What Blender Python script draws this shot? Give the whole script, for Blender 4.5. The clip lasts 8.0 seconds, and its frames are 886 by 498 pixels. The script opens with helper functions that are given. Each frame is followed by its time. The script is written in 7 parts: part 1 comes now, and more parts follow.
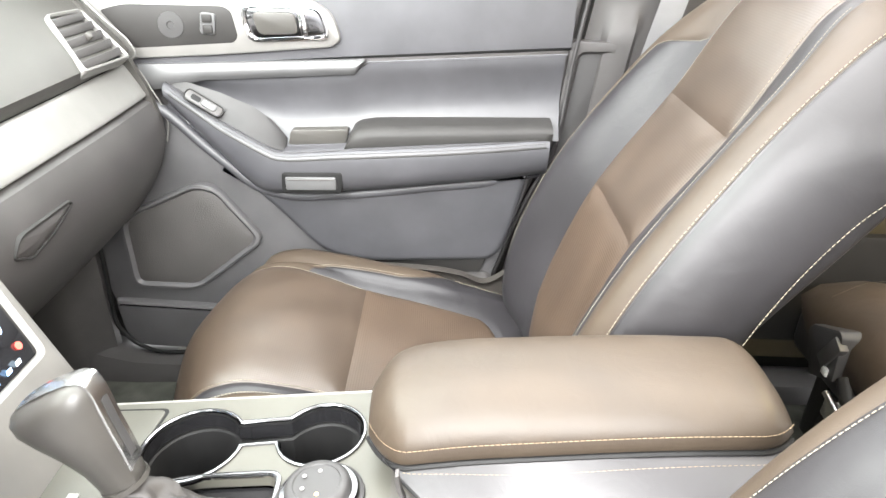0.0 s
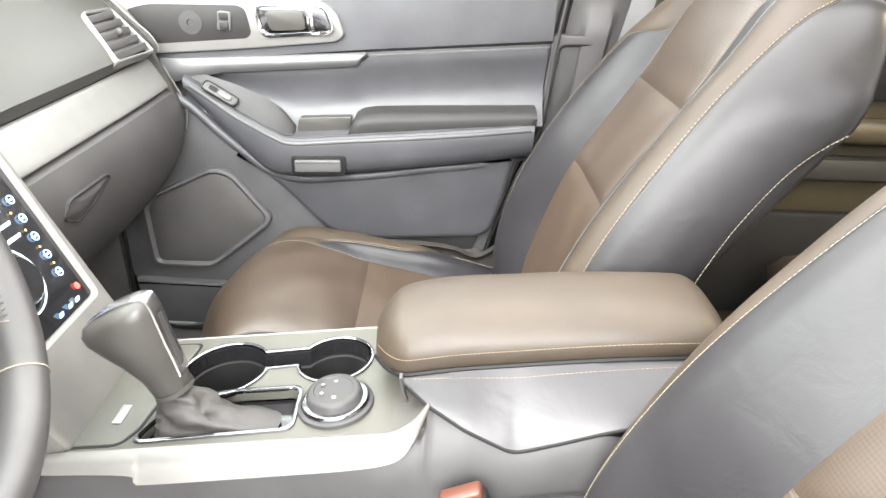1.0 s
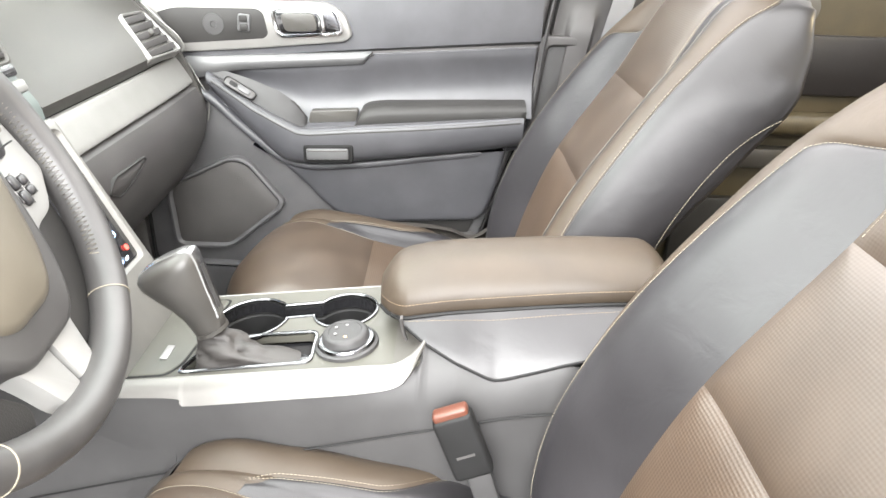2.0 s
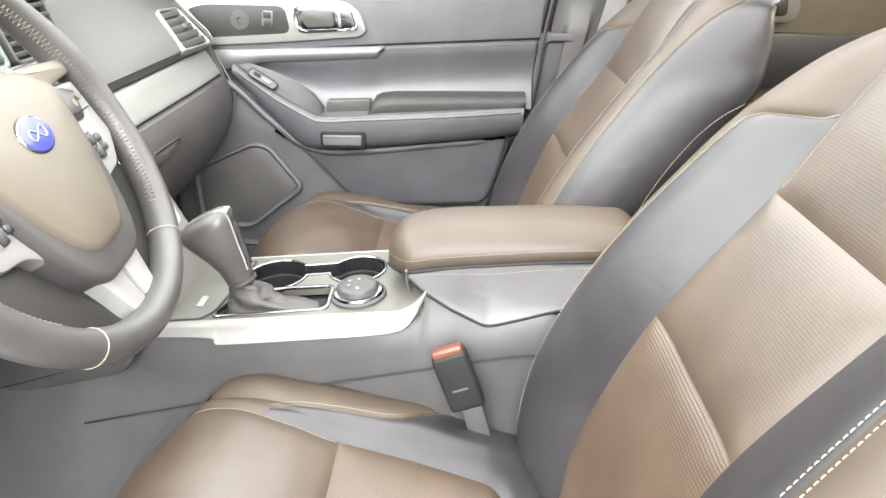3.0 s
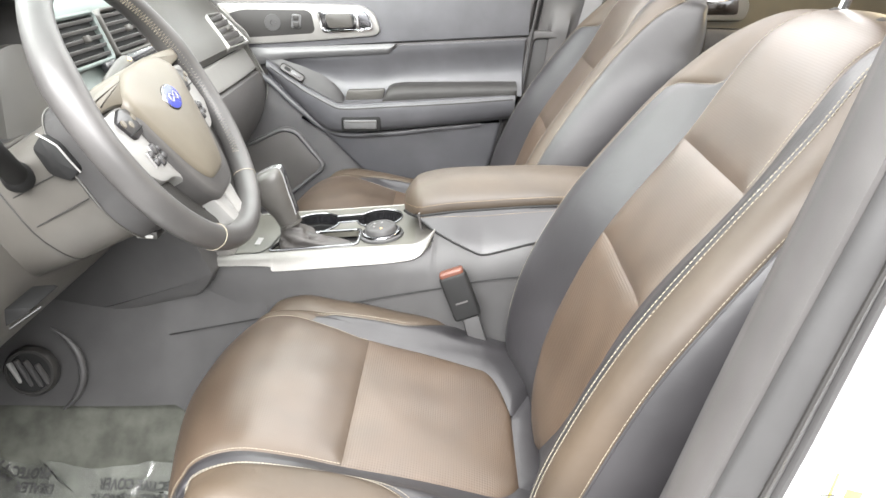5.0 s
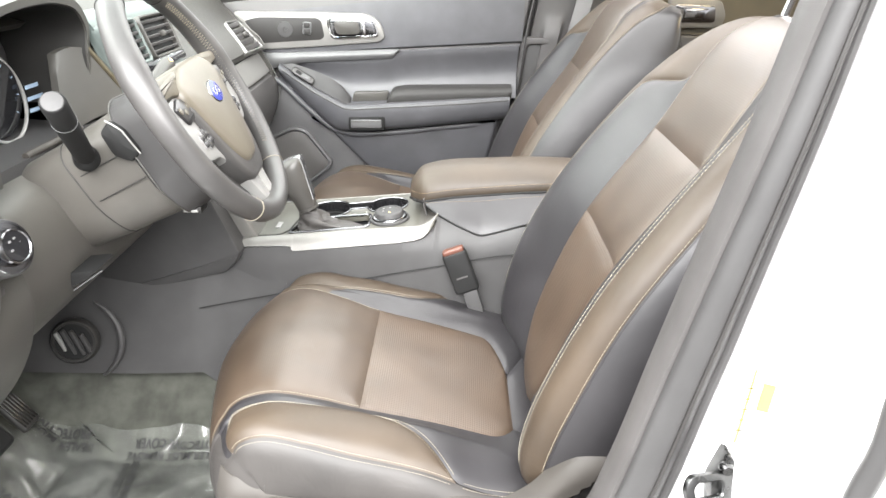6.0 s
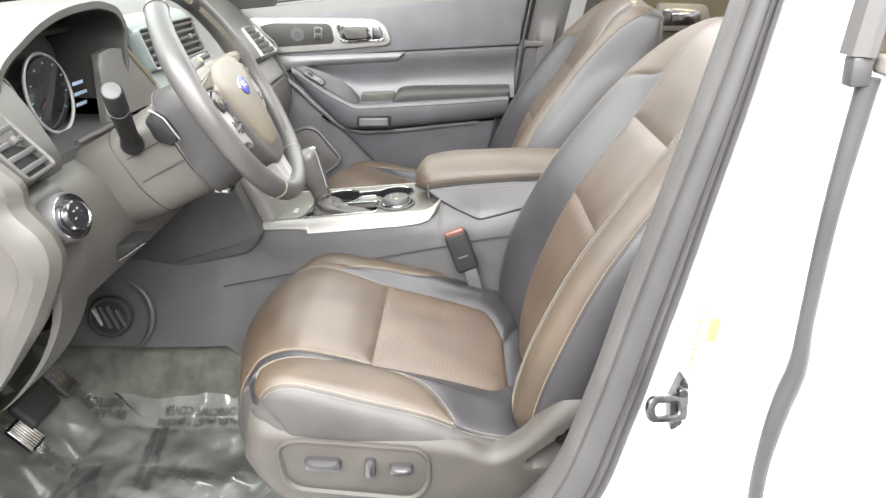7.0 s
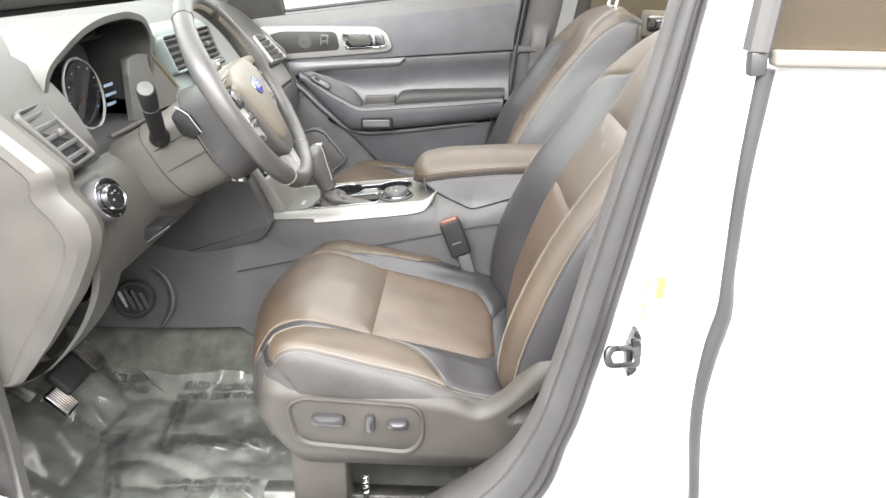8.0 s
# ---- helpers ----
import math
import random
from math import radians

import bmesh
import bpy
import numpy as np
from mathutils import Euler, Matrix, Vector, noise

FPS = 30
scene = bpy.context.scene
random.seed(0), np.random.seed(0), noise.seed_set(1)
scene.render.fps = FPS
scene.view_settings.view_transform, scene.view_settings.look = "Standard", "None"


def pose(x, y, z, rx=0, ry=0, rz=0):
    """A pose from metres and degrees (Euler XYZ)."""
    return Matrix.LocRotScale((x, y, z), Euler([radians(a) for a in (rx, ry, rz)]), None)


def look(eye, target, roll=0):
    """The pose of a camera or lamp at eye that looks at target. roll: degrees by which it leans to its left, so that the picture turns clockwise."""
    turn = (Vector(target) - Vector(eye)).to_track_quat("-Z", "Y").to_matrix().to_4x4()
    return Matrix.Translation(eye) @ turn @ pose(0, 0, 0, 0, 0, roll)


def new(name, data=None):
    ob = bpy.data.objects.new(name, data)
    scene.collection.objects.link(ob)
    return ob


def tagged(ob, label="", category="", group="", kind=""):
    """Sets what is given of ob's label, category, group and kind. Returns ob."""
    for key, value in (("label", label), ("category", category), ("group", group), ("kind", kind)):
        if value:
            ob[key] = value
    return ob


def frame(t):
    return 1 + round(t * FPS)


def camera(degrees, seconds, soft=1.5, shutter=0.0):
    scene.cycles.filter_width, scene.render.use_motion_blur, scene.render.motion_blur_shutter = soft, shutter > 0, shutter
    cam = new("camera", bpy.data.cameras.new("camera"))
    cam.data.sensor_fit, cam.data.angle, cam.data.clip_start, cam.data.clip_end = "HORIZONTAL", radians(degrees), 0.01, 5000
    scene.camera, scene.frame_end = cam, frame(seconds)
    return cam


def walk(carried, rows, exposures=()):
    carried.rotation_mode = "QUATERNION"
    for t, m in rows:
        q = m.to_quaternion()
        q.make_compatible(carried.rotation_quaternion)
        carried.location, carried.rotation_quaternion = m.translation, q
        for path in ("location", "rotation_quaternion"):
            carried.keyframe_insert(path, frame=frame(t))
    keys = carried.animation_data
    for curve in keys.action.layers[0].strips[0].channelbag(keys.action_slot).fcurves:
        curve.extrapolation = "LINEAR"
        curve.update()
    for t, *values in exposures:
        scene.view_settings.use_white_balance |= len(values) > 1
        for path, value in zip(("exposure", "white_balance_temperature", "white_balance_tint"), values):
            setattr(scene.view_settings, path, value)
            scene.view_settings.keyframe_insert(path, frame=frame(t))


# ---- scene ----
cam = camera(67.0, 8.0)
PATH = [
    (0, (-0.001, -0.474, 0.923), (0.015, 1.308, 0.016), 2.4),
    (0.5, (-0.008, -0.543, 0.922), (0.016, 1.243, 0.022), 2.2),
    (1, (0.002, -0.611, 0.916), (0.028, 1.184, 0.036), 2.1),
    (1.5, (0.008, -0.685, 0.927), (0.034, 1.111, 0.049), 2.1),
    (3, (0.03, -0.887, 0.937), (0.013, 0.915, 0.07), 2.3),
    (3.5, (0.044, -0.961, 0.94), (0.017, 0.839, 0.07), 2.2),
    (4, (0.053, -1.03, 0.951), (0.021, 0.769, 0.078), 2.1),
    (4.5, (0.043, -1.098, 0.958), (0.01, 0.704, 0.09), 1.8),
    (6, (0.025, -1.321, 0.974), (0.009, 0.496, 0.139), 1.8),
    (6.5, (0.022, -1.387, 0.98), (0.002, 0.434, 0.154), 1.6),
    (7, (0.032, -1.458, 0.977), (0.002, 0.368, 0.162), 1.4),
    (7.5, (0.049, -1.532, 0.984), (0.008, 0.299, 0.179), 1.2),
    (8, (0.061, -1.595, 0.986), (0.011, 0.24, 0.192), 1.0),
]
walk(cam, [(t, look(eye, target, roll)) for t, eye, target, roll in PATH],
     [(0.0, 2.75), (1.0, 2.51), (1.5, 2.46), (3.0, 2.42), (4.5, 2.25), (6.5, 2.13), (8.0, 2.02)])

# ---- world, lights, exposure ----
world = bpy.data.worlds.new("booth_light")
scene.world = world
world.use_nodes = True
# a white booth: bright overhead, paler walls, dim floor
wn = world.node_tree.nodes["Background"]
wco = world.node_tree.nodes.new("ShaderNodeTexCoord")
wsep = world.node_tree.nodes.new("ShaderNodeSeparateXYZ")
wramp = world.node_tree.nodes.new("ShaderNodeMapRange")
wramp.inputs["From Min"].default_value, wramp.inputs["From Max"].default_value = -0.1, 0.85
wramp.inputs["To Min"].default_value, wramp.inputs["To Max"].default_value = 0.3, 1.8
world.node_tree.links.new(wco.outputs["Generated"], wsep.inputs[0])
world.node_tree.links.new(wsep.outputs["Z"], wramp.inputs["Value"])
world.node_tree.links.new(wramp.outputs["Result"], wn.inputs["Strength"])
wn.inputs["Color"].default_value = (0.98, 0.99, 1.0, 1)


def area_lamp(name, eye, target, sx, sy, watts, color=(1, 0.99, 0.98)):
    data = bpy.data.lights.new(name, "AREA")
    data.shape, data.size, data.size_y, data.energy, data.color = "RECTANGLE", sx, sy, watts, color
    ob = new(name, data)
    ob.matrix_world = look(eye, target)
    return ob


area_lamp("booth_side_lamp", (-0.3, -2.6, 2.35), (0.0, 0.2, 0.45), 4.5, 1.5, 140)
area_lamp("booth_front_lamp", (-2.3, -0.2, 2.5), (-0.1, 0.0, 0.5), 3.0, 1.6, 42)
# soft fill added under the roof to brighten the cabin; no fitting is there
area_lamp("cabin_fill_lamp", (0.1, 0.1, 1.15), (0.1, 0.1, 0), 0.9, 0.9, 4.5)
area_lamp("rear_dome_lamp", (0.95, 0.1, 1.17), (0.95, 0.1, 0), 0.3, 0.2, 1.6, (1.0, 0.82, 0.5))


# ---- materials ----
def material(name, color, rough=0.5, metal=0.0, var=0.12, scale=14.0, fine=420.0, bump=0.15, coat=0.0, spec=0.5, dust=0.0, soft=0.0):
    m = bpy.data.materials.new(name)
    m.use_nodes = True
    nt = m.node_tree
    bs = nt.nodes["Principled BSDF"]
    bs.inputs["Metallic"].default_value = metal
    bs.inputs["Coat Weight"].default_value = coat
    bs.inputs["Specular IOR Level"].default_value = spec
    co = nt.nodes.new("ShaderNodeTexCoord")
    big = nt.nodes.new("ShaderNodeTexNoise")
    big.inputs["Scale"].default_value = scale
    big.inputs["Detail"].default_value = 6
    nt.links.new(co.outputs["Object"], big.inputs["Vector"])
    ramp = nt.nodes.new("ShaderNodeValToRGB")
    lo = [max(0, c * (1 - var)) for c in color]
    hi = [min(1, c * (1 + var) + dust) for c in color]
    ramp.color_ramp.elements[0].position, ramp.color_ramp.elements[1].position = 0.35, 0.7
    ramp.color_ramp.elements[0].color, ramp.color_ramp.elements[1].color = (*lo, 1), (*hi, 1)
    nt.links.new(big.outputs["Fac"], ramp.inputs["Fac"])
    nt.links.new(ramp.outputs["Color"], bs.inputs["Base Color"])
    mr = nt.nodes.new("ShaderNodeMapRange")
    mr.inputs["To Min"].default_value, mr.inputs["To Max"].default_value = max(0.02, rough * 0.86), min(1, rough * 1.14)
    nt.links.new(big.outputs["Fac"], mr.inputs["Value"])
    nt.links.new(mr.outputs["Result"], bs.inputs["Roughness"])
    if bump:
        sm = nt.nodes.new("ShaderNodeTexVoronoi")
        sm.inputs["Scale"].default_value = fine
        nt.links.new(co.outputs["Object"], sm.inputs["Vector"])
        bp = nt.nodes.new("ShaderNodeBump")
        bp.inputs["Strength"].default_value, bp.inputs["Distance"].default_value = bump, 0.0006
        nt.links.new(sm.outputs["Distance"], bp.inputs["Height"])
        nt.links.new(bp.outputs["Normal"], bs.inputs["Normal"])
        if soft:
            md = nt.nodes.new("ShaderNodeTexNoise")
            md.inputs["Scale"].default_value, md.inputs["Detail"].default_value, md.inputs["Distortion"].default_value = 26, 4, 0.6
            nt.links.new(co.outputs["Object"], md.inputs["Vector"])
            b2 = nt.nodes.new("ShaderNodeBump")
            b2.inputs["Strength"].default_value, b2.inputs["Distance"].default_value = soft, 0.004
            nt.links.new(md.outputs["Fac"], b2.inputs["Height"])
            nt.links.new(b2.outputs["Normal"], bp.inputs["Normal"])
    return m


def ribbed(name, color, rough, pitch, depth=0.28):
    """Perforated leather with fine cross ribs, laid out along the panel's own surface."""
    m = material(name, color, rough, var=0.14, bump=0, spec=0.7)
    nt = m.node_tree
    bs = nt.nodes["Principled BSDF"]
    uv = nt.nodes.new("ShaderNodeUVMap")
    wv = nt.nodes.new("ShaderNodeTexWave")
    wv.bands_direction = "Y"
    wv.inputs["Scale"].default_value = 0.314 / pitch
    wv.inputs["Distortion"].default_value = 0.4
    wv.inputs["Detail"].default_value = 1.0
    wx = nt.nodes.new("ShaderNodeTexWave")
    wx.bands_direction = "X"
    wx.inputs["Scale"].default_value = 0.314 / (pitch * 1.1)
    nt.links.new(uv.outputs["UV"], wv.inputs["Vector"])
    nt.links.new(uv.outputs["UV"], wx.inputs["Vector"])
    mx = nt.nodes.new("ShaderNodeMath")
    mx.operation = "MULTIPLY_ADD"
    mx.inputs[1].default_value = 0.45
    nt.links.new(wx.outputs["Fac"], mx.inputs[0])
    nt.links.new(wv.outputs["Fac"], mx.inputs[2])
    bp = nt.nodes.new("ShaderNodeBump")
    bp.inputs["Strength"].default_value, bp.inputs["Distance"].default_value = depth, 0.0007
    nt.links.new(mx.outputs[0], bp.inputs["Height"])
    nt.links.new(bp.outputs["Normal"], bs.inputs["Normal"])
    return m


BROWN = material("brown_leather", (0.043, 0.031, 0.0208), 0.5, var=0.2, scale=9, fine=1100, bump=0.07, spec=0.45, soft=0.22)
RIB = ribbed("brown_perforated_leather", (0.045, 0.0292, 0.0182), 0.43, 0.0036, 0.22)
PERF = ribbed("brown_fine_perforated_leather", (0.0445, 0.0312, 0.0214), 0.40, 0.0032, 0.075)
BLACK = material("charcoal_leather", (0.0176, 0.0165, 0.0179), 0.42, var=0.2, scale=9, fine=1100, bump=0.07, spec=0.55, soft=0.2)
GREY = material("charcoal_grained_plastic", (0.056, 0.053, 0.052), 0.46, var=0.12, fine=1100, bump=0.12)
DOORG = material("charcoal_soft_vinyl", (0.058, 0.058, 0.063), 0.42, var=0.12, fine=1100, bump=0.08)
DARK = material("dark_plastic_and_shade", (0.022, 0.021, 0.02), 0.5, fine=700, bump=0.2, spec=0.3)
TAUPE = material("taupe_grained_plastic", (0.046, 0.0435, 0.039), 0.45, var=0.1, fine=1100, bump=0.12)
DECK = material("warm_grey_satin_plastic", (0.062, 0.06, 0.05), 0.4, var=0.08, bump=0.05)
SILVER = material("satin_silver_paint", (0.165, 0.16, 0.15), 0.42, metal=0.35, var=0.05, scale=30, bump=0)
BEZEL = material("bright_satin_silver", (0.22, 0.215, 0.205), 0.38, metal=0.4, var=0.04, scale=30, bump=0)
SATIN = material("satin_grey_paint", (0.26, 0.255, 0.25), 0.36, metal=0.4, var=0.05, scale=30, bump=0)
CHROME = material("chrome", (0.82, 0.82, 0.83), 0.07, metal=1.0, var=0.02, bump=0)
GLOSS = material("gloss_black_plastic", (0.012, 0.012, 0.013), 0.09, var=0.1, bump=0, coat=0.4)
THREAD = material("cream_thread", (0.22, 0.195, 0.15), 0.75, var=0.1, fine=2000)
CARPET = material("grey_green_carpet", (0.068, 0.07, 0.06), 0.95, var=0.28, scale=22, fine=900, bump=1.0, spec=0.1)
RUBBER = material("dark_grey_rubber_seal", (0.036, 0.035, 0.035), 0.45, var=0.12, fine=300, bump=0.1)
WHITE = material("white_car_paint", (0.82, 0.82, 0.81), 0.22, var=0.02, bump=0, coat=0.6)
RED = material("red_orange_plastic", (0.085, 0.028, 0.016), 0.4, var=0.08, bump=0.05)
WEB = material("grey_seat_belt_webbing", (0.2, 0.2, 0.205), 0.7, var=0.1, fine=900, bump=0.5)
BLUE = material("blue_enamel", (0.04, 0.05, 0.26), 0.2, var=0.05, bump=0)
# black rubber, used too where shade in gaps and recesses is painted
WELL = material("black_rubber_and_gap_shade", (0.012, 0.012, 0.012), 0.6, var=0.2, bump=0.05, spec=0.2)
SWITCH = material("dark_satin_switch", (0.026, 0.025, 0.026), 0.3, var=0.1, bump=0.03)
STRIPG = material("satin_charcoal_paint", (0.085, 0.085, 0.086), 0.38, metal=0, var=0.06, bump=0)
KNEE = material("dark_taupe_plastic", (0.058, 0.054, 0.048), 0.46, var=0.12, fine=1100, bump=0.12)
DOORP = material("charcoal_door_plastic", (0.085, 0.083, 0.085), 0.48, var=0.12, fine=1100, bump=0.12)
BELT = material("matt_taupe_moulding", (0.15, 0.14, 0.125), 0.75, var=0.1, fine=700, bump=0.1, spec=0.15)
SPINE = material("brushed_chrome", (0.5, 0.5, 0.5), 0.24, metal=1.0, var=0.05, bump=0)
SKIRT = material("warm_charcoal_leather", (0.034, 0.031, 0.029), 0.55, var=0.22, scale=9, fine=1100, bump=0.07, spec=0.45, soft=0.35)
KNOBG = material("warm_grey_leather", (0.044, 0.041, 0.037), 0.4, var=0.15, scale=20, fine=1100, bump=0.08, spec=0.55)
RIMG = material("worn_grey_rim_leather", (0.043, 0.041, 0.040), 0.44, var=0.2, scale=16, fine=1100, bump=0.08, spec=0.55)
SIDE = material("dark_charcoal_plastic_and_shade", (0.04, 0.039, 0.039), 0.5, var=0.12, fine=1100, bump=0.12, spec=0.35)
DCHROME = material("dark_chrome", (0.24, 0.24, 0.25), 0.15, metal=1.0, var=0.05, bump=0)
SPOKE = material("satin_silver_spoke_paint", (0.22, 0.217, 0.21), 0.42, metal=0.2, var=0.05, bump=0)
TANTHREAD = material("tan_thread", (0.22, 0.16, 0.1), 0.75, var=0.1, fine=2000)
VALANCE = material("dark_taupe_grained_plastic", (0.04, 0.036, 0.032), 0.55, var=0.12, fine=1100, bump=0.12, spec=0.3)
TEAL = material("grey_teal_plastic", (0.10, 0.118, 0.112), 0.45, var=0.08, bump=0.1)
STEEL = material("brushed_steel", (0.6, 0.59, 0.57), 0.3, metal=1.0, var=0.1, scale=60, bump=0)
DARKSTEEL = material("dark_plated_steel", (0.1, 0.1, 0.1), 0.25, metal=1.0, var=0.1, scale=60, bump=0)
YELLOW = material("yellow_label", (0.55, 0.42, 0.07), 0.5, var=0.04, bump=0)
PAPER = material("white_label", (0.75, 0.74, 0.72), 0.5, var=0.03, bump=0)
INK = material("dark_ink", (0.02, 0.02, 0.02), 0.6, var=0.1, bump=0)
OLIVE = material("olive_brown_trim", (0.062, 0.05, 0.028), 0.5, var=0.15, bump=0.2)
CONCRETE = material("grey_concrete", (0.16, 0.155, 0.15), 0.6, var=0.25, scale=2.0, fine=60, bump=0.3)
HEADLINER = material("light_grey_headliner", (0.55, 0.53, 0.5), 0.95, var=0.05, fine=900, bump=0.3)


def glass_material(name, tint, rough=0.02, mixfac=0.12):
    m = bpy.data.materials.new(name)
    m.use_nodes = True
    nt = m.node_tree
    nt.nodes.remove(nt.nodes["Principled BSDF"])
    out = nt.nodes["Material Output"]
    tr = nt.nodes.new("ShaderNodeBsdfTransparent")
    tr.inputs["Color"].default_value = (*tint, 1)
    gl = nt.nodes.new("ShaderNodeBsdfGlossy")
    gl.inputs["Roughness"].default_value = rough
    mx = nt.nodes.new("ShaderNodeMixShader")
    mx.inputs["Fac"].default_value = mixfac
    nt.links.new(tr.outputs[0], mx.inputs[1])
    nt.links.new(gl.outputs[0], mx.inputs[2])
    nt.links.new(mx.outputs[0], out.inputs["Surface"])
    return m


def glow(name, color, strength):
    m = bpy.data.materials.new(name)
    m.use_nodes = True
    bs = m.node_tree.nodes["Principled BSDF"]
    bs.inputs["Base Color"].default_value = (*color, 1)
    bs.inputs["Emission Color"].default_value = (*color, 1)
    bs.inputs["Emission Strength"].default_value = strength
    return m


GLASS = glass_material("clear_glass", (0.92, 0.95, 0.93))
TINTED = glass_material("tinted_glass", (0.62, 0.56, 0.48), mixfac=0.07)
HUB = material("warm_taupe_vinyl", (0.092, 0.08, 0.061), 0.42, var=0.1, fine=1100, bump=0.06)
# tone painted for the surroundings mirrored in the rear pane
PANEREFL = material("pane_reflection_taupe", (0.15, 0.143, 0.132), 0.6, var=0.1, scale=3, bump=0)
LID = material("armrest_brown_leather", (0.037, 0.027, 0.0182), 0.5, var=0.2, scale=9, fine=1100, bump=0.07, spec=0.45, soft=0.22)
CASTGREY = material("grey_cast_steel", (0.09, 0.09, 0.09), 0.28, var=0.2, scale=60, bump=0, metal=1)
ICON = glow("lit_icon_white", (0.55, 0.7, 0.85), 0.6)
DIALW = glow("dim_lit_white", (0.5, 0.55, 0.6), 0.3)
ICONB = glow("lit_icon_blue", (0.3, 0.52, 0.85), 0.9)
TICK = glow("dim_lit_tick", (0.2, 0.26, 0.34), 0.12)
ICONR = glow("lit_icon_red", (0.8, 0.07, 0.05), 0.7)
ICONY = glow("lit_icon_amber", (0.8, 0.45, 0.15), 0.5)

# ---- building helpers ----
ORIGIN = {}


def thing(name, at, label, category, group="", kind=""):
    ob = new(name)
    ob.location = at
    ob.empty_display_size = 0.05
    ORIGIN[ob] = Vector(at)
    return tagged(ob, label, category, group, kind)


def finish(bm, mat, angle):
    bmesh.ops.recalc_face_normals(bm, faces=bm.faces)
    me = bpy.data.meshes.new("mesh")
    bm.to_mesh(me)
    bm.free()
    me.shade_smooth()
    me.set_sharp_from_angle(angle=radians(angle))
    me.materials.append(mat)
    return me


def part(name, bm, mat, parent, label="", angle=40):
    """Links a bmesh, made in world metres, as one mesh under a thing or a part."""
    at = ORIGIN[parent]
    bmesh.ops.translate(bm, verts=bm.verts, vec=-at)
    ob = new(name, finish(bm, mat, angle))
    ob.parent = parent
    ORIGIN[ob] = at
    return tagged(ob, label)


def whole(name, bm, mat, label, category, kind="", angle=40):
    """A thing or piece of the setting that is one mesh."""
    ob = new(name, finish(bm, mat, angle))
    ORIGIN[ob] = Vector((0, 0, 0))
    return tagged(ob, label, category, "", kind)


def spline(points, n):
    """n points on a smooth curve through the points given (any dimension), evenly in chord length."""
    p = np.array(points, float)
    d = np.concatenate(([0], np.cumsum(np.linalg.norm(np.diff(p, axis=0), axis=1))))
    return smooth_at(d, p, np.linspace(0, d[-1], n))


def smooth_at(d, p, q):
    """Cubic (monotone-free, Catmull) interpolation of rows p at knots d, at q."""
    d, p, q = np.array(d, float), np.array(p, float), np.array(q, float)
    one = p.ndim == 1
    p = p[:, None] if one else p
    m = np.gradient(p, d, axis=0)
    i = np.clip(np.searchsorted(d, q, side="right") - 1, 0, len(d) - 2)
    h = (d[i + 1] - d[i])[:, None]
    t = ((q - d[i]) / (d[i + 1] - d[i]))[:, None]
    r = ((2 * t**3 - 3 * t**2 + 1) * p[i] + (t**3 - 2 * t**2 + t) * h * m[i] + (-2 * t**3 + 3 * t**2) * p[i + 1] + (t**3 - t**2) * h * m[i + 1])
    return r[:, 0] if one else r


def grid_mesh(P, bm=None, close_u=False, close_v=False, uv=True):
    """A sheet from an array of points P[i][j]; UV in metres along its surface."""
    bm = bm or bmesh.new()
    P = np.array(P, float)
    nu, nv = P.shape[:2]
    vs = [[bm.verts.new(P[i, j]) for j in range(nv)] for i in range(nu)]
    lay = bm.loops.layers.uv.verify()
    ul = np.concatenate(([0], np.cumsum(np.linalg.norm(np.diff(P, axis=0), axis=2).mean(axis=1))))
    vl = np.concatenate((np.zeros((nu, 1)), np.cumsum(np.linalg.norm(np.diff(P, axis=1), axis=2), axis=1)), axis=1)
    vl = vl - vl[:, -1:] / 2
    for i in range(nu if close_u else nu - 1):
        for j in range(nv if close_v else nv - 1):
            k, l = (i + 1) % nu, (j + 1) % nv
            f = bm.faces.new((vs[i][j], vs[k][j], vs[k][l], vs[i][l]))
            for lp, (a, b) in zip(f.loops, ((i, j), (k, j), (k, l), (i, l))):
                lp[lay].uv = (vl[a, b], ul[a])
    return bm


def slab(P, back, bm=None):
    """A sheet with thickness: the points P and the same points moved by back (a vector or an array)."""
    P = np.array(P, float)
    Q = P + np.array(back, float)
    bm = bm or bmesh.new()
    nu, nv = P.shape[:2]
    a = [[bm.verts.new(P[i, j]) for j in range(nv)] for i in range(nu)]
    b = [[bm.verts.new(Q[i, j]) for j in range(nv)] for i in range(nu)]
    for i in range(nu - 1):
        for j in range(nv - 1):
            bm.faces.new((a[i][j], a[i + 1][j], a[i + 1][j + 1], a[i][j + 1]))
            bm.faces.new((b[i][j], b[i][j + 1], b[i + 1][j + 1], b[i + 1][j]))
    for i in range(nu - 1):
        bm.faces.new((a[i][0], b[i][0], b[i + 1][0], a[i + 1][0]))
        bm.faces.new((a[i][-1], a[i + 1][-1], b[i + 1][-1], b[i][-1]))
    for j in range(nv - 1):
        bm.faces.new((a[0][j], a[0][j + 1], b[0][j + 1], b[0][j]))
        bm.faces.new((a[-1][j], b[-1][j], b[-1][j + 1], a[-1][j + 1]))
    return bm


def loft(rings, bm=None, cap=True):
    """A closed tube through rings of points, with end caps."""
    bm = bm or bmesh.new()
    vs = [[bm.verts.new(p) for p in r] for r in rings]
    n = len(vs[0])
    for i in range(len(vs) - 1):
        for j in range(n):
            bm.faces.new((vs[i][j], vs[i][(j + 1) % n], vs[i + 1][(j + 1) % n], vs[i + 1][j]))
    if cap:
        bm.faces.new(vs[0])
        bm.faces.new(vs[-1])
    return bm


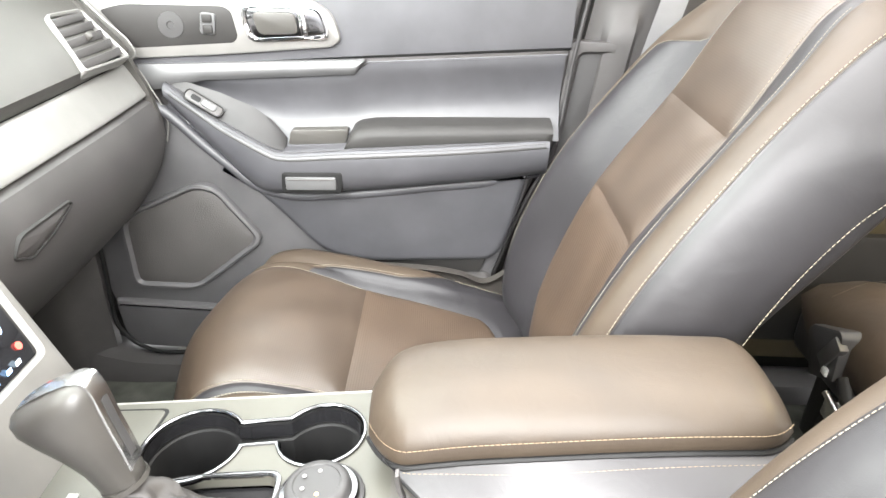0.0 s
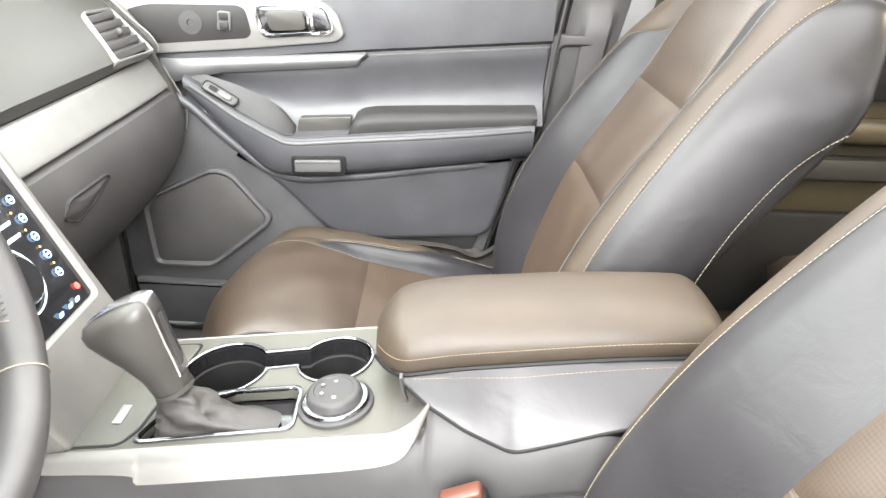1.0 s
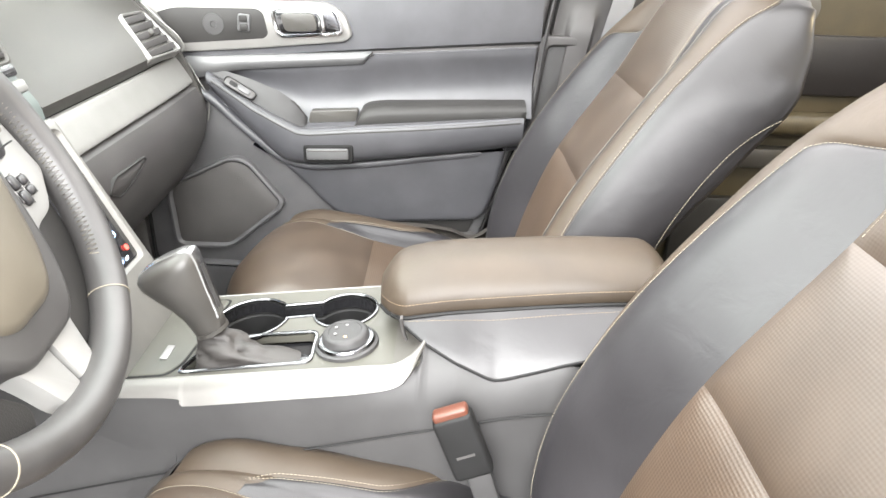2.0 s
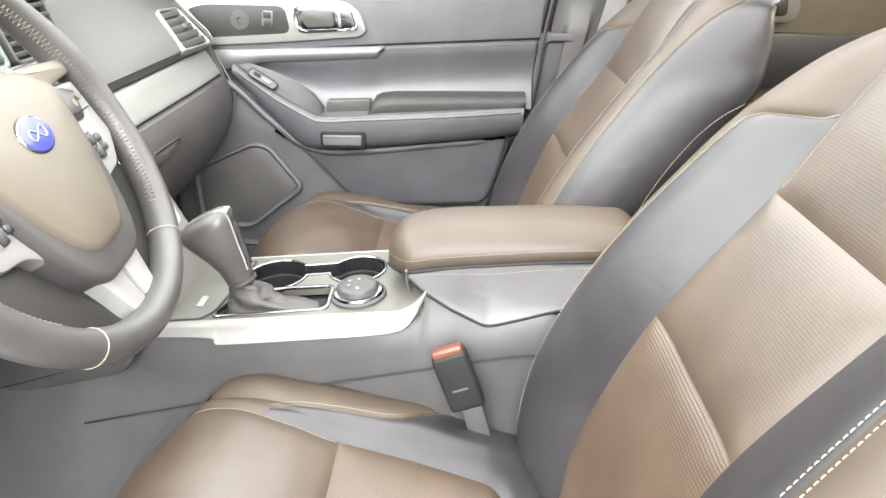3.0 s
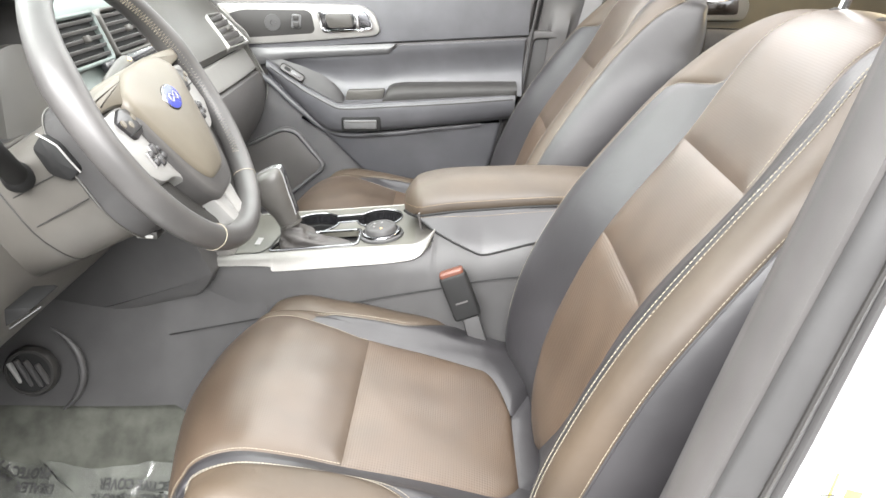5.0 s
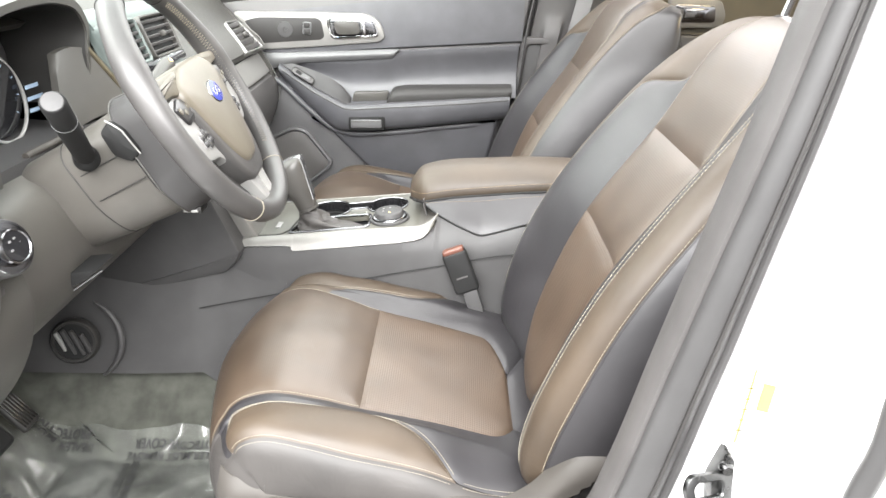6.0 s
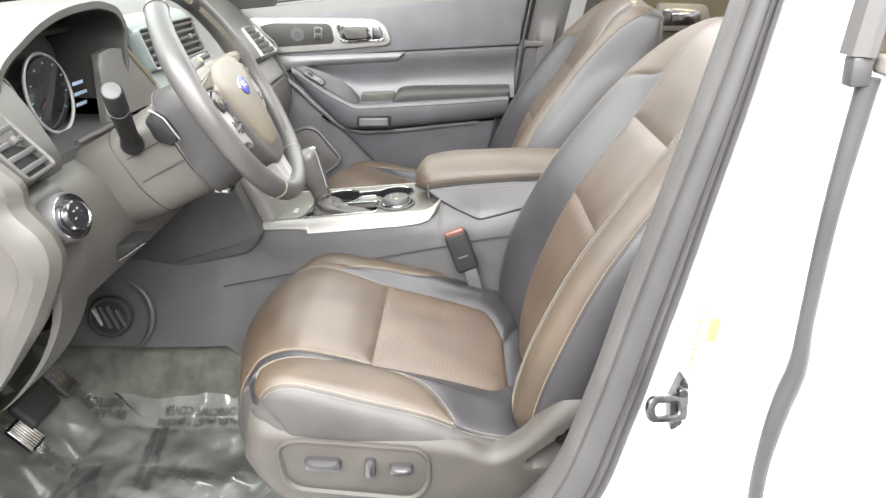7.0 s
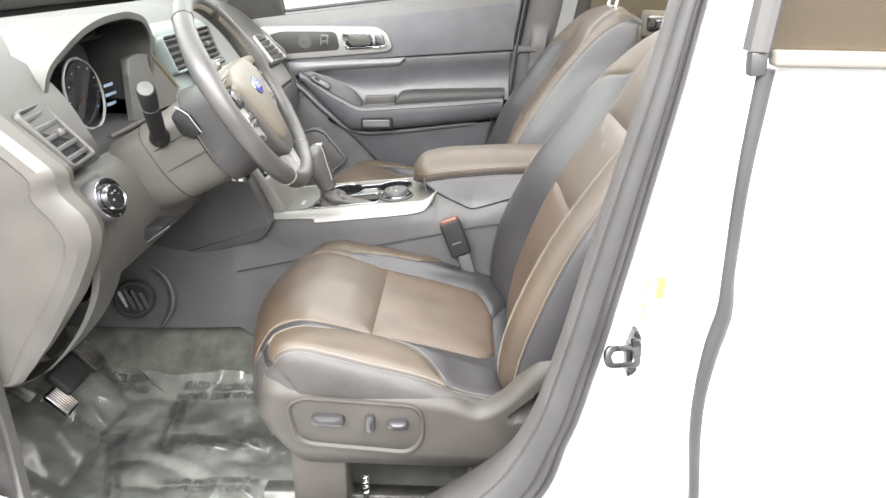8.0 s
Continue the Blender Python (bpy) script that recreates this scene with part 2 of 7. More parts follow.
def tube(points, radius, bm=None, sides=8, closed=False):
    """A round bar along points; radius a number or one for each point."""
    p = [Vector(q) for q in points]
    n = len(p)
    r = radius if hasattr(radius, "__len__") else [radius] * n
    bm = bm or bmesh.new()
    rings, up = [], None
    for i in range(n):
        t = (p[(i + 1) % n] - p[i - 1]) if closed else (p[min(i + 1, n - 1)] - p[max(i - 1, 0)])
        t.normalize()
        if up is None:
            up = Vector((0, 0, 1)) if abs(t.z) < 0.9 else Vector((1, 0, 0))
        s = t.cross(up).normalized()
        up = s.cross(t).normalized()
        rings.append([bm.verts.new(p[i] + r[i] * (math.cos(a) * s + math.sin(a) * up)) for a in np.linspace(0, 2 * math.pi, sides, endpoint=False)])
    for i in range(n if closed else n - 1):
        for j in range(sides):
            k = (i + 1) % n
            bm.faces.new((rings[i][j], rings[i][(j + 1) % sides], rings[k][(j + 1) % sides], rings[k][j]))
    if not closed:
        bm.faces.new(rings[0])
        bm.faces.new(rings[-1])
    return bm


def box(center, size, bevel=0.004, turn=None, bm=None, segs=2):
    """A bevelled block; turn: a 3x3 rotation."""
    b = bmesh.new()
    bmesh.ops.create_cube(b, size=1)
    bmesh.ops.scale(b, verts=b.verts, vec=size)
    if bevel:
        bmesh.ops.bevel(b, geom=b.edges[:], offset=min(bevel, min(size) * 0.49), segments=segs, affect="EDGES", profile=0.5)
    if turn is not None:
        bmesh.ops.transform(b, matrix=turn.to_4x4(), verts=b.verts)
    bmesh.ops.translate(b, verts=b.verts, vec=center)
    if bm is None:
        return b
    return join(bm, b)


def join(bm, b):
    me = bpy.data.meshes.new("tmp")
    b.to_mesh(me)
    b.free()
    bm.from_mesh(me)
    bpy.data.meshes.remove(me)
    return bm


def rounded(points, r, n=5):
    """A polygon's outline with its corners rounded; r a number or one for each corner."""
    p = [np.array(q, float) for q in points]
    rs = r if hasattr(r, "__len__") else [r] * len(p)
    out = []
    for i, c in enumerate(p):
        a, b = p[i - 1], p[(i + 1) % len(p)]
        da, db = a - c, b - c
        la, lb = np.linalg.norm(da), np.linalg.norm(db)
        k = min(rs[i], la * 0.48, lb * 0.48)
        s, e = c + da / la * k, c + db / lb * k
        for t in np.linspace(0, 1, n):
            out.append((1 - t) ** 2 * s + 2 * t * (1 - t) * c + t * t * e)
    return out


def plate(outline, frame3, depth, bevel=0.003, hole=None, bm=None, dome=0.0):
    """A plate from a 2D outline (a, b): frame3 = (origin, axis a, axis b, outward axis). depth goes inward; the rim is bevelled;
    hole: a second outline of as many points that goes through."""
    o, ea, eb, en = [Vector(v) for v in frame3]
    bm = bm or bmesh.new()

    def at(q, d):
        return o + ea * float(q[0]) + eb * float(q[1]) + en * d

    def inset(pts, k):
        p = np.array(pts)
        t = np.roll(p, -1, 0) - np.roll(p, 1, 0)
        t /= np.maximum(np.linalg.norm(t, axis=1), 1e-9)[:, None]
        nrm = np.stack([-t[:, 1], t[:, 0]], 1)
        area = np.sum(p[:, 0] * np.roll(p[:, 1], -1) - np.roll(p[:, 0], -1) * p[:, 1])
        return p + nrm * k * (1 if area > 0 else -1)

    lv = [(outline, -depth), (outline, -bevel), (inset(outline, bevel * 0.3), -bevel * 0.3), (inset(outline, bevel), 0.0)]
    if hole is not None:
        lv += [(inset(hole, -bevel), 0.0), (hole, -bevel), (hole, -depth)]
    rings = [[bm.verts.new(at(q, d)) for q in pts] for pts, d in lv]
    n = len(outline)
    for a, b in zip(rings, rings[1:]):
        for j in range(n):
            bm.faces.new((a[j], a[(j + 1) % n], b[(j + 1) % n], b[j]))
    if hole is None:
        bm.faces.new(rings[0])
        if dome:
            c = np.mean(np.array(outline), axis=0)
            prev = rings[-1]
            for k in (0.7, 0.35):
                ring = [bm.verts.new(at(c + (np.array(q) - c) * k, dome * (1 - k * k))) for q in inset(outline, bevel)]
                for j in range(n):
                    bm.faces.new((prev[j], prev[(j + 1) % n], ring[(j + 1) % n], ring[j]))
                prev = ring
            bm.faces.new(prev)
        else:
            bm.faces.new(rings[-1])
    else:
        for j in range(n):
            bm.faces.new((rings[0][j], rings[-1][j], rings[-1][(j + 1) % n], rings[0][(j + 1) % n]))
    return bm


def lathe(profile, origin, axis, sides=32, bm=None):
    """Turned round an axis: profile rows (radius, height)."""
    bm = bm or bmesh.new()
    q = Vector(axis).normalized().to_track_quat("Z", "Y").to_matrix()
    o = Vector(origin)
    rings = []
    for r, h in profile:
        rings.append([bm.verts.new(o + q @ Vector((r * math.cos(a), r * math.sin(a), h))) for a in np.linspace(0, 2 * math.pi, sides, endpoint=False)])
    for a, b in zip(rings, rings[1:]):
        for j in range(sides):
            bm.faces.new((a[j], a[(j + 1) % sides], b[(j + 1) % sides], b[j]))
    bm.faces.new(rings[0])
    bm.faces.new(rings[-1])
    return bm


def stitches(points, normals, pitch=0.0047, length=0.0037, thick=0.0005, bm=None):
    """A row of short sewn stitches along a line on a surface."""
    p = np.array(points, float)
    nr = np.array(normals, float)
    d = np.concatenate(([0], np.cumsum(np.linalg.norm(np.diff(p, axis=0), axis=1))))
    bm = bm or bmesh.new()
    for s in np.arange(pitch / 2, d[-1] - pitch / 2, pitch):
        a = np.array([np.interp(s - length / 2, d, p[:, k]) for k in range(3)])
        b = np.array([np.interp(s + length / 2, d, p[:, k]) for k in range(3)])
        n = np.array([np.interp(s, d, nr[:, k]) for k in range(3)])
        n /= np.linalg.norm(n) + 1e-9
        t = (b - a) / (np.linalg.norm(b - a) + 1e-9)
        w = np.cross(t, n) * thick * 0.5
        h = n * thick
        mid = (a + b) / 2 + h
        vs = [bm.verts.new(v) for v in (a - w - h * 0.4, a + w - h * 0.4, b + w - h * 0.4, b - w - h * 0.4)]
        ts = [bm.verts.new(v) for v in (mid - w - (b - a) * 0.3, mid + w - (b - a) * 0.3, mid + w + (b - a) * 0.3, mid - w + (b - a) * 0.3)]
        bm.faces.new(ts)
        for i in range(4):
            bm.faces.new((vs[i], vs[(i + 1) % 4], ts[(i + 1) % 4], ts[i]))
    return bm




# ---- car shell ----
whole("ground", grid_mesh([[(x, y, -0.46) for y in np.linspace(-12, 12, 13)] for x in np.linspace(-12, 12, 13)]), CONCRETE, "grey concrete workshop floor under the car", "floor", "structure")


def floor_height(x, y):
    """The carpet: level pan, rising to the tunnel in the middle and up the toe board in front."""
    t = max(0, 1 - abs(y) / 0.30)
    h = 0.17 * min(1, t * 1.8) ** 1.2 * (1 if x < 0.45 else max(0.25, 1 - (x - 0.45) * 2.5))
    if x < -0.72:
        h = max(h, (-0.72 - x) * 0.95)
    return h + 0.003 * noise.noise(Vector((x * 12, y * 12, 0)))


whole("floor", slab([[(x, y, floor_height(x, y)) for y in np.linspace(-0.7, 0.7, 85)] for x in np.linspace(-1.1, 1.5, 110)], (0, 0, -0.03)), CARPET,
               "grey-green carpet over the cabin floor and tunnel", "carpet", "structure")

# roof lining with the openings below it left free
roof = []
for x in np.linspace(-0.22, 1.7, 24):
    roof.append([(x, y, 1.16 + 0.06 * (1 - (y / 0.62) ** 2) - 0.05 * max(0, (-x) / 0.22) ** 2) for y in np.linspace(-0.6, 0.6, 24)])
whole("ceiling", slab(roof, (0, 0, 0.03)), HEADLINER, "light grey fabric roof lining", "headliner", "structure")

# door sills
for s, nm in ((1, "sill_passenger"), (-1, "sill_driver")):
    prof = [(0.66, -0.01), (0.68, 0.035), (0.715, 0.045), (0.76, 0.03), (0.8, 0.0), (0.86, -0.04), (0.88, -0.12), (0.87, -0.2), (0.7, -0.2), (0.66, -0.05)]
    rings = [[(x, s * y, z + (0.0 if x > -0.6 else (-0.6 - x) ** 2 * 1.5)) for y, z in prof] for x in np.linspace(-0.95, 1.5, 40)]
    whole(nm, loft(rings), GREY if s > 0 else WHITE, "charcoal plastic door sill cover" if s > 0 else "white painted door sill", "door sill", "structure")
whole("sill_clip", box((-0.53, 0.715, 0.05), (0.045, 0.02, 0.012), 0.003), SILVER, "silver clip on the passenger door sill", "clip")

# kick panels at the footwell's front corners
for s in (1, -1):
    P = [[(x, s * (0.665 + 0.05 * min(1.0, max(0.0, (x + 0.745) / 0.055)) ** 1.5 - 0.10 * max(0, (-0.70 - x) / 0.4) ** 1.2 - 0.015 * math.sin(v * 3.1)), 0.0 + v * 0.62 + 0.05 * (1 - v) * max(0, -0.7 - x) * 4) for v in np.linspace(0, 1, 16)] for x in np.linspace(-1.05, -0.682, 26)]
    whole("kick_panel", slab(P, (0, s * 0.02, 0)), GREY, "charcoal plastic kick panel beside the footwell", "trim panel", "structure")
whole("firewall", slab([[(-1.0 - 0.05 * v, y, 0.2 + 0.7 * v) for v in np.linspace(0, 1, 6)] for y in np.linspace(-0.75, 0.75, 8)], (-0.03, 0, 0)), DARK, "dark felt bulkhead under the dashboard", "bulkhead", "structure")

# driver side B pillar: trim, seal, white body, striker, labels
pil = thing("pillar_driver", (0.25, -0.78, 0.0), "white painted door pillar with a dark rubber seal", "door pillar", "", "structure")


def pillar_line(z):
    """x of the seal's front edge against height."""
    return smooth_at([-0.2, 0.0, 0.10, 0.16, 0.228, 0.339, 0.468, 0.617, 0.733, 0.857, 0.949, 1.2], [-0.35, -0.22, -0.06, 0.02, 0.098, 0.163, 0.198, 0.227, 0.250, 0.275, 0.291, 0.345], [z])[0] + 0.007


seal_width = lambda z: float(np.interp(z, [0.0, 0.23, 0.34, 0.48, 0.65, 0.95], [0.103, 0.078, 0.049, 0.043, 0.038, 0.021]))
zs = np.linspace(0.09, 1.2, 60)
# inner trim
P = [[(pillar_line(z) - 0.004 + a, -0.80 + b, z) for a, b in ((0.0, 0.0), (-0.004, 0.012), (0.004, 0.05), (0.03, 0.10), (0.10, 0.13))] for z in zs]
part("inner_trim", slab(P, (0.012, 0, 0)), GREY, pil, "charcoal pillar trim")
rings = []
for z in np.linspace(0.0, 1.2, 70):
    x = pillar_line(z)
    w = seal_width(z)
    rings.append([(x + w * 0.5 + w * 0.5 * math.cos(a), -0.802 + 0.014 * math.sin(a), z) for a in np.linspace(0, 2 * math.pi, 14, endpoint=False)])
part("door_seal", loft(rings), RUBBER, pil, "dark grey rubber door seal")
rings = []
for z in np.linspace(0.0, 1.2, 70):
    x = pillar_line(z) + seal_width(z) - 0.004
    rings.append([(x + 0.004 + 0.006 * math.cos(a), -0.806 + 0.008 * math.sin(a), z) for a in np.linspace(0, 2 * math.pi, 10, endpoint=False)])
part("seal_lip", loft(rings), RUBBER, pil, "grey rubber lip")
gv_ = [(pillar_line(z) + seal_width(z) * 0.62, -0.8165, z) for z in np.linspace(0.0, 1.2, 70)]
part("seal_groove", tube(gv_, 0.0022, sides=6), DARK, pil)
# white painted face, stepped towards the rear door
P = []
for z in np.linspace(-0.2, 1.2, 60):
    x0 = pillar_line(max(z, -0.2)) + seal_width(z) - 0.004
    xe = smooth_at([-0.2, 0.3, 0.5, 0.67, 0.9, 1.2], [0.42, 0.366, 0.352, 0.352, 0.346, 0.36], [z])[0]
    row = []
    for v in np.linspace(0, 1, 16):
        y = -0.80 - 0.012 * v - 0.075 * max(0, (v - 0.72) / 0.28) ** 0.8
        row.append((x0 + (xe + 0.02 - x0) * v, y, z))
    P.append(row)
part("pillar_skin", slab(P, (0.0, 0.02, 0)), WHITE, pil, "white car paint")
st = part("striker", plate(rounded([(0.292, 0.468), (0.303, 0.476), (0.308, 0.505), (0.304, 0.535), (0.296, 0.542), (0.287, 0.505)], 0.006), ((0, -0.823, 0), (1, 0, 0), (0, 0, 1), (0, -1, 0)), 0.02, 0.002), CASTGREY, pil, "grey steel striker plate")
la_, lb_ = Vector((-0.93, -0.36, 0.06)).normalized(), Vector((0.0, 0.4, 0.92)).normalized()
lf_ = ((0.302, -0.828, 0.508), la_, lb_, lb_.cross(la_).normalized())
part("striker_loop", plate(rounded([(-0.004, -0.016), (0.046, -0.012), (0.052, 0.006), (0.046, 0.018), (-0.004, 0.014)], 0.007), lf_, 0.006, 0.0015, hole=rounded([(0.008, -0.008), (0.038, -0.006), (0.041, 0.004), (0.037, 0.009), (0.008, 0.007)], 0.004)), CASTGREY, st, "steel loop")
for z in (0.486, 0.526):
    part("bolt", lathe([(0.001, 0.004), (0.005, 0.004), (0.007, 0.0), (0.007, -0.004)], (0.297, -0.824, z), (0, -1, 0), 14), DARKSTEEL, st)
part("body_plug", lathe([(0.001, 0.0016), (0.0035, 0.0014), (0.0045, 0.0)], (0.303, -0.8145, 0.540), (0, -1, 0), 14), SPOKE, pil, "small grey body plug")
# labels on the pillar: blank stock with bars in place of small print
lab = part("label", plate(rounded([(0.292, 0.545), (0.325, 0.548), (0.330, 0.64), (0.297, 0.637)], 0.003), ((0, -0.8125, 0), (1, 0, 0), (0, 0, 1), (0, -1, 0)), 0.002, 0.0005), PAPER, pil, "white paper label")
part("yellow_field", plate([(0.315, 0.588), (0.3265, 0.585), (0.3275, 0.615), (0.316, 0.618)], ((0, -0.814, 0), (1, 0, 0), (0, 0, 1), (0, -1, 0)), 0.001, 0.0003), YELLOW, lab, "yellow printed field")
part("yellow_stripe", plate([(0.3025, 0.549), (0.3045, 0.549), (0.3070, 0.632), (0.3050, 0.632)], ((0, -0.814, 0), (1, 0, 0), (0, 0, 1), (0, -1, 0)), 0.001, 0.0002), YELLOW, lab, "thin yellow printed stripe")
bm = bmesh.new()
for i in range(5):
    box((0.303, -0.8149, 0.565 + i * 0.012), (0.010, 0.0004, 0.0012), 0, bm=bm)
part("print_bars", bm, INK, lab)

# rear door, shut, behind the pillar
rd = thing("rear_door", (0.8, -0.9, 0.3), "white painted rear door with a tinted window and grey belt moulding", "car door")
P = []
for z in np.linspace(-0.25, 0.905, 40):
    xs = smooth_at([-0.25, 0.3, 0.5, 0.67, 0.9], [0.43, 0.390, 0.373, 0.374, 0.366], [z])[0]
    P.append([(xs + (1.5 - xs) * v, -0.905 - 0.03 * math.sin(min(1, max(0, (z + 0.25) / 1.15)) * 3.0) - 0.012 * math.exp(-((z - 0.62) / 0.03) ** 2) * min(1, v * 5) + 0.02 * (1 - min(1, v / 0.015)) ** 2, z) for v in np.concatenate((np.linspace(0, 0.03, 8), np.linspace(0.06, 1, 18)))])
part("door_skin", slab(P, (0, 0.03, 0)), WHITE, rd, "white car paint")
seal = []
for z in np.linspace(-0.2, 0.892, 60):
    xs = smooth_at([-0.25, 0.3, 0.5, 0.67, 0.9, 1.2], [0.42, 0.378, 0.361, 0.361, 0.355, 0.352], [z])[0] + 0.0022 * math.sin(z * 21 + 1.0) + 0.004 * math.exp(-((z - 0.62) / 0.03) ** 2)
    seal.append((xs + 0.0015 * math.sin(z * 9), -0.908, z))
part("edge_seal", tube(seal, [float(np.interp(p[2], [0.2, 0.5, 0.60, 0.66, 0.78, 0.86], [0.0060, 0.0078, 0.0098, 0.0070, 0.0074, 0.0085])) for p in seal], sides=14), RUBBER, rd, "grey rubber edge seal")
part("belt_moulding", box((0.928, -0.917, 0.9035), (1.14, 0.022, 0.015), 0.004, segs=3), BELT, rd, "taupe belt moulding")
part("window_pane", box((0.93, -0.90, 1.03), (1.136, 0.006, 0.24), 0), TINTED, rd, "brown tinted window pane").visible_shadow = False
# added matt sheet carries the pane's reflection as colour; no blind hangs there
part("glass_backing", box((0.93, -0.88, 1.03), (1.136, 0.01, 0.3), 0.002), PANEREFL, rd, "matt taupe backing that imitates the pane's reflection")
# the post beside the window leans back a little
post = [[(0.335 + 0.012 * v + a, -0.918 + b, 0.909 + 0.28 * v) for a, b in ((0.0, 0.012), (0.001, 0.002), (0.010, -0.001), (0.0115, -0.003), (0.017, -0.003), (0.018, 0.012))] for v in np.linspace(0, 1, 10)]
part("window_frame", slab(post, (0, 0.008, 0)), GREY, rd, "grey window post")
part("frame_rubber", tube([(0.3555 + 0.012 * v, -0.912, 0.903 + 0.28 * v) for v in np.linspace(0, 1, 10)], 0.0022, sides=6), RUBBER, rd, "thin rubber run")
part("seal_joint", box((0.347, -0.909, 0.8975), (0.0165, 0.016, 0.024), 0.0025, Matrix.Rotation(radians(-6), 3, "Y"), segs=2), RUBBER, rd, "grey rubber joint block")

# body sides ahead of the front doors, and the plenum under the windscreen
for s in (1, -1):
    whole("body_side", box((-0.93, s * 0.80, 0.4), (0.36 if s < 0 else 0.5, 0.02, 1.0), 0.004), DARK, "dark inner body side ahead of the door", "body panel", "structure")
whole("body_side_rear", box((0.95, 0.835, 0.42), (1.3, 0.02, 1.0), 0.004), DARK, "dark inner body side behind the door pillar", "body panel", "structure")
whole("plenum", box((-1.05, 0, 0.885), (0.09, 1.5, 0.05), 0.01), DARK, "dark plenum panel at the windscreen's foot", "body panel", "structure")


# ---- front seats ----
class Loft:
    """A padded form: rows along its length, each a profile point (x, z) and pairs (half width, rise) from the middle outwards."""

    def __init__(self, rows, yc, back, place, ahead=0.0):
        self.ahead = ahead
        self.n = len(rows)
        pts = np.array([r[:2] for r in rows], float)
        prof = smooth_at(range(self.n), pts, np.linspace(0, self.n - 1, 400))
        tang = np.gradient(prof, axis=0)
        tang /= np.linalg.norm(tang, axis=1)[:, None]
        self.prof, self.tang = prof, tang
        self.sec = np.array([[v for pair in r[2] for v in pair] + ([r[3]] if back else []) for r in rows], float)
        self.yc, self.back, self.place = yc, back, place
        self.k = len(rows[0][2])

    def control(self, u):
        f = np.clip(u / (self.n - 1), 0, 1) * 399
        x, z = [np.interp(f, range(400), self.prof[:, i]) for i in (0, 1)]
        tx, tz = [np.interp(f, range(400), self.tang[:, i]) for i in (0, 1)]
        nx, nz = -tz, tx
        s = smooth_at(range(self.n), self.sec, [u])[0]
        half = [(s[2 * i], s[2 * i + 1]) for i in range(self.k)]
        if self.back:
            half += [(half[-1][0] * 0.6, -s[-1]), (0.0, -s[-1])]
        full = [(-q, h) for q, h in half[::-1]] + [(0.0, 0.0)] + half
        # the cushion's front edge is rounded in plan
        rnd = np.array([0.0, 0.0]) if self.back else np.array([0.072, 0.034]) * min(1.0, max(0.0, (5.0 - u) / 2.5))
        g = np.clip(min(u, 5.6) / (self.n - 1), 0, 1) * 399
        ax, az = (-np.interp(g, range(400), self.tang[:, 1]), np.interp(g, range(400), self.tang[:, 0])) if self.back else (nx, nz)
        bl = lambda h: min(1.0, max(0.0, -h / 0.05))
        # the cushion's side towards +y is sat down at the front, and ahead stretches the cushion forward
        if not self.back:
            sag = 0.025 * math.sin(math.pi * min(1.0, max(0.0, (u - 1.6) / 6.4))) ** 0.8
            full = [(q, h - sag * min(1.0, max(0.0, (q - 0.09) / 0.13))) for q, h in full]
            x = x - self.ahead * (1 - u / 10)
        return np.array([(x + (nx + (ax - nx) * bl(h)) * h + rnd[int(q > 0)] * max(0.0, (abs(q) - 0.06) / 0.21) ** 1.2, self.yc + q, z + (nz + (az - nz) * bl(h)) * h) for q, h in full])

    def rows(self, us, wfun):
        kk = self.k + (2 if self.back else 0)
        knots = np.arange(-kk, kk + 1)
        P, C = [], []
        for u in us:
            c = self.control(u)
            P.append(smooth_at(knots, c, wfun(u)))
            C.append(c[knots.tolist().index(0)] if not self.back else c.mean(axis=0))
        return np.array(P), np.array(C)

    def panel(self, u0, u1, wa, wb, nu, nv, puff=0.004, groove=0.014, wrinkle=0.0):
        us = np.linspace(u0, u1, nu)
        fa = wa if callable(wa) else (lambda u: wa)
        fb = wb if callable(wb) else (lambda u: wb)
        P, C = self.rows(us, lambda u: np.linspace(fa(u), fb(u), nv))
        N = np.cross(np.gradient(P, axis=0), np.gradient(P, axis=1))
        N /= np.linalg.norm(N, axis=2)[:, :, None] + 1e-9
        ref = P - C[:, None, :]
        if not self.back:
            ref = ref + np.array([-0.05, 0, 0.25])
        flip = np.sign(np.sum(N * ref)) or 1
        N *= flip
        lu = np.concatenate((np.zeros((1, nv)), np.cumsum(np.linalg.norm(np.diff(P, axis=0), axis=2), axis=0)))
        lv = np.concatenate((np.zeros((nu, 1)), np.cumsum(np.linalg.norm(np.diff(P, axis=1), axis=2), axis=1)), axis=1)
        d = np.minimum(np.minimum(lu, lu[-1:] - lu), np.minimum(lv, lv[:, -1:] - lv))
        off = puff * (1 - np.exp(-d / groove))
        if wrinkle:
            w = np.array([[noise.noise(Vector((p[0] * 13, p[1] * 15, p[2] * 13))) for p in row] for row in P])
            off = off + wrinkle * w * np.minimum(1, d / 0.02)
        P = P + N * off[:, :, None]
        return grid_mesh(self.move(P))

    def move(self, P):
        R, piv, shift = self.place
        return (P - piv) @ R.T + piv + np.array(shift)

    def line(self, us, ws, lift=0.001):
        """Points and normals of a line over the form."""
        pts, nrm = [], []
        for u, w in zip(us, ws):
            P, C = self.rows([u - 0.01, u + 0.01], lambda _: np.array([w - 0.02, w + 0.02]))
            n = np.cross(P[1, 0] - P[0, 0], P[0, 1] - P[0, 0])
            n /= np.linalg.norm(n) + 1e-9
            c = P.mean(axis=(0, 1))
            ref = c - C[0] + (0 if self.back else np.array([-0.05, 0, 0.25]))
            if n @ ref < 0:
                n = -n
            pts.append(c + n * lift)
            nrm.append(n)
        R = self.place[0]
        return self.move(np.array(pts)), np.array(nrm) @ R.T


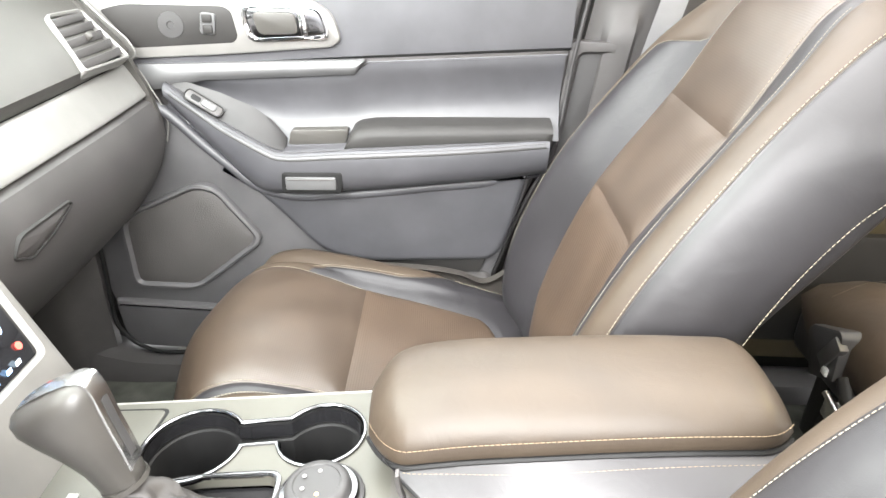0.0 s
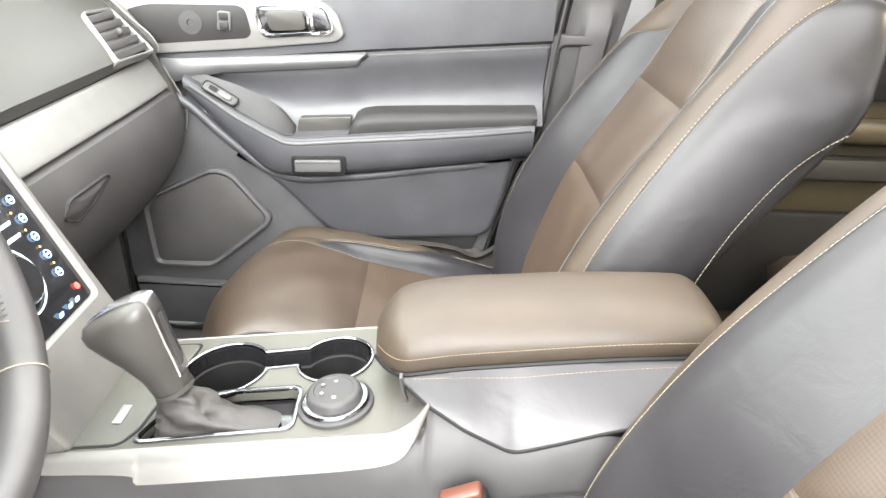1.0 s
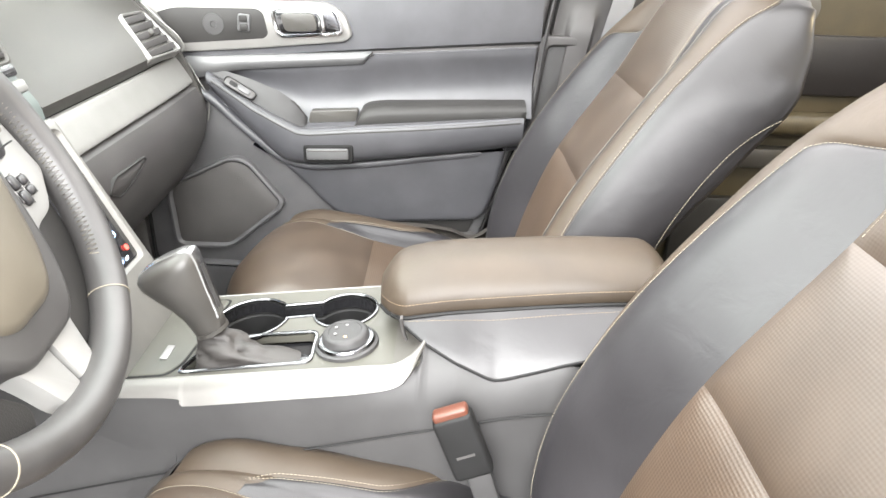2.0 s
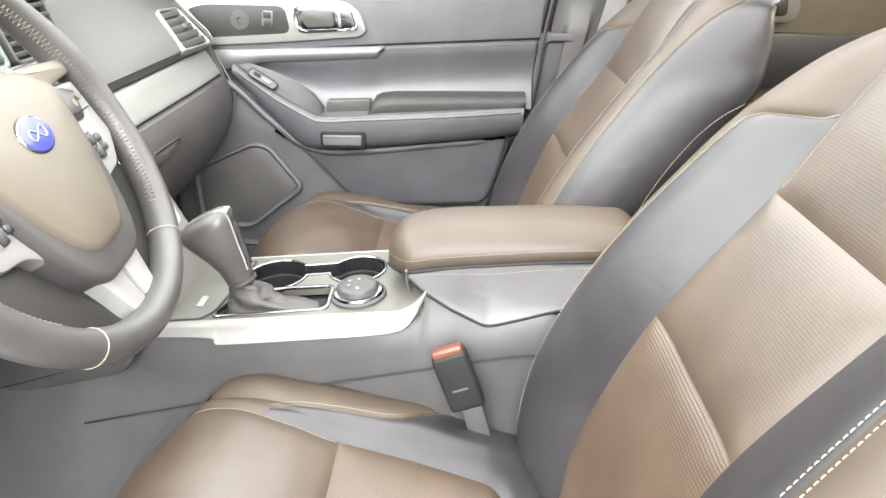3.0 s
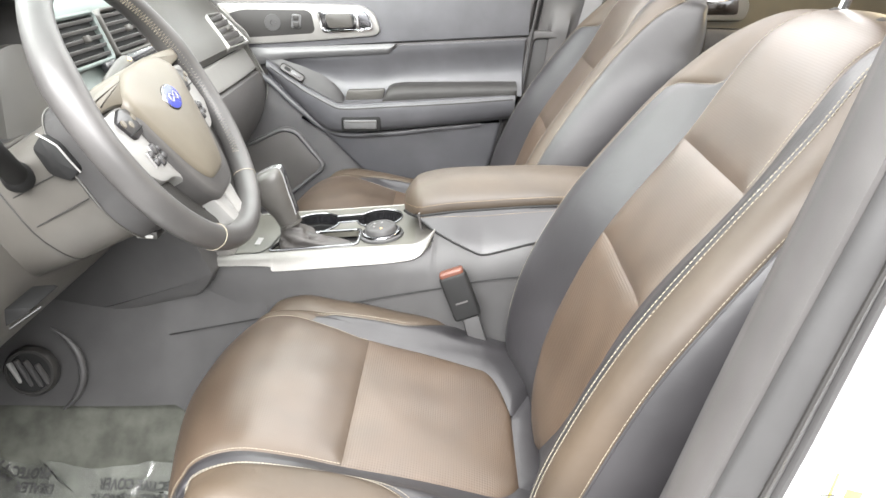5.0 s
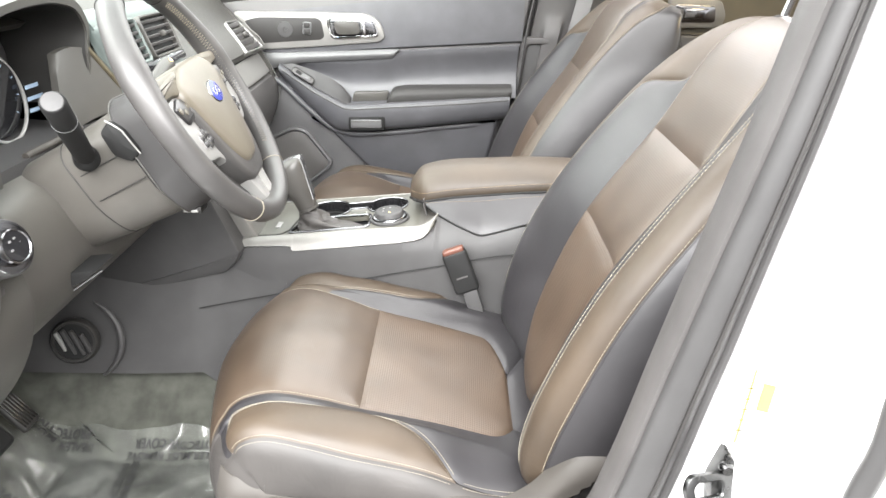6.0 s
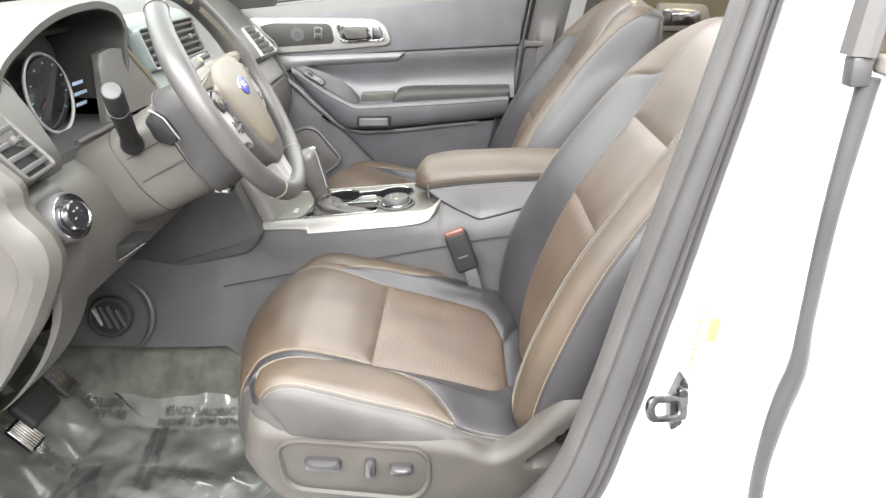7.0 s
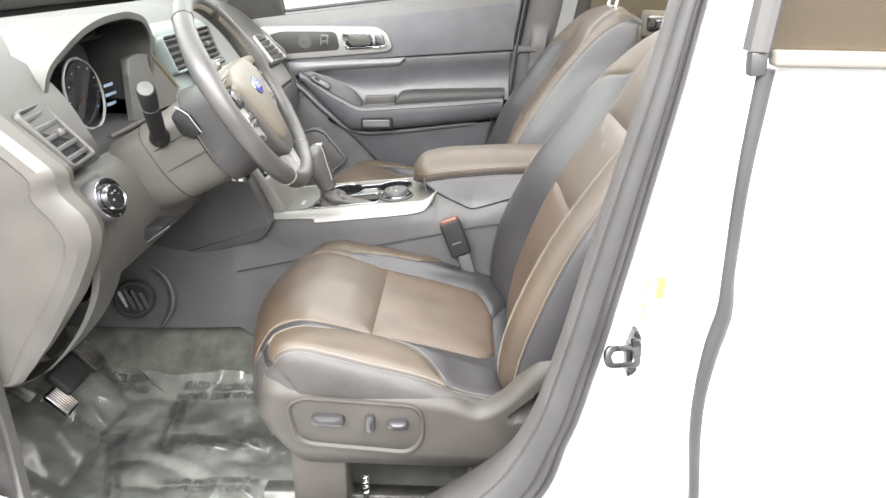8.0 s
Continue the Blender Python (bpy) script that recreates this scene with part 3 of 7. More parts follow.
BACK_ROWS = [
    (0.170, 0.270, [(0.090, 0.000), (0.190, 0.022), (0.232, 0.000), (0.240, -0.060)], 0.09),
    (0.172, 0.330, [(0.100, 0.004), (0.206, 0.037), (0.250, 0.008), (0.258, -0.070)], 0.10),
    (0.203, 0.430, [(0.110, 0.004), (0.214, 0.048), (0.262, 0.018), (0.272, -0.080)], 0.10),
    (0.258, 0.570, [(0.110, 0.004), (0.205, 0.042), (0.258, 0.018), (0.272, -0.085)], 0.102),
    (0.348, 0.714, [(0.111, 0.003), (0.187, 0.036), (0.246, 0.018), (0.268, -0.095)], 0.108),
    (0.388, 0.795, [(0.110, 0.000), (0.174, 0.014), (0.234, -0.002), (0.264, -0.112)], 0.125),
    (0.421, 0.853, [(0.106, -0.002), (0.160, 0.000), (0.216, -0.024), (0.244, -0.102)], 0.105),
    (0.460, 0.884, [(0.098, -0.004), (0.142, -0.008), (0.202, -0.030), (0.222, -0.062)], 0.062),
    (0.502, 0.893, [(0.074, -0.006), (0.105, -0.012), (0.168, -0.018), (0.184, -0.032)], 0.030),
]
CUSHION_ROWS = [
    (-0.335, 0.200, [(0.185, 0.000), (0.215, -0.002), (0.245, -0.006), (0.268, -0.014)]),
    (-0.350, 0.260, [(0.185, 0.000), (0.215, -0.001), (0.250, -0.006), (0.274, -0.018)]),
    (-0.338, 0.325, [(0.185, 0.000), (0.212, 0.000), (0.252, -0.006), (0.279, -0.040)]),
    (-0.300, 0.368, [(0.178, 0.000), (0.206, -0.002), (0.256, -0.006), (0.280, -0.072)]),
    (-0.235, 0.384, [(0.170, 0.000), (0.200, 0.000), (0.258, -0.004), (0.282, -0.085)]),
    (-0.160, 0.370, [(0.160, 0.000), (0.196, 0.010), (0.258, 0.002), (0.283, -0.075)]),
    (-0.097, 0.347, [(0.152, 0.002), (0.196, 0.024), (0.260, 0.010), (0.283, -0.055)]),
    (0.000, 0.326, [(0.150, 0.003), (0.196, 0.020), (0.258, 0.006), (0.281, -0.040)]),
    (0.090, 0.304, [(0.150, 0.003), (0.196, 0.006), (0.253, -0.012), (0.275, -0.045)]),
    (0.160, 0.284, [(0.150, 0.003), (0.195, 0.002), (0.245, -0.010), (0.260, -0.045)]),
    (0.220, 0.268, [(0.140, 0.000), (0.180, 0.000), (0.220, -0.010), (0.240, -0.040)]),
]


def sew(lf, us, ws, parent, double=0.0, lift=0.0016, size=(0.0047, 0.0037, 0.0005)):
    """Cream stitching over a seam; double: the gap, across, of a second row."""
    p, n = lf.line(us, ws, lift)
    bm = stitches(p, n, *size)
    if double:
        p, n = lf.line(us, np.array(ws) + double, lift)
        stitches(p, n, *size, bm=bm)
    part("stitching", bm, THREAD, parent, "cream contrast thread")


def make_seat(name, yc, dx, dz, turn, out, label):
    """out: -1 where the outer side is towards -y. turn: degrees by which the backrest leans forward of the driver's."""
    seat = thing(name, (dx - 0.05, yc, 0), label, "car seat", "front seats")
    ident = np.eye(3)
    a = radians(turn)
    R = np.array([[math.cos(a), 0, -math.sin(a)], [0, 1, 0], [math.sin(a), 0, math.cos(a)]])
    piv = np.array([0.2, yc, 0.3])
    bk = Loft(BACK_ROWS, yc, True, (R, piv, (dx, 0, dz)))
    cu = Loft(CUSHION_ROWS, yc, False, (ident, piv, (dx, 0, dz)), 0.03 if out > 0 else 0.0)
    # backrest
    wi = lambda u: float(np.interp(u, [0.0, 0.5, 1.0, 1.5, 2.0], [0.30, 0.50, 0.74, 0.93, 1.0]))
    part("lower_back_insert", bk.panel(0, 3, lambda u: -wi(u), wi, 50, 30, 0.007), RIB, seat, "brown perforated leather insert")
    part("middle_back_insert", bk.panel(3, 4, -1, 1, 24, 30, 0.007), PERF, seat, "brown perforated leather insert")
    part("upper_back_panel", bk.panel(4, 8, -1, 1, 50, 30, 0.006), PERF, seat, "brown leather shoulder panel")
    tip, fine, bold = 8.0, (0.0047, 0.0037, 0.0005), (0.0058, 0.0045, 0.0007)
    for s in (-1, 1):
        taper = lambda u: float(np.interp(u, [0, 4.2, 5.2, 6.0, 7.0, 8.0], [2.0, 2.0, 1.78, 1.62, 1.45, 1.3])) if s < 0 else float(np.interp(u, [0, 1.0, 2.0, 4.4, 4.55, 4.7, 4.85, 5.0, 8.0], [2.2, 2.3, 2.42, 2.42, 2.2, 1.7, 1.25, 1.03, 1.03]))
        bol = part("back_bolster", bk.panel(0, tip, lambda u: s * wi(u), lambda u: s * taper(u), 90, 20, 0.003, wrinkle=0.0012), BLACK, seat, "charcoal leather bolster")
        we = 2.74 if s < 0 and out > 0 else 3.0
        strip = part("edge_strip", bk.panel(0, 8, lambda u: s * taper(u), s * we, 110, 16, 0.004, wrinkle=0.001), BROWN, seat, "brown leather edge strip")
        side = part("back_side_panel", bk.panel(0, 8, s * we, s * 4, 90, 16, 0.003, wrinkle=0.001), BLACK, seat, "charcoal leather side")
        us = np.linspace(0.3, 7.6, 150)
        uc = np.linspace(0.3, 6.4 if s < 0 else 4.98, 170)
        sew(bk, uc, np.array([s * (taper(u) - 0.07) for u in uc]), bol, s * 0.16 if s < 0 and out < 0 else 0.0, size=bold if s < 0 and out < 0 else fine)
        sew(bk, us, np.full(150, s * (we - 0.05)), strip, size=bold if s < 0 else fine)
        u2 = np.linspace(2.7, 4.8, 60)
        sew(bk, u2, s * np.minimum(3.99, 3.76 + 0.24 * ((u2 - 3.9) / 0.9) ** 2), side, lift=0.004, size=bold if s < 0 else fine)
        sew(bk, np.linspace(4.05, 7.4, 70), np.full(70, s * 0.955), bol)
        p, n = bk.line(us, np.full(150, s * we), -0.001)
        part("piping", tube(p, 0.0022, sides=6), BLACK, seat)
    part("back_shell", bk.panel(0, 8, 4, 8, 60, 24, 0.002), BLACK, seat, "charcoal leather rear shell")
    part("back_shell", bk.panel(0, 8, -8, -4, 60, 24, 0.002), BLACK, seat)
    # cushion
    e = lambda u: 1.0 if u < 8.0 else max(0.75, 1 - 0.25 * ((u - 8.0) / 0.6) ** 2)
    cn = lambda u: 1.55 if u < 6.0 else min(2.98, 1.55 + 1.43 * ((u - 6.0) / 1.5) ** 1.6)
    bnd = lambda u: max(cn(u), 3 - 1.45 * math.sqrt(max(0.0, min(1.0, (u - 2.5) / 0.5))))
    c = lambda u: 2.0 if u < 6.5 else min(2.98, 2 + 0.98 * ((u - 6.5) / 1.0) ** 1.5)
    arch = lambda u: 1.0 + math.sqrt(max(0.0, 1 - (max(0.0, 5.1 - u) / 0.6) ** 2)) if u < 5.1 else c(u)
    # the insert narrows towards the rear on the side of +y, with a rounded corner
    ef = lambda u: e(u) - (0.30 * ((u - 6.0) / 2.6) ** 1.2 if u > 6.0 else 0.0) - 0.30 * max(0.0, (u - 8.0) / 0.6) ** 2
    e3 = lambda u: ef(u) if u < 8.6 else ef(8.6) + (0.75 - ef(8.6)) * min(1.0, (u - 8.6) / 0.7)
    part("front_cushion_insert", cu.panel(0, 6, -1, 1, 70, 34, 0.007, wrinkle=0.002), PERF, seat, "brown perforated leather insert")
    part("rear_cushion_insert", cu.panel(6, 8.6, lambda u: -e(u), ef, 44, 34, 0.006, wrinkle=0.0015), RIB, seat, "brown perforated leather insert")
    part("rear_bolster", cu.panel(8.6, 10, -0.75, e3, 24, 26, 0.005, wrinkle=0.003), BLACK, seat, "charcoal leather")
    for s in (-1, 1):
        e2 = lambda u: e3(u) if s > 0 else -(e(u) if u < 8.6 else 0.75)
        u0 = 4.5 if s > 0 else 2.2
        bol = part("cushion_bolster", cu.panel(u0, 10, e2, lambda u: s * (arch(u) if s > 0 else bnd(u)), 90, 18, 0.006 if s > 0 else 0.004, wrinkle=0.0025), BLACK, seat, "charcoal leather bolster")
        strip = part("cushion_edge_strip", cu.panel(2.5, 7.5, lambda u: s * (c(u) if s > 0 else bnd(u)), s * 3, 90, 12, 0.006, wrinkle=0.002), BROWN, seat, "brown leather edge strip")
        part("front_corner", cu.panel(0, 2.3, s, s * 3, 30, 14, 0.004, wrinkle=0.002), SKIRT, seat, "warm charcoal leather")
        if s > 0:
            part("front_shoulder", cu.panel(2.2, 5.1, s, lambda u: s * 2.0, 40, 14, 0.004, wrinkle=0.001), BROWN, seat, "brown leather")
        part("cushion_skirt", cu.panel(0, 10, s * 3, s * 4, 90, 14, 0.005, wrinkle=0.0026), SKIRT, seat, "warm charcoal leather skirt")
        us = np.linspace(2.5, 7.45, 120)
        ub = np.linspace(4.52 if s > 0 else 2.54, 7.45, 160)
        sew(cu, ub, np.array([s * ((arch(u) if s > 0 else bnd(u)) - 0.08) for u in ub]), bol, s * 0.16)
        us = us[us > 2.7]
        sew(cu, us, np.full(len(us), s * 2.95), strip, s * 0.13)
        sew(cu, np.linspace(0.2, 6, 120), np.full(120, s * 0.97), bol)
    for s in (-1, 1):
        ur = np.linspace(7.6, 9.7, 50)
        sew(cu, ur, s * (2.95 - 0.25 * (ur - 7.6) / 2.1), seat, s * 0.12, 0.004)
    # base
    zt = lambda x: float(smooth_at([-0.30, -0.14, 0.06, 0.110, 0.140, 0.194, 0.229, 0.27, 0.32], [0.326, 0.314, 0.300, 0.286, 0.306, 0.374, 0.397, 0.402, 0.39], [x])[0])
    xf = lambda z: float(np.interp(z, [0.144, 0.18, 0.215, 0.25, 0.31], [-0.232, -0.240, -0.266, -0.282, -0.272]))
    for s, ctl in ((out, True), (-out, False)):
        P = []
        for u in np.linspace(0, 1, 90):
            row = []
            for v in np.linspace(0, 1, 44):
                x0 = -0.27 + 0.58 * u
                z = 0.144 + (zt(x0) - 0.144) * v
                x = xf(z) + (0.31 - xf(z)) * u
                y = -0.026 * max(0.0, (0.19 - z) / 0.046) ** 1.4 - 0.016 * max(0.0, (v - 0.86) / 0.14) ** 2 - 0.02 * max(0.0, (0.06 - u) / 0.06) ** 2
                ridge = 0.281 + 0.98 * max(0.0, x - 0.153)
                y -= 0.035 * min(1.0, max(0.0, (x - 0.153) / 0.012)) * min(1.0, max(0.0, (ridge - z) / 0.008)) * min(1.0, max(0.0, (z - 0.270 + 0.10 * (x - 0.153)) / 0.014))
                row.append((dx + x, yc + s * (0.287 + y), z))
            P.append(row)
        val = part("side_valance", slab(P, (0, -s * 0.02, 0)), VALANCE, seat, "taupe grained plastic side cover")
        if ctl:
            fr2 = ((dx, yc + s * 0.292, 0), (1, 0, 0), (0, 0, 1), (0, s, 0))
            rim = rounded([(-0.229, 0.288), (-0.218, 0.203), (-0.012, 0.189), (0.011, 0.225), (0.008, 0.296), (-0.20, 0.306)], 0.03)
            inner = rounded([(-0.220, 0.285), (-0.209, 0.213), (-0.017, 0.200), (0.003, 0.229), (0.001, 0.290), (-0.197, 0.299)], 0.028)
            part("control_rim", plate(rim, fr2, 0.008, 0.004, hole=inner), VALANCE, val, "raised rim round the seat switches")
            pan = part("control_panel", plate(inner, fr2, 0.003, 0.001), VALANCE, val, "recessed charcoal switch panel")
            pan.location.y += -s * 0.0045
            for nm, cx, cz, w, h in (("slide_switch", -0.155, 0.262, 0.056, 0.022), ("lumbar_switch", -0.083, 0.258, 0.016, 0.034), ("recline_switch", -0.036, 0.258, 0.036, 0.018)):
                o = rounded([(cx - w / 2, cz - h / 2), (cx + w / 2, cz - h / 2), (cx + w / 2, cz + h / 2), (cx - w / 2, cz + h / 2)], min(w, h) * 0.45)
                frs = ((dx, yc + s * 0.299, 0), (1, 0, 0), (0, 0, 1), (0, s, 0))
                part(nm, plate(o, frs, 0.012, 0.005, dome=0.003), SWITCH, val, "grey seat switch")
    for px in (-0.187, 0.14):
        for s in (-1, 1):
            part("seat_leg", box((dx + px, yc + s * 0.225, 0.085), (0.105, 0.06, 0.19), 0.012), VALANCE, seat)
    for s in (-1, 1):
        part("seat_rail", box((dx + 0.0, yc + s * 0.2, 0.012), (0.62, 0.035, 0.03), 0.006), STEEL, seat, "steel seat rail")
    part("seat_pan", box((dx - 0.03, yc, 0.215), (0.5, 0.46, 0.07), 0.02), DARK, seat)
    # head restraint
    top = bk.move(np.array([[0.49, yc, 0.885]]))[0]
    hd = part("head_restraint", box((top[0] + 0.035, yc, top[2] + 0.195), (0.095, 0.26, 0.17), 0.04, Matrix.Rotation(radians(18), 3, "Y"), segs=5), BROWN, seat, "brown leather head restraint")
    for s in (-1, 1):
        part("post", tube([top + np.array([-0.012, s * 0.05, -0.01]), top + np.array([0.025, s * 0.05, 0.16])], 0.006), CHROME, hd, "chrome post")
        part("post_guide", lathe([(0.001, 0), (0.014, 0), (0.013, 0.008), (0.008, 0.012)], top + np.array([-0.012, s * 0.05, -0.004]), (0.25, 0, 1), 16), DARK, hd)
    # recline pivot bolt on the outer side
    b = bk.move(np.array([[0.29, yc + out * 0.276, 0.44]]))[0]
    part("pivot_bolt", lathe([(0.001, 0.006), (0.009, 0.006), (0.011, 0.002), (0.011, -0.01)], b, (0, out, 0), 16), STEEL, seat, "steel bolt head")
    return seat


driver = make_seat("driver_seat", -0.378, 0.0, 0.0, 0.0, -1, "brown and charcoal leather front seat with cream stitching and power switches")
coil = [(-0.107 + 0.0065 * math.cos(t), -0.60 + 0.0065 * math.sin(t), 0.035 + 0.0009 * t * 2.1) for t in np.linspace(0, 8 * math.pi, 120)]
part("return_spring", tube(coil, 0.0012, sides=6), STEEL, driver, "small steel return spring")
part("spring_pin", tube([(-0.107, -0.60, 0.0), (-0.107, -0.60, 0.04)], 0.005, sides=10), DARK, driver, "dark spring pin")
curl = spline([(0.222, -0.615, 0.521), (0.215, -0.628, 0.530), (0.222, -0.633, 0.540), (0.228, -0.630, 0.530), (0.221, -0.629, 0.521), (0.215, -0.628, 0.524), (0.219, -0.622, 0.514)], 40)
part("loose_thread", tube(curl, 0.0005, sides=6), THREAD, driver, "loose curl of cream thread")
make_seat("passenger_seat", 0.390, -0.012, -0.020, 0.5, 1, "brown and charcoal leather front passenger seat with cream stitching")


# ---- passenger door ----
door = thing("passenger_door", (-0.2, 0.76, 0.05), "shut charcoal vinyl car door with silver handle bezel and speaker", "car door")
DX = (1, 0, 0), (0, 0, 1), (0, -1, 0)


def fr(y):
    return ((0, y, 0), *DX)


# carrier behind all the pads
outline = rounded([(-0.69, 0.22), (-0.665, 0.05), (0.02, 0.03), (0.10, 0.20), (0.155, 0.39), (0.205, 0.53), (0.222, 0.70), (0.25, 0.91), (-0.56, 0.806), (-0.72, 0.785), (-0.74, 0.60)], [0.03, 0.07, 0.06, 0.1, 0.1, 0.1, 0.1, 0.01, 0.02, 0.02, 0.1])
part("door_carrier", plate(outline, fr(0.752), 0.09, 0.006), GREY, door)


def sheet(xs, lo, hi, depth, nv=14, back=0.02):
    """A pad over a stretch of x between two lines, with its depth as a function of (x, v)."""
    P = []
    for x in xs:
        a, b = lo(x), hi(x)
        P.append([(x, depth(x, v), a + (b - a) * v) for v in np.linspace(0, 1, nv)])
    return slab(P, (0, back, 0))


def poly(points):
    p = np.array(points, float)
    return lambda x: float(smooth_at(p[:, 0], p[:, 1], [np.clip(x, p[0, 0], p[-1, 0])])[0])


def lin(points):
    p = np.array(points, float)
    return lambda x: float(np.interp(x, p[:, 0], p[:, 1]))


# upper pad
belt = lin([(-0.7, 0.625), (-0.145, 0.672), (0.22, 0.70)])


belt_top = lin([(-0.72, 0.79), (-0.56, 0.812), (0.25, 0.915)])


def upper(x, v):
    return 0.742 + 0.018 * v * v + 0.012 * (1 - min(1, v / 0.05)) ** 2


part("upper_pad", sheet(np.linspace(-0.7, 0.222, 60), lambda x: belt(x) + 0.004, belt_top, upper, 26), DOORG, door, "charcoal soft vinyl upper pad")
part("belt_line", tube([(x, 0.738, belt(x) + 0.001) for x in np.linspace(-0.14, 0.217, 30)], 0.0016), DOORG, door, "fine raised seam")
# silver strip under the bezel
top = lin([(-0.6, 0.655), (-0.5, 0.657), (-0.143, 0.679)])
bot = lin([(-0.6, 0.60), (-0.52, 0.612), (-0.43, 0.632), (-0.16, 0.653), (-0.143, 0.676)])
part("accent_strip", sheet(np.concatenate((np.linspace(-0.59, -0.16, 30), np.linspace(-0.157, -0.143, 6))), bot, top, lambda x, v: 0.729 - 0.007 * math.sin(v * math.pi) + (0.02 if x < -0.56 else 0), 10, 0.015), STRIPG, door, "satin charcoal accent strip")
# middle concave pad
arm_top = lin([(-0.5, 0.628), (-0.488, 0.622), (-0.398, 0.568), (-0.30, 0.523), (-0.27, 0.522), (-0.182, 0.53), (0.19, 0.562)])
mid_hi = lin([(-0.5, 0.63), (-0.43, 0.635), (-0.16, 0.655), (-0.14, 0.672), (0.22, 0.70)])
part("middle_pad", sheet(np.linspace(-0.5, 0.212, 50), lambda x: arm_top(x) - 0.01, mid_hi, lambda x, v: 0.735 + 0.014 * math.sin(min(1, v * 1.1) * math.pi) - 0.03 * (1 - v) ** 4, 18), DOORG, door, "charcoal soft vinyl centre pad")
# armrest: a rolled form from the dashboard back to the door's rear edge
arm_bot = poly([(-0.5, 0.585), (-0.484, 0.569), (-0.403, 0.493), (-0.335, 0.438), (-0.27, 0.434), (-0.188, 0.441), (0.0, 0.464), (0.185, 0.486)])
arm_in = poly([(-0.5, 0.705), (-0.42, 0.685), (-0.33, 0.664), (-0.2, 0.660), (0.1, 0.662), (0.19, 0.672)])
rings = []
for x in np.linspace(-0.5, 0.192, 70):
    b, t, y = arm_bot(x), arm_top(x), arm_in(x)
    h = t - b
    rings.append([(x, q, z) for q, z in ((0.745, b + 0.002), (0.715, b), (y + 0.022, b + 0.006), (y + 0.009, b + 0.02), (y + 0.003, b + h * 0.45), (y, t - 0.018), (y + 0.002, t - 0.008), (y + 0.008, t - 0.002), (y + 0.02, t), (y + 0.035, t - 0.001), (0.745, t - 0.002))])
arm = part("armrest", loft(rings), DOORG, door, "charcoal vinyl armrest with double stitching", 60)
for off in (0.004, 0.011):
    pts = [(x, arm_in(x) + off - 0.0006, arm_top(x) - 0.0085 + off * 0.75) for x in np.linspace(-0.488, 0.186, 90)]
    part("stitching", stitches(pts, [(0, -0.7, 0.7)] * 90, 0.005, 0.0036, 0.0011), GREY, arm, "grey thread")
part("armrest_seam", tube([(x, arm_in(x) + 0.0015, arm_top(x) - 0.012) for x in np.linspace(-0.488, 0.186, 60)], 0.0022, sides=6), DARK, arm)
# raised elbow pad behind the grab cup
pad = lin([(-0.172, 0.535), (-0.16, 0.565), (-0.12, 0.572), (0.19, 0.585)])
rings = [[(x, q, z) for q, z in ((0.74, arm_top(x) - 0.012), (0.682, arm_top(x) - 0.012), (0.676, (arm_top(x) + pad(x)) / 2), (0.684, pad(x) - 0.004), (0.70, pad(x)), (0.74, pad(x) + 0.002))] for x in np.linspace(-0.175, 0.196, 30)]
part("elbow_pad", loft(rings), DARK, arm, "dark elbow pad", 60)
part("grab_cup", plate(rounded([(-0.285, 0.522), (-0.178, 0.528), (-0.172, 0.556), (-0.278, 0.55)], 0.006), fr(0.715), 0.02, 0.002), TAUPE, arm, "lighter grey grab cup liner")
# pull handle with lit face; a dark plate stands in for its shaded recess
part("pull_recess_shade", plate(rounded([(-0.289, 0.447), (-0.180, 0.450), (-0.178, 0.492), (-0.288, 0.488)], 0.008), fr(0.6605), 0.02, 0.002), WELL, arm, "dark plate standing in for the shaded pull recess")
part("pull_bar", box((-0.235, 0.6595, 0.469), (0.092, 0.007, 0.025), 0.003, Matrix.Rotation(radians(-2), 3, "Y")), STRIPG, arm, "satin grey pull bar")
part("pull_lip", box((-0.235, 0.6565, 0.477), (0.086, 0.004, 0.003), 0.0012, Matrix.Rotation(radians(-2), 3, "Y")), GREY, arm, "dark lip along the pull bar")
# window switch on the armrest's sloping front
up_ = lin([(-0.505, 0.622), (-0.46, 0.629), (-0.403, 0.612), (-0.346, 0.589), (-0.312, 0.565), (-0.285, 0.53)])
top_ = [[(x, (arm_in(x) + 0.018) * (1 - v) + 0.724 * v, (arm_top(x) + 0.001) * (1 - v) + up_(x) * v - 0.004 * math.sin(v * 3.14)) for v in np.linspace(0, 1, 8)] for x in np.linspace(-0.50, -0.287, 24)]
part("armrest_well", slab(top_, (0, 0.012, -0.008)), SIDE, arm, "dark sloping top of the armrest", 60)
sl = math.atan2(arm_top(-0.40) - arm_top(-0.47), 0.07)
R = Matrix.Rotation(-sl, 3, "Y") @ Matrix.Rotation(radians(50), 3, "X")
sx_, sy_ = R @ Vector((1, 0, 0)), R @ Vector((0, 1, 0))
sf_ = (Vector((-0.425, 0.6965, 0.6005)), sx_, sy_, sx_.cross(sy_))
pill = lambda x0, x1, h: rounded([(x0, -h), (x1, -h), (x1, h), (x0, h)], h * 0.9, 6)
sw = part("switch_plate", plate(pill(-0.037, 0.037, 0.0115), sf_, 0.006, 0.002, hole=pill(-0.034, 0.034, 0.009)), DARK, door, "dark rim of the window switch")
part("switch_bed", plate(pill(-0.034, 0.034, 0.009), (sf_[0] - sf_[3] * 0.0015, *sf_[1:]), 0.006, 0.001), GREY, sw, "charcoal switch bed")
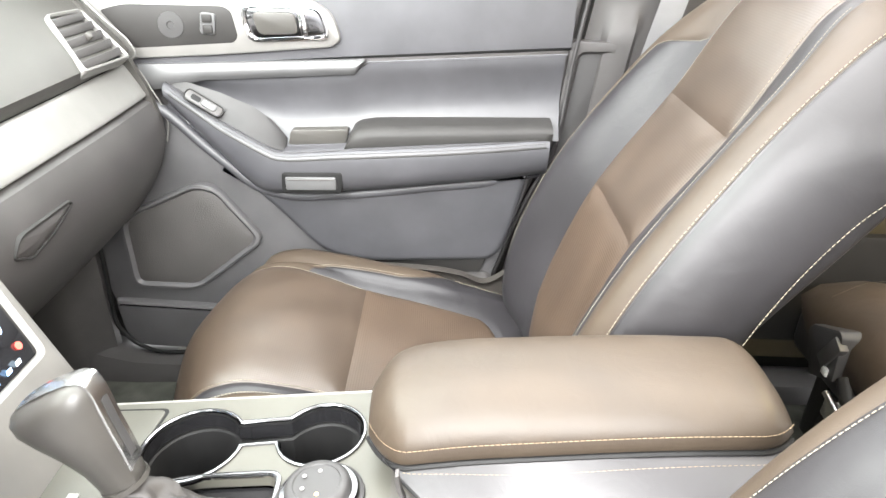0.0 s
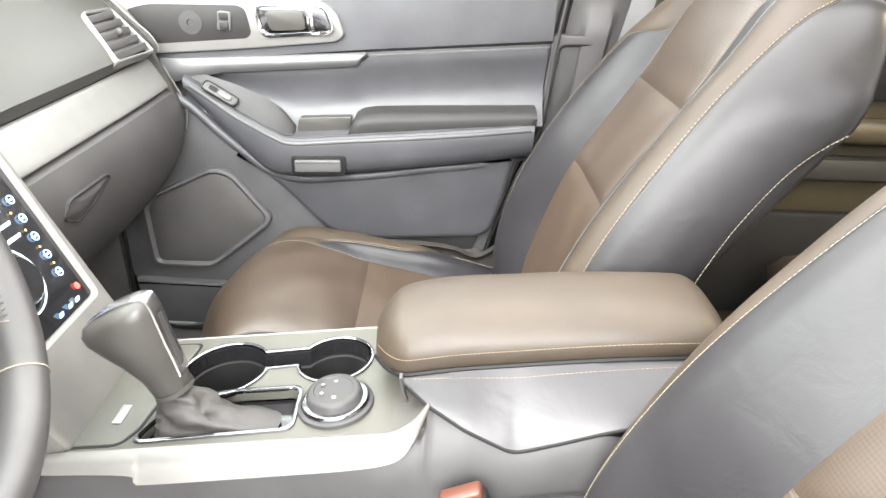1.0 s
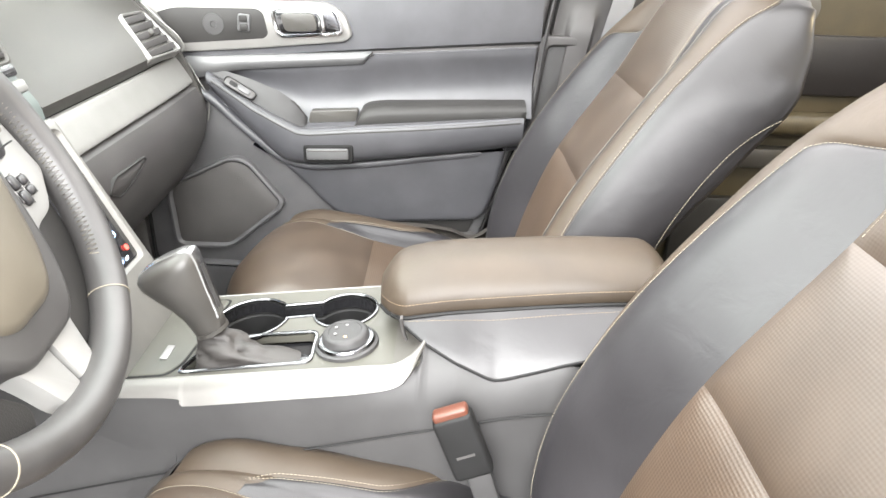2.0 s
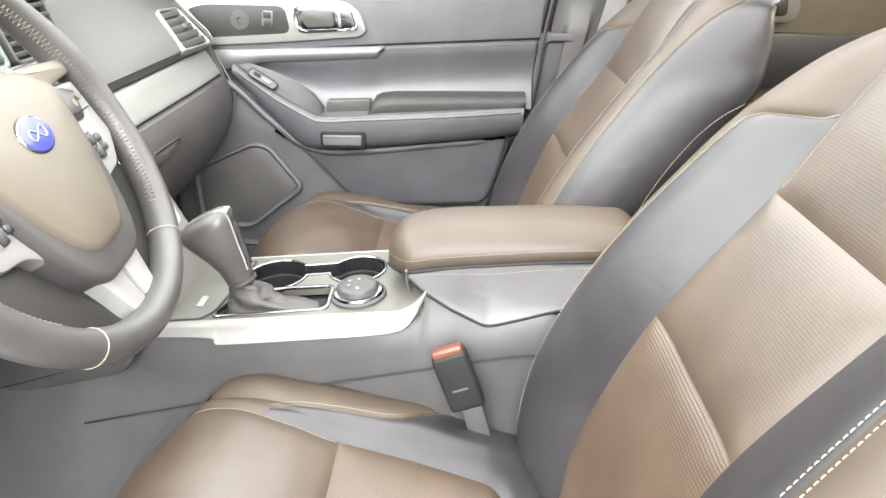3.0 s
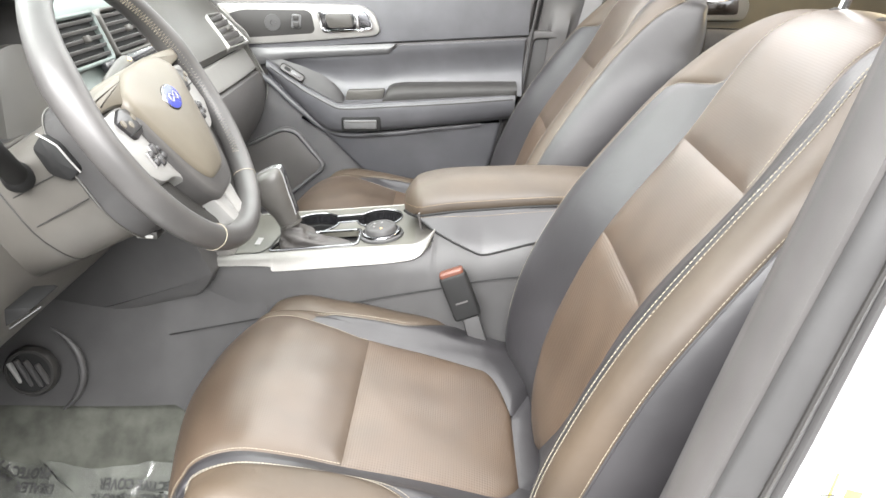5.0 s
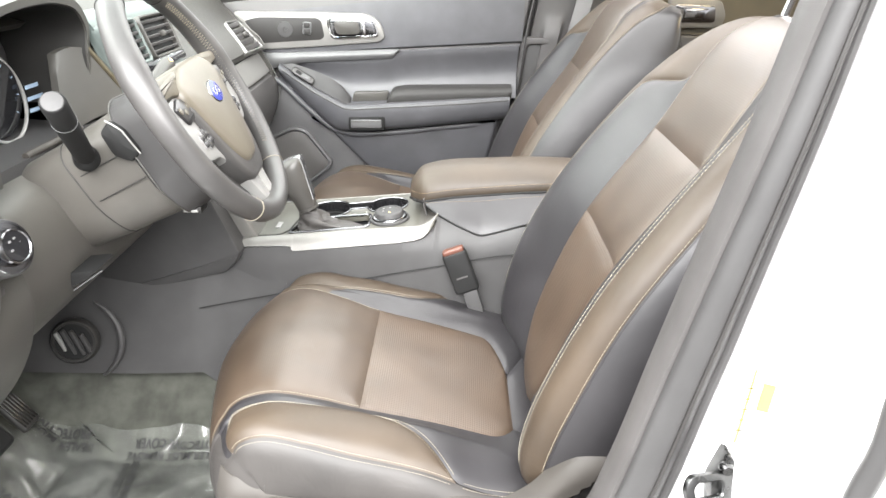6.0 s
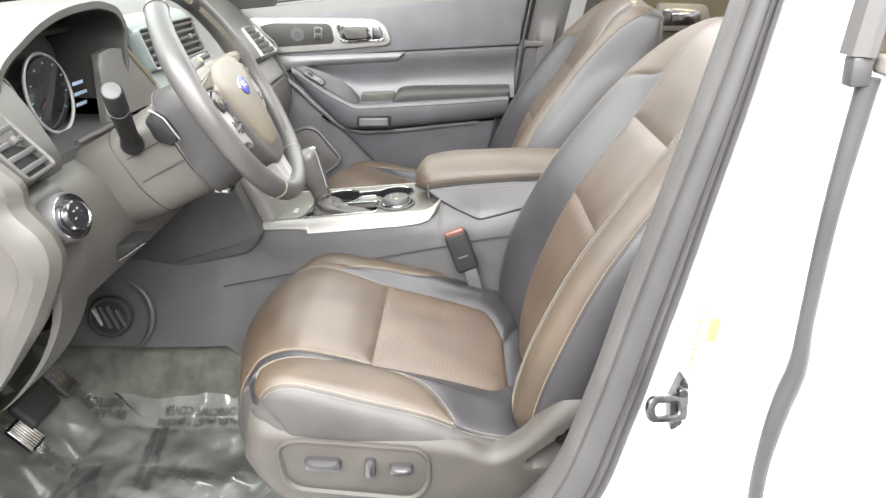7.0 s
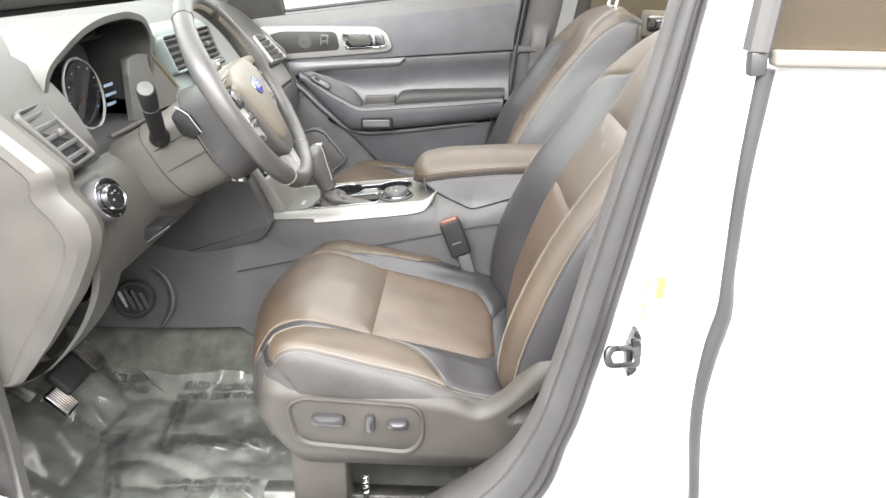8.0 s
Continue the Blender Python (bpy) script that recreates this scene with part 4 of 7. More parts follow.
part("window_switch", plate(pill(-0.003, 0.024, 0.0065), (sf_[0] + sf_[3] * 0.002, *sf_[1:]), 0.006, 0.002, dome=0.001), STRIPG, sw, "satin rocker switch")
part("switch_mark", plate(pill(-0.024, -0.006, 0.005), (sf_[0] - sf_[3] * 0.0005, *sf_[1:]), 0.003, 0.0005), WELL, sw, "dark switch legend")
# lower panel with its step, speaker and map pocket
low = rounded([(-0.685, 0.20), (-0.672, 0.145), (0.06, 0.155), (0.10, 0.22), (0.152, 0.39), (0.175, 0.492), (0.0, 0.47), (-0.188, 0.447), (-0.27, 0.440), (-0.335, 0.444), (-0.403, 0.498), (-0.484, 0.574), (-0.70, 0.60)], [0.01, 0.02, 0.03, 0.05, 0.05, 0.01, 0.1, 0.1, 0.03, 0.05, 0.08, 0.02, 0.02], 6)
part("lower_panel", plate(low, fr(0.728), 0.03, 0.006), DOORP, door, "charcoal grained plastic lower panel")
# carpeted map pocket panel, bulging into the cabin
pk = rounded([(-0.415, 0.490), (-0.335, 0.443), (-0.27, 0.439), (0.0, 0.470), (0.165, 0.492), (0.14, 0.36), (0.115, 0.30), (-0.14, 0.285), (-0.225, 0.30), (-0.30, 0.38)], [0.02, 0.05, 0.04, 0.1, 0.01, 0.05, 0.03, 0.06, 0.06, 0.1], 6)
part("door_insert", plate(pk, fr(0.704), 0.03, 0.014), DOORG, door, "charcoal flocked insert panel", 60)
ridge = spline([(-0.655, 0.722, 0.655), (-0.57, 0.716, 0.612), (-0.50, 0.708, 0.575), (-0.44, 0.704, 0.520), (-0.40, 0.702, 0.486), (-0.345, 0.701, 0.443), (-0.29, 0.700, 0.428), (-0.2, 0.700, 0.432), (0.0, 0.702, 0.457), (0.10, 0.706, 0.469), (0.185, 0.735, 0.480)], 60)
part("panel_ledge", tube([(a, b + 0.006, c - 0.002) for a, b, c in ridge], 0.0095, sides=12), DOORG, door, "rounded ledge under the armrest")
pocket = rounded([(-0.225, 0.285), (0.10, 0.30), (0.115, 0.285), (0.06, 0.19), (0.02, 0.155), (-0.28, 0.15), (-0.30, 0.2)], [0.02, 0.01, 0.02, 0.03, 0.02, 0.02, 0.03])
# dark plate on the panel stands in for shade inside the pocket
part("pocket_mouth_shade", plate(rounded([(-0.13, 0.283), (0.098, 0.297), (0.085, 0.262), (-0.12, 0.258)], 0.006), fr(0.7235), 0.01, 0.001), DARK, door, "dark plate standing in for the shaded map pocket mouth")
part("map_pocket", plate(pocket, fr(0.698), 0.03, 0.01), GREY, door, "charcoal map pocket") .location.z -= 0.035
# speaker
spk = [(-0.615, 0.345), (-0.595, 0.365), (-0.47, 0.425), (-0.435, 0.418), (-0.366, 0.33), (-0.372, 0.312), (-0.49, 0.216), (-0.61, 0.216)]
big = [(x + (x + 0.495) * 0.12, z + (z - 0.32) * 0.14) for x, z in spk]
g = part("speaker_surround", plate(rounded(big, [0.02, 0.02, 0.02, 0.02, 0.02, 0.02, 0.03, 0.02]), fr(0.712), 0.02, 0.006, hole=rounded(spk, 0.015)), DOORP, door, "raised charcoal speaker surround")
grille = material("speaker_mesh", (0.066, 0.062, 0.060), 0.55, var=0.1, fine=520, bump=0.8)
part("speaker_grille", plate(rounded(spk, 0.015), fr(0.7175), 0.01, 0.002, dome=0.004), grille, g, "dark perforated speaker grille")
bottom = rounded([(-0.672, 0.17), (-0.66, 0.055), (0.02, 0.04), (0.06, 0.15)], [0.01, 0.05, 0.03, 0.02])
part("door_foot", plate(bottom, fr(0.713), 0.04, 0.012), DOORP, door, "charcoal lower door edge")
gap_ = spline([(-0.700, 0.706, 0.42), (-0.672, 0.706, 0.30), (-0.671, 0.706, 0.233), (-0.672, 0.706, 0.173), (-0.669, 0.706, 0.113), (-0.644, 0.706, 0.076), (-0.612, 0.706, 0.056), (-0.50, 0.706, 0.054), (-0.2, 0.706, 0.05)], 70)
part("door_gap_seal", tube(gap_, 0.0045, sides=8), WELL, door, "black rubber seal in the door gap")
# silver bezel with black panel, tweeter, lock switch and inside handle
bez = rounded([(-0.63, 0.77), (-0.625, 0.66), (-0.55, 0.664), (-0.40, 0.676), (-0.20, 0.697), (-0.183, 0.71), (-0.198, 0.755), (-0.235, 0.776), (-0.40, 0.775)], [0.01, 0.01, 0.02, 0.05, 0.012, 0.012, 0.02, 0.03, 0.05])
bezel = part("handle_bezel", plate(bez, fr(0.732), 0.02, 0.005), BEZEL, door, "satin silver bezel round the inside handle")
blk = rounded([(-0.598, 0.745), (-0.548, 0.683), (-0.372, 0.699), (-0.363, 0.709), (-0.371, 0.752), (-0.385, 0.76), (-0.56, 0.757)], [0.006, 0.006, 0.01, 0.008, 0.01, 0.01, 0.02])
part("bezel_panel", plate(blk, fr(0.7315), 0.008, 0.001), DARK, bezel, "matt black bezel inlay")
part("tweeter", lathe([(0.001, 0.0), (0.006, 0.0), (0.007, 0.002), (0.022, 0.001), (0.024, -0.003)], (-0.478, 0.731, 0.725), (0, -1, 0), 32), SIDE, bezel, "round tweeter grille")
lk = part("lock_switch", plate(rounded([(-0.428, 0.713), (-0.402, 0.711), (-0.398, 0.747), (-0.424, 0.749)], 0.006), fr(0.727), 0.008, 0.002), STRIPG, bezel, "grey rimmed lock switch")
for zz in (0.721, 0.739):
    part("lock_key", box((-0.413, 0.727, zz), (0.017, 0.006, 0.014), 0.002), DARK, lk)
hole = rounded([(-0.337, 0.707), (-0.207, 0.717), (-0.222, 0.76), (-0.35, 0.758)], 0.016, 6)
rim = rounded([(-0.345, 0.701), (-0.199, 0.711), (-0.216, 0.766), (-0.358, 0.764)], 0.018, 6)
part("handle_rim", plate(rim, fr(0.7265), 0.01, 0.003, hole=hole), CHROME, bezel, "chrome handle surround")
part("handle_cup", plate(hole, fr(0.731), 0.004, 0.001), DCHROME, bezel, "chrome handle cup")
inner = rounded([(-0.325, 0.715), (-0.255, 0.719), (-0.262, 0.755), (-0.335, 0.753)], 0.012)
part("handle_lever", plate(inner, fr(0.7235), 0.008, 0.002), TAUPE, bezel, "grey handle lever")
part("lever_edge", box((-0.247, 0.7245, 0.738), (0.014, 0.012, 0.042), 0.004, Matrix.Rotation(radians(-8), 3, "Y")), CHROME, bezel, "chrome lever edge")
# window, mirror sail and weatherstrip
part("belt_seal", tube([(x, 0.768, belt_top(x) + 0.004) for x in np.linspace(-0.6, 0.25, 20)], 0.007), DARK, door, "dark rubber belt seal")
part("window_pane", box((-0.2, 0.775, 1.02), (0.9, 0.005, 0.26), 0), GLASS, door, "clear side window pane").visible_shadow = False
part("mirror_sail", plate(rounded([(-0.74, 0.78), (-0.545, 0.806), (-0.56, 0.90), (-0.66, 1.0), (-0.74, 1.05)], 0.01), fr(0.755), 0.02, 0.004), DARK, door, "dark mirror sail panel")
part("door_edge_seal", tube(spline([(0.10, 0.742, 0.20), (0.158, 0.742, 0.39), (0.21, 0.742, 0.53), (0.229, 0.742, 0.70), (0.258, 0.742, 0.90)], 40), 0.004), RUBBER, door, "grey rubber edge seal")

# ---- passenger side B pillar and belt ----
pp = thing("pillar_passenger", (0.3, 0.78, 0.0), "charcoal plastic pillar trim beside the passenger seat", "door pillar", "", "structure")
P = []
for z in np.linspace(0.02, 1.15, 40):
    x0 = smooth_at([0.0, 0.2, 0.39, 0.53, 0.70, 0.9, 1.15], [0.12, 0.135, 0.175, 0.226, 0.246, 0.276, 0.31], [z])[0]
    P.append([(x0 + 0.2 * v, 0.775 - 0.02 * math.sin(v * math.pi) - (0.012 if 0.15 < v < 0.4 and z < 0.75 else 0.0), z) for v in np.linspace(0, 1, 24)])
Pg = [[(smooth_at([0.0, 0.2, 0.39, 0.53, 0.70, 0.9, 1.15], [0.12, 0.135, 0.175, 0.226, 0.246, 0.276, 0.31], [z])[0] - 0.08 + 0.12 * v, 0.80, z) for v in np.linspace(0, 1, 6)] for z in np.linspace(0.02, 1.15, 40)]
part("door_gap_lining", slab(Pg, (0, 0.015, 0)), DARK, pp, "dark lining in the door gap")
part("pillar_trim", slab(P, (0, 0.02, 0)), GREY, pp, "charcoal pillar trim")
recess = rounded([(0.2405, 0.700), (0.297, 0.702), (0.305, 0.689), (0.284, 0.592), (0.262, 0.50), (0.235, 0.38), (0.185, 0.38), (0.222, 0.529)], [0.012, 0.014, 0.012, 0.05, 0.05, 0.02, 0.02, 0.05])
part("pillar_frame", plate(rounded([(0.222, 0.724), (0.312, 0.722), (0.322, 0.695), (0.300, 0.592), (0.278, 0.50), (0.25, 0.36), (0.168, 0.36), (0.205, 0.529)], [0.012, 0.02, 0.02, 0.05, 0.05, 0.02, 0.02, 0.05]), fr(0.748), 0.02, 0.005, hole=recess), GREY, pp, "raised frame on the trim")
# bed is darker than its frame: the recess shade is put into the colour
part("pillar_recess", plate(recess, fr(0.757), 0.01, 0.001), SIDE, pp, "recess bed in the trim, darkened as shade")
belt_pts = spline([(0.344, 0.742, 0.52), (0.352, 0.742, 0.62), (0.371, 0.738, 0.72), (0.394, 0.735, 0.85), (0.42, 0.73, 1.05)], 30)
bm = slab([[(p[0] + d, p[1] + 0.002 * math.sin(p[2] * 20), p[2]) for d in np.linspace(-0.022, 0.024, 6)] for p in belt_pts], (0, 0.0025, 0))
whole("seat_belt", bm, WEB, "grey woven seat belt webbing hanging on the pillar", "seat belt")
part("belt_guide", box((0.350, 0.748, 0.595), (0.06, 0.02, 0.03), 0.006), GREY, pp, "plastic belt guide")

# ---- rear cabin ----
rb = thing("rear_seat", (1.0, 0.0, 0.0), "brown and charcoal leather rear bench with cream stitching", "rear seat")
for yc in (0.40, -0.40):
    rings = []
    for y in np.linspace(-0.27, 0.27, 30):
        k = 1 - abs(y / 0.27) ** 6
        rings.append([(x, yc + y, z) for x, z in ((0.74, 0.17), (0.715 + 0.02 * (1 - k), 0.22), (0.72, 0.27), (0.75, 0.295 + 0.02 * k), (0.82, 0.305 + 0.03 * k), (1.0, 0.29 + 0.03 * k), (1.2, 0.27 + 0.03 * k), (1.2, 0.17))])
    c1 = part("bench_cushion", loft(rings), BROWN, rb, "brown leather rear cushion", 60)
    part("bench_skirt", box((0.76, yc, 0.2), (0.07, 0.55, 0.09), 0.02), BLACK, rb, "charcoal leather skirt")
    rings = []
    for y in np.linspace(-0.28, 0.28, 24):
        k = 1 - abs(y / 0.28) ** 6
        rings.append([(x, yc + y, z) for x, z in ((1.12 - 0.02 * k, 0.27), (1.14 - 0.03 * k, 0.5), (1.22 - 0.03 * k, 0.8), (1.28, 0.88 + 0.02 * k), (1.36, 0.86), (1.34, 0.27))])
    part("bench_back", loft(rings), BROWN, rb, "brown leather rear backrest", 60)
    ln = [(0.735 + 0.02 * math.cos(a), yc - 0.16 + 0.32 * v, 0.312) for v, a in zip(np.linspace(0, 1, 40), np.linspace(0, 6.28, 40))]
    part("stitching", stitches(spline([(0.735, yc - 0.2, 0.308), (0.78, yc - 0.2, 0.335), (0.95, yc - 0.2, 0.328)], 40), [(0, 0, 1)] * 40), THREAD, c1)
    part("stitching", stitches(spline([(0.735, yc + 0.2, 0.308), (0.78, yc + 0.2, 0.335), (0.95, yc + 0.2, 0.328)], 40), [(0, 0, 1)] * 40), THREAD, c1)
    part("bench_leg", box((0.80, yc + 0.18, 0.08), (0.09, 0.05, 0.19), 0.015), DARK, rb, "dark seat leg")
    part("bench_leg", box((0.80, yc - 0.18, 0.08), (0.09, 0.05, 0.19), 0.015), DARK, rb)
    part("fold_lever", box((0.735, yc + 0.1, 0.13), (0.02, 0.03, 0.05), 0.006), STEEL, rb, "steel latch")
hc = part("hinge_cover", plate(rounded([(0.475, 0.205), (0.545, 0.172), (0.586, 0.245), (0.578, 0.262), (0.50, 0.297), (0.488, 0.29)], 0.006), ((0.70, 0, 0), (0, 1, 0), (0, 0, 1), (-1, 0, 0)), 0.06, 0.004), SIDE, rb, "dark plastic hinge cover")
part("cover_cap", box((0.704, 0.505, 0.248), (0.018, 0.03, 0.07), 0.004, Matrix.Rotation(radians(28), 3, "X"), segs=2), GREY, hc, "grey plastic cap")
part("paper_tag", box((0.698, 0.500, 0.212), (0.004, 0.018, 0.016), 0.001), PAPER, hc, "white paper tag")
part("hinge_arm", tube([(0.72, 0.47, 0.215), (0.715, 0.44, 0.195), (0.73, 0.39, 0.185)], 0.016, sides=12), DARK, rb, "dark hinge arm")
part("hinge_link", tube([(0.695, 0.475, 0.185), (0.70, 0.44, 0.17), (0.71, 0.40, 0.17)], 0.006, sides=10), STEEL, rb, "steel hinge link")

rp = thing("rear_passenger_door", (0.9, 0.76, 0.05), "olive brown rear door trim with silver inside handle", "car door")
part("trim_panel", plate(rounded([(0.42, 0.05), (1.4, 0.05), (1.45, 0.89), (0.47, 0.89)], 0.03), fr(0.765), 0.04, 0.006), OLIVE, rp, "olive brown door trim")
part("armrest", box((0.93, 0.735, 0.555), (0.72, 0.07, 0.045), 0.018, segs=4), OLIVE, rp, "padded armrest")
part("lower_trim", box((0.93, 0.75, 0.47), (0.8, 0.04, 0.05), 0.012), TAUPE, rp, "lighter lower trim")
part("door_pocket", box((0.93, 0.752, 0.24), (0.7, 0.03, 0.26), 0.02), DARK, rp, "dark door pocket")
part("upper_pad", box((0.93, 0.752, 0.68), (0.86, 0.02, 0.13), 0.008), BLACK, rp, "charcoal upper pad")
bz = part("handle_bezel", plate(rounded([(0.64, 0.762), (0.795, 0.768), (0.805, 0.80), (0.785, 0.843), (0.635, 0.845)], 0.015), fr(0.735), 0.02, 0.004), SILVER, rp, "satin silver handle bezel")
part("handle_cup", plate(rounded([(0.655, 0.778), (0.775, 0.782), (0.768, 0.828), (0.652, 0.83)], 0.012), fr(0.7325), 0.006, 0.002), DCHROME, bz, "chrome handle cup")
part("handle_lever", box((0.715, 0.731, 0.805), (0.07, 0.008, 0.030), 0.004), DCHROME, bz)
part("window_pane", box((0.9, 0.775, 1.02), (0.9, 0.005, 0.26), 0), TINTED, rp, "tinted rear window pane").visible_shadow = False


# ---- dashboard ----
dash = thing("dashboard", (-0.7, 0.0, 0.3), "taupe grey soft dashboard with satin strip, glovebox and instrument cowl", "dashboard")


def section_loft(section, ys, warp=lambda x, y, z: (x, y, z), thick=(-0.015, 0, -0.01), n=26):
    s = spline(section, n)
    return slab([[warp(x, y, z) for x, z in s] for y in ys], thick)


def bow(x, y, z):
    """The face draws back a little towards the doors."""
    return (x - 0.006 * max(0, (abs(y) - 0.45) / 0.24) ** 2, y, z)


PAD = [(-1.02, 0.845), (-0.86, 0.862), (-0.74, 0.85), (-0.665, 0.815), (-0.60, 0.745), (-0.545, 0.688), (-0.538, 0.676), (-0.548, 0.668)]
part("upper_pad", section_loft(PAD, np.linspace(0.165, 0.712, 30), bow), TAUPE, dash, "taupe soft upper pad")
PADL = [(-1.02, 0.845), (-0.86, 0.866), (-0.74, 0.858), (-0.66, 0.832), (-0.61, 0.795), (-0.585, 0.762), (-0.562, 0.715), (-0.550, 0.690), (-0.552, 0.668)]
part("upper_pad", section_loft(PADL, np.linspace(-0.672, -0.515, 14), bow), TAUPE, dash)
TOP = [(-1.02, 0.845), (-0.86, 0.862), (-0.74, 0.852), (-0.69, 0.832)]
part("top_pad", section_loft(TOP, np.linspace(-0.505, 0.165, 30), n=14), TAUPE, dash, "taupe soft dashboard top")
STRIP = [(-0.562, 0.660), (-0.5535, 0.6625), (-0.549, 0.661), (-0.544, 0.655), (-0.534, 0.639), (-0.524, 0.622), (-0.519, 0.6125), (-0.518, 0.609), (-0.524, 0.605)]
part("accent_strip", section_loft(STRIP, np.linspace(0.14, 0.71, 20), bow, n=60), BEZEL, dash, "satin silver accent strip")
part("groove_line", slab([[bow(-0.552 + a, y, 0.667 + b) for a, b in ((0.006, 0.008), (-0.004, -0.001), (0.0, -0.006))] for y in np.linspace(0.14, 0.711, 30)], (-0.004, 0, 0)), WELL, dash, "dark groove over the strip")
GLOVE = [(-0.530, 0.604), (-0.516, 0.602), (-0.508, 0.590), (-0.500, 0.555), (-0.508, 0.50), (-0.535, 0.44), (-0.575, 0.385), (-0.64, 0.325), (-0.70, 0.30), (-0.80, 0.30)]
gl = part("glovebox", section_loft(GLOVE, np.linspace(0.14, 0.710, 24), bow), GREY, dash, "charcoal grained glovebox door")
# glovebox latch
lo = Vector((-0.504, 0.30, 0.522))
lf = (lo, Vector((0, 1, 0)), Vector((0.16, 0, 0.985)).normalized(), Vector((0.985, 0, -0.16)).normalized())
lo_ = rounded([(-0.083, 0.012), (-0.045, -0.006), (0.013, 0.006), (0.060, 0.028), (0.050, 0.034), (-0.067, 0.036)], 0.008)
li_ = [np.array(q) * 0.93 + np.array([-0.001, 0.0015]) for q in lo_]
lt = part("glovebox_latch", plate(lo_, (lo + lf[3] * 0.004, *lf[1:]), 0.02, 0.002, hole=li_), DARK, gl, "dark latch surround")
part("latch_paddle", plate(li_, (lo + lf[3] * 0.002, *lf[1:]), 0.012, 0.003, dome=0.004), GREY, lt, "charcoal latch paddle")
part("key_slot", lathe([(0.001, 0.001), (0.005, 0.001), (0.006, -0.004)], lo + lf[3] * 0.006 + Vector((0, 0.0, 0.02)), lf[3], 16), DARK, lt)
# outline of the passenger's end against the door
en = spline([(-0.62, 0.768), (-0.585, 0.732), (-0.546, 0.692), (-0.541, 0.678), (-0.550, 0.664), (-0.535, 0.641), (-0.521, 0.612), (-0.508, 0.585), (-0.503, 0.555), (-0.509, 0.52)], 60)
part("end_rim", tube([(x + 0.001, 0.714, z) for x, z in en], 0.0016), SILVER, dash, "thin satin end rim")
ec = rounded([(-1.0, 0.845), (-0.74, 0.85), (-0.665, 0.812), (-0.60, 0.745), (-0.55, 0.68), (-0.52, 0.62), (-0.505, 0.56), (-0.54, 0.44), (-0.64, 0.33), (-0.72, 0.305), (-1.0, 0.31)], 0.02)
part("end_cap", plate(ec, ((0, 0.714, 0), (1, 0, 0), (0, 0, 1), (0, 1, 0)), 0.02, 0.008), TAUPE, dash, "taupe end cap")

# driver's end: a flat cover in a rounded, stepped surround
RINGS = (
    (-0.697, 0.010, [(-1.0, 0.79), (-0.70, 0.79), (-0.592, 0.718), (-0.558, 0.683), (-0.567, 0.660), (-0.535, 0.616), (-0.527, 0.59), (-0.536, 0.56), (-0.571, 0.497), (-0.637, 0.403), (-0.676, 0.335), (-1.0, 0.32)]),
    (-0.703, 0.014, [(-1.0, 0.80), (-0.70, 0.80), (-0.588, 0.724), (-0.552, 0.685), (-0.561, 0.660), (-0.530, 0.619), (-0.521, 0.59), (-0.530, 0.56), (-0.565, 0.497), (-0.631, 0.403), (-0.670, 0.335), (-1.0, 0.31)]),
    (-0.700, 0.016, [(-1.0, 0.825), (-0.69, 0.812), (-0.588, 0.742), (-0.536, 0.692), (-0.543, 0.665), (-0.510, 0.625), (-0.503, 0.597), (-0.512, 0.562), (-0.546, 0.50), (-0.610, 0.405), (-0.664, 0.33), (-1.0, 0.305)]),
    (-0.690, 0.018, [(-1.0, 0.845), (-0.68, 0.822), (-0.587, 0.757), (-0.521, 0.697), (-0.527, 0.668), (-0.492, 0.629), (-0.487, 0.60), (-0.497, 0.565), (-0.53, 0.503), (-0.592, 0.41), (-0.66, 0.325), (-1.0, 0.30)]),
    (-0.672, 0.018, [(-1.0, 0.855), (-0.67, 0.83), (-0.590, 0.770), (-0.511, 0.692), (-0.516, 0.667), (-0.487, 0.630), (-0.480, 0.60), (-0.489, 0.567), (-0.528, 0.492), (-0.594, 0.405), (-0.67, 0.32), (-1.0, 0.295)]),
    (-0.655, 0.018, [(-1.0, 0.853), (-0.67, 0.828), (-0.594, 0.768), (-0.515, 0.692), (-0.520, 0.667), (-0.491, 0.630), (-0.484, 0.60), (-0.493, 0.567), (-0.532, 0.492), (-0.598, 0.405), (-0.67, 0.32), (-1.0, 0.295)]),
    (-0.648, 0.018, [(-1.0, 0.84), (-0.68, 0.815), (-0.61, 0.75), (-0.535, 0.685), (-0.54, 0.665), (-0.505, 0.627), (-0.500, 0.60), (-0.508, 0.57), (-0.545, 0.495), (-0.606, 0.41), (-0.675, 0.325), (-1.0, 0.30)]),
    (-0.58, 0.018, [(-1.0, 0.80), (-0.72, 0.79), (-0.66, 0.74), (-0.60, 0.68), (-0.575, 0.66), (-0.530, 0.627), (-0.524, 0.60), (-0.530, 0.57), (-0.562, 0.495), (-0.62, 0.41), (-0.685, 0.33), (-1.0, 0.31)]),
)
part("end_cap", loft([[(x, y, z) for x, z in rounded(pts, r)] for y, r, pts in RINGS]), KNEE, dash, "taupe end cap with a stepped rounded edge", 24)


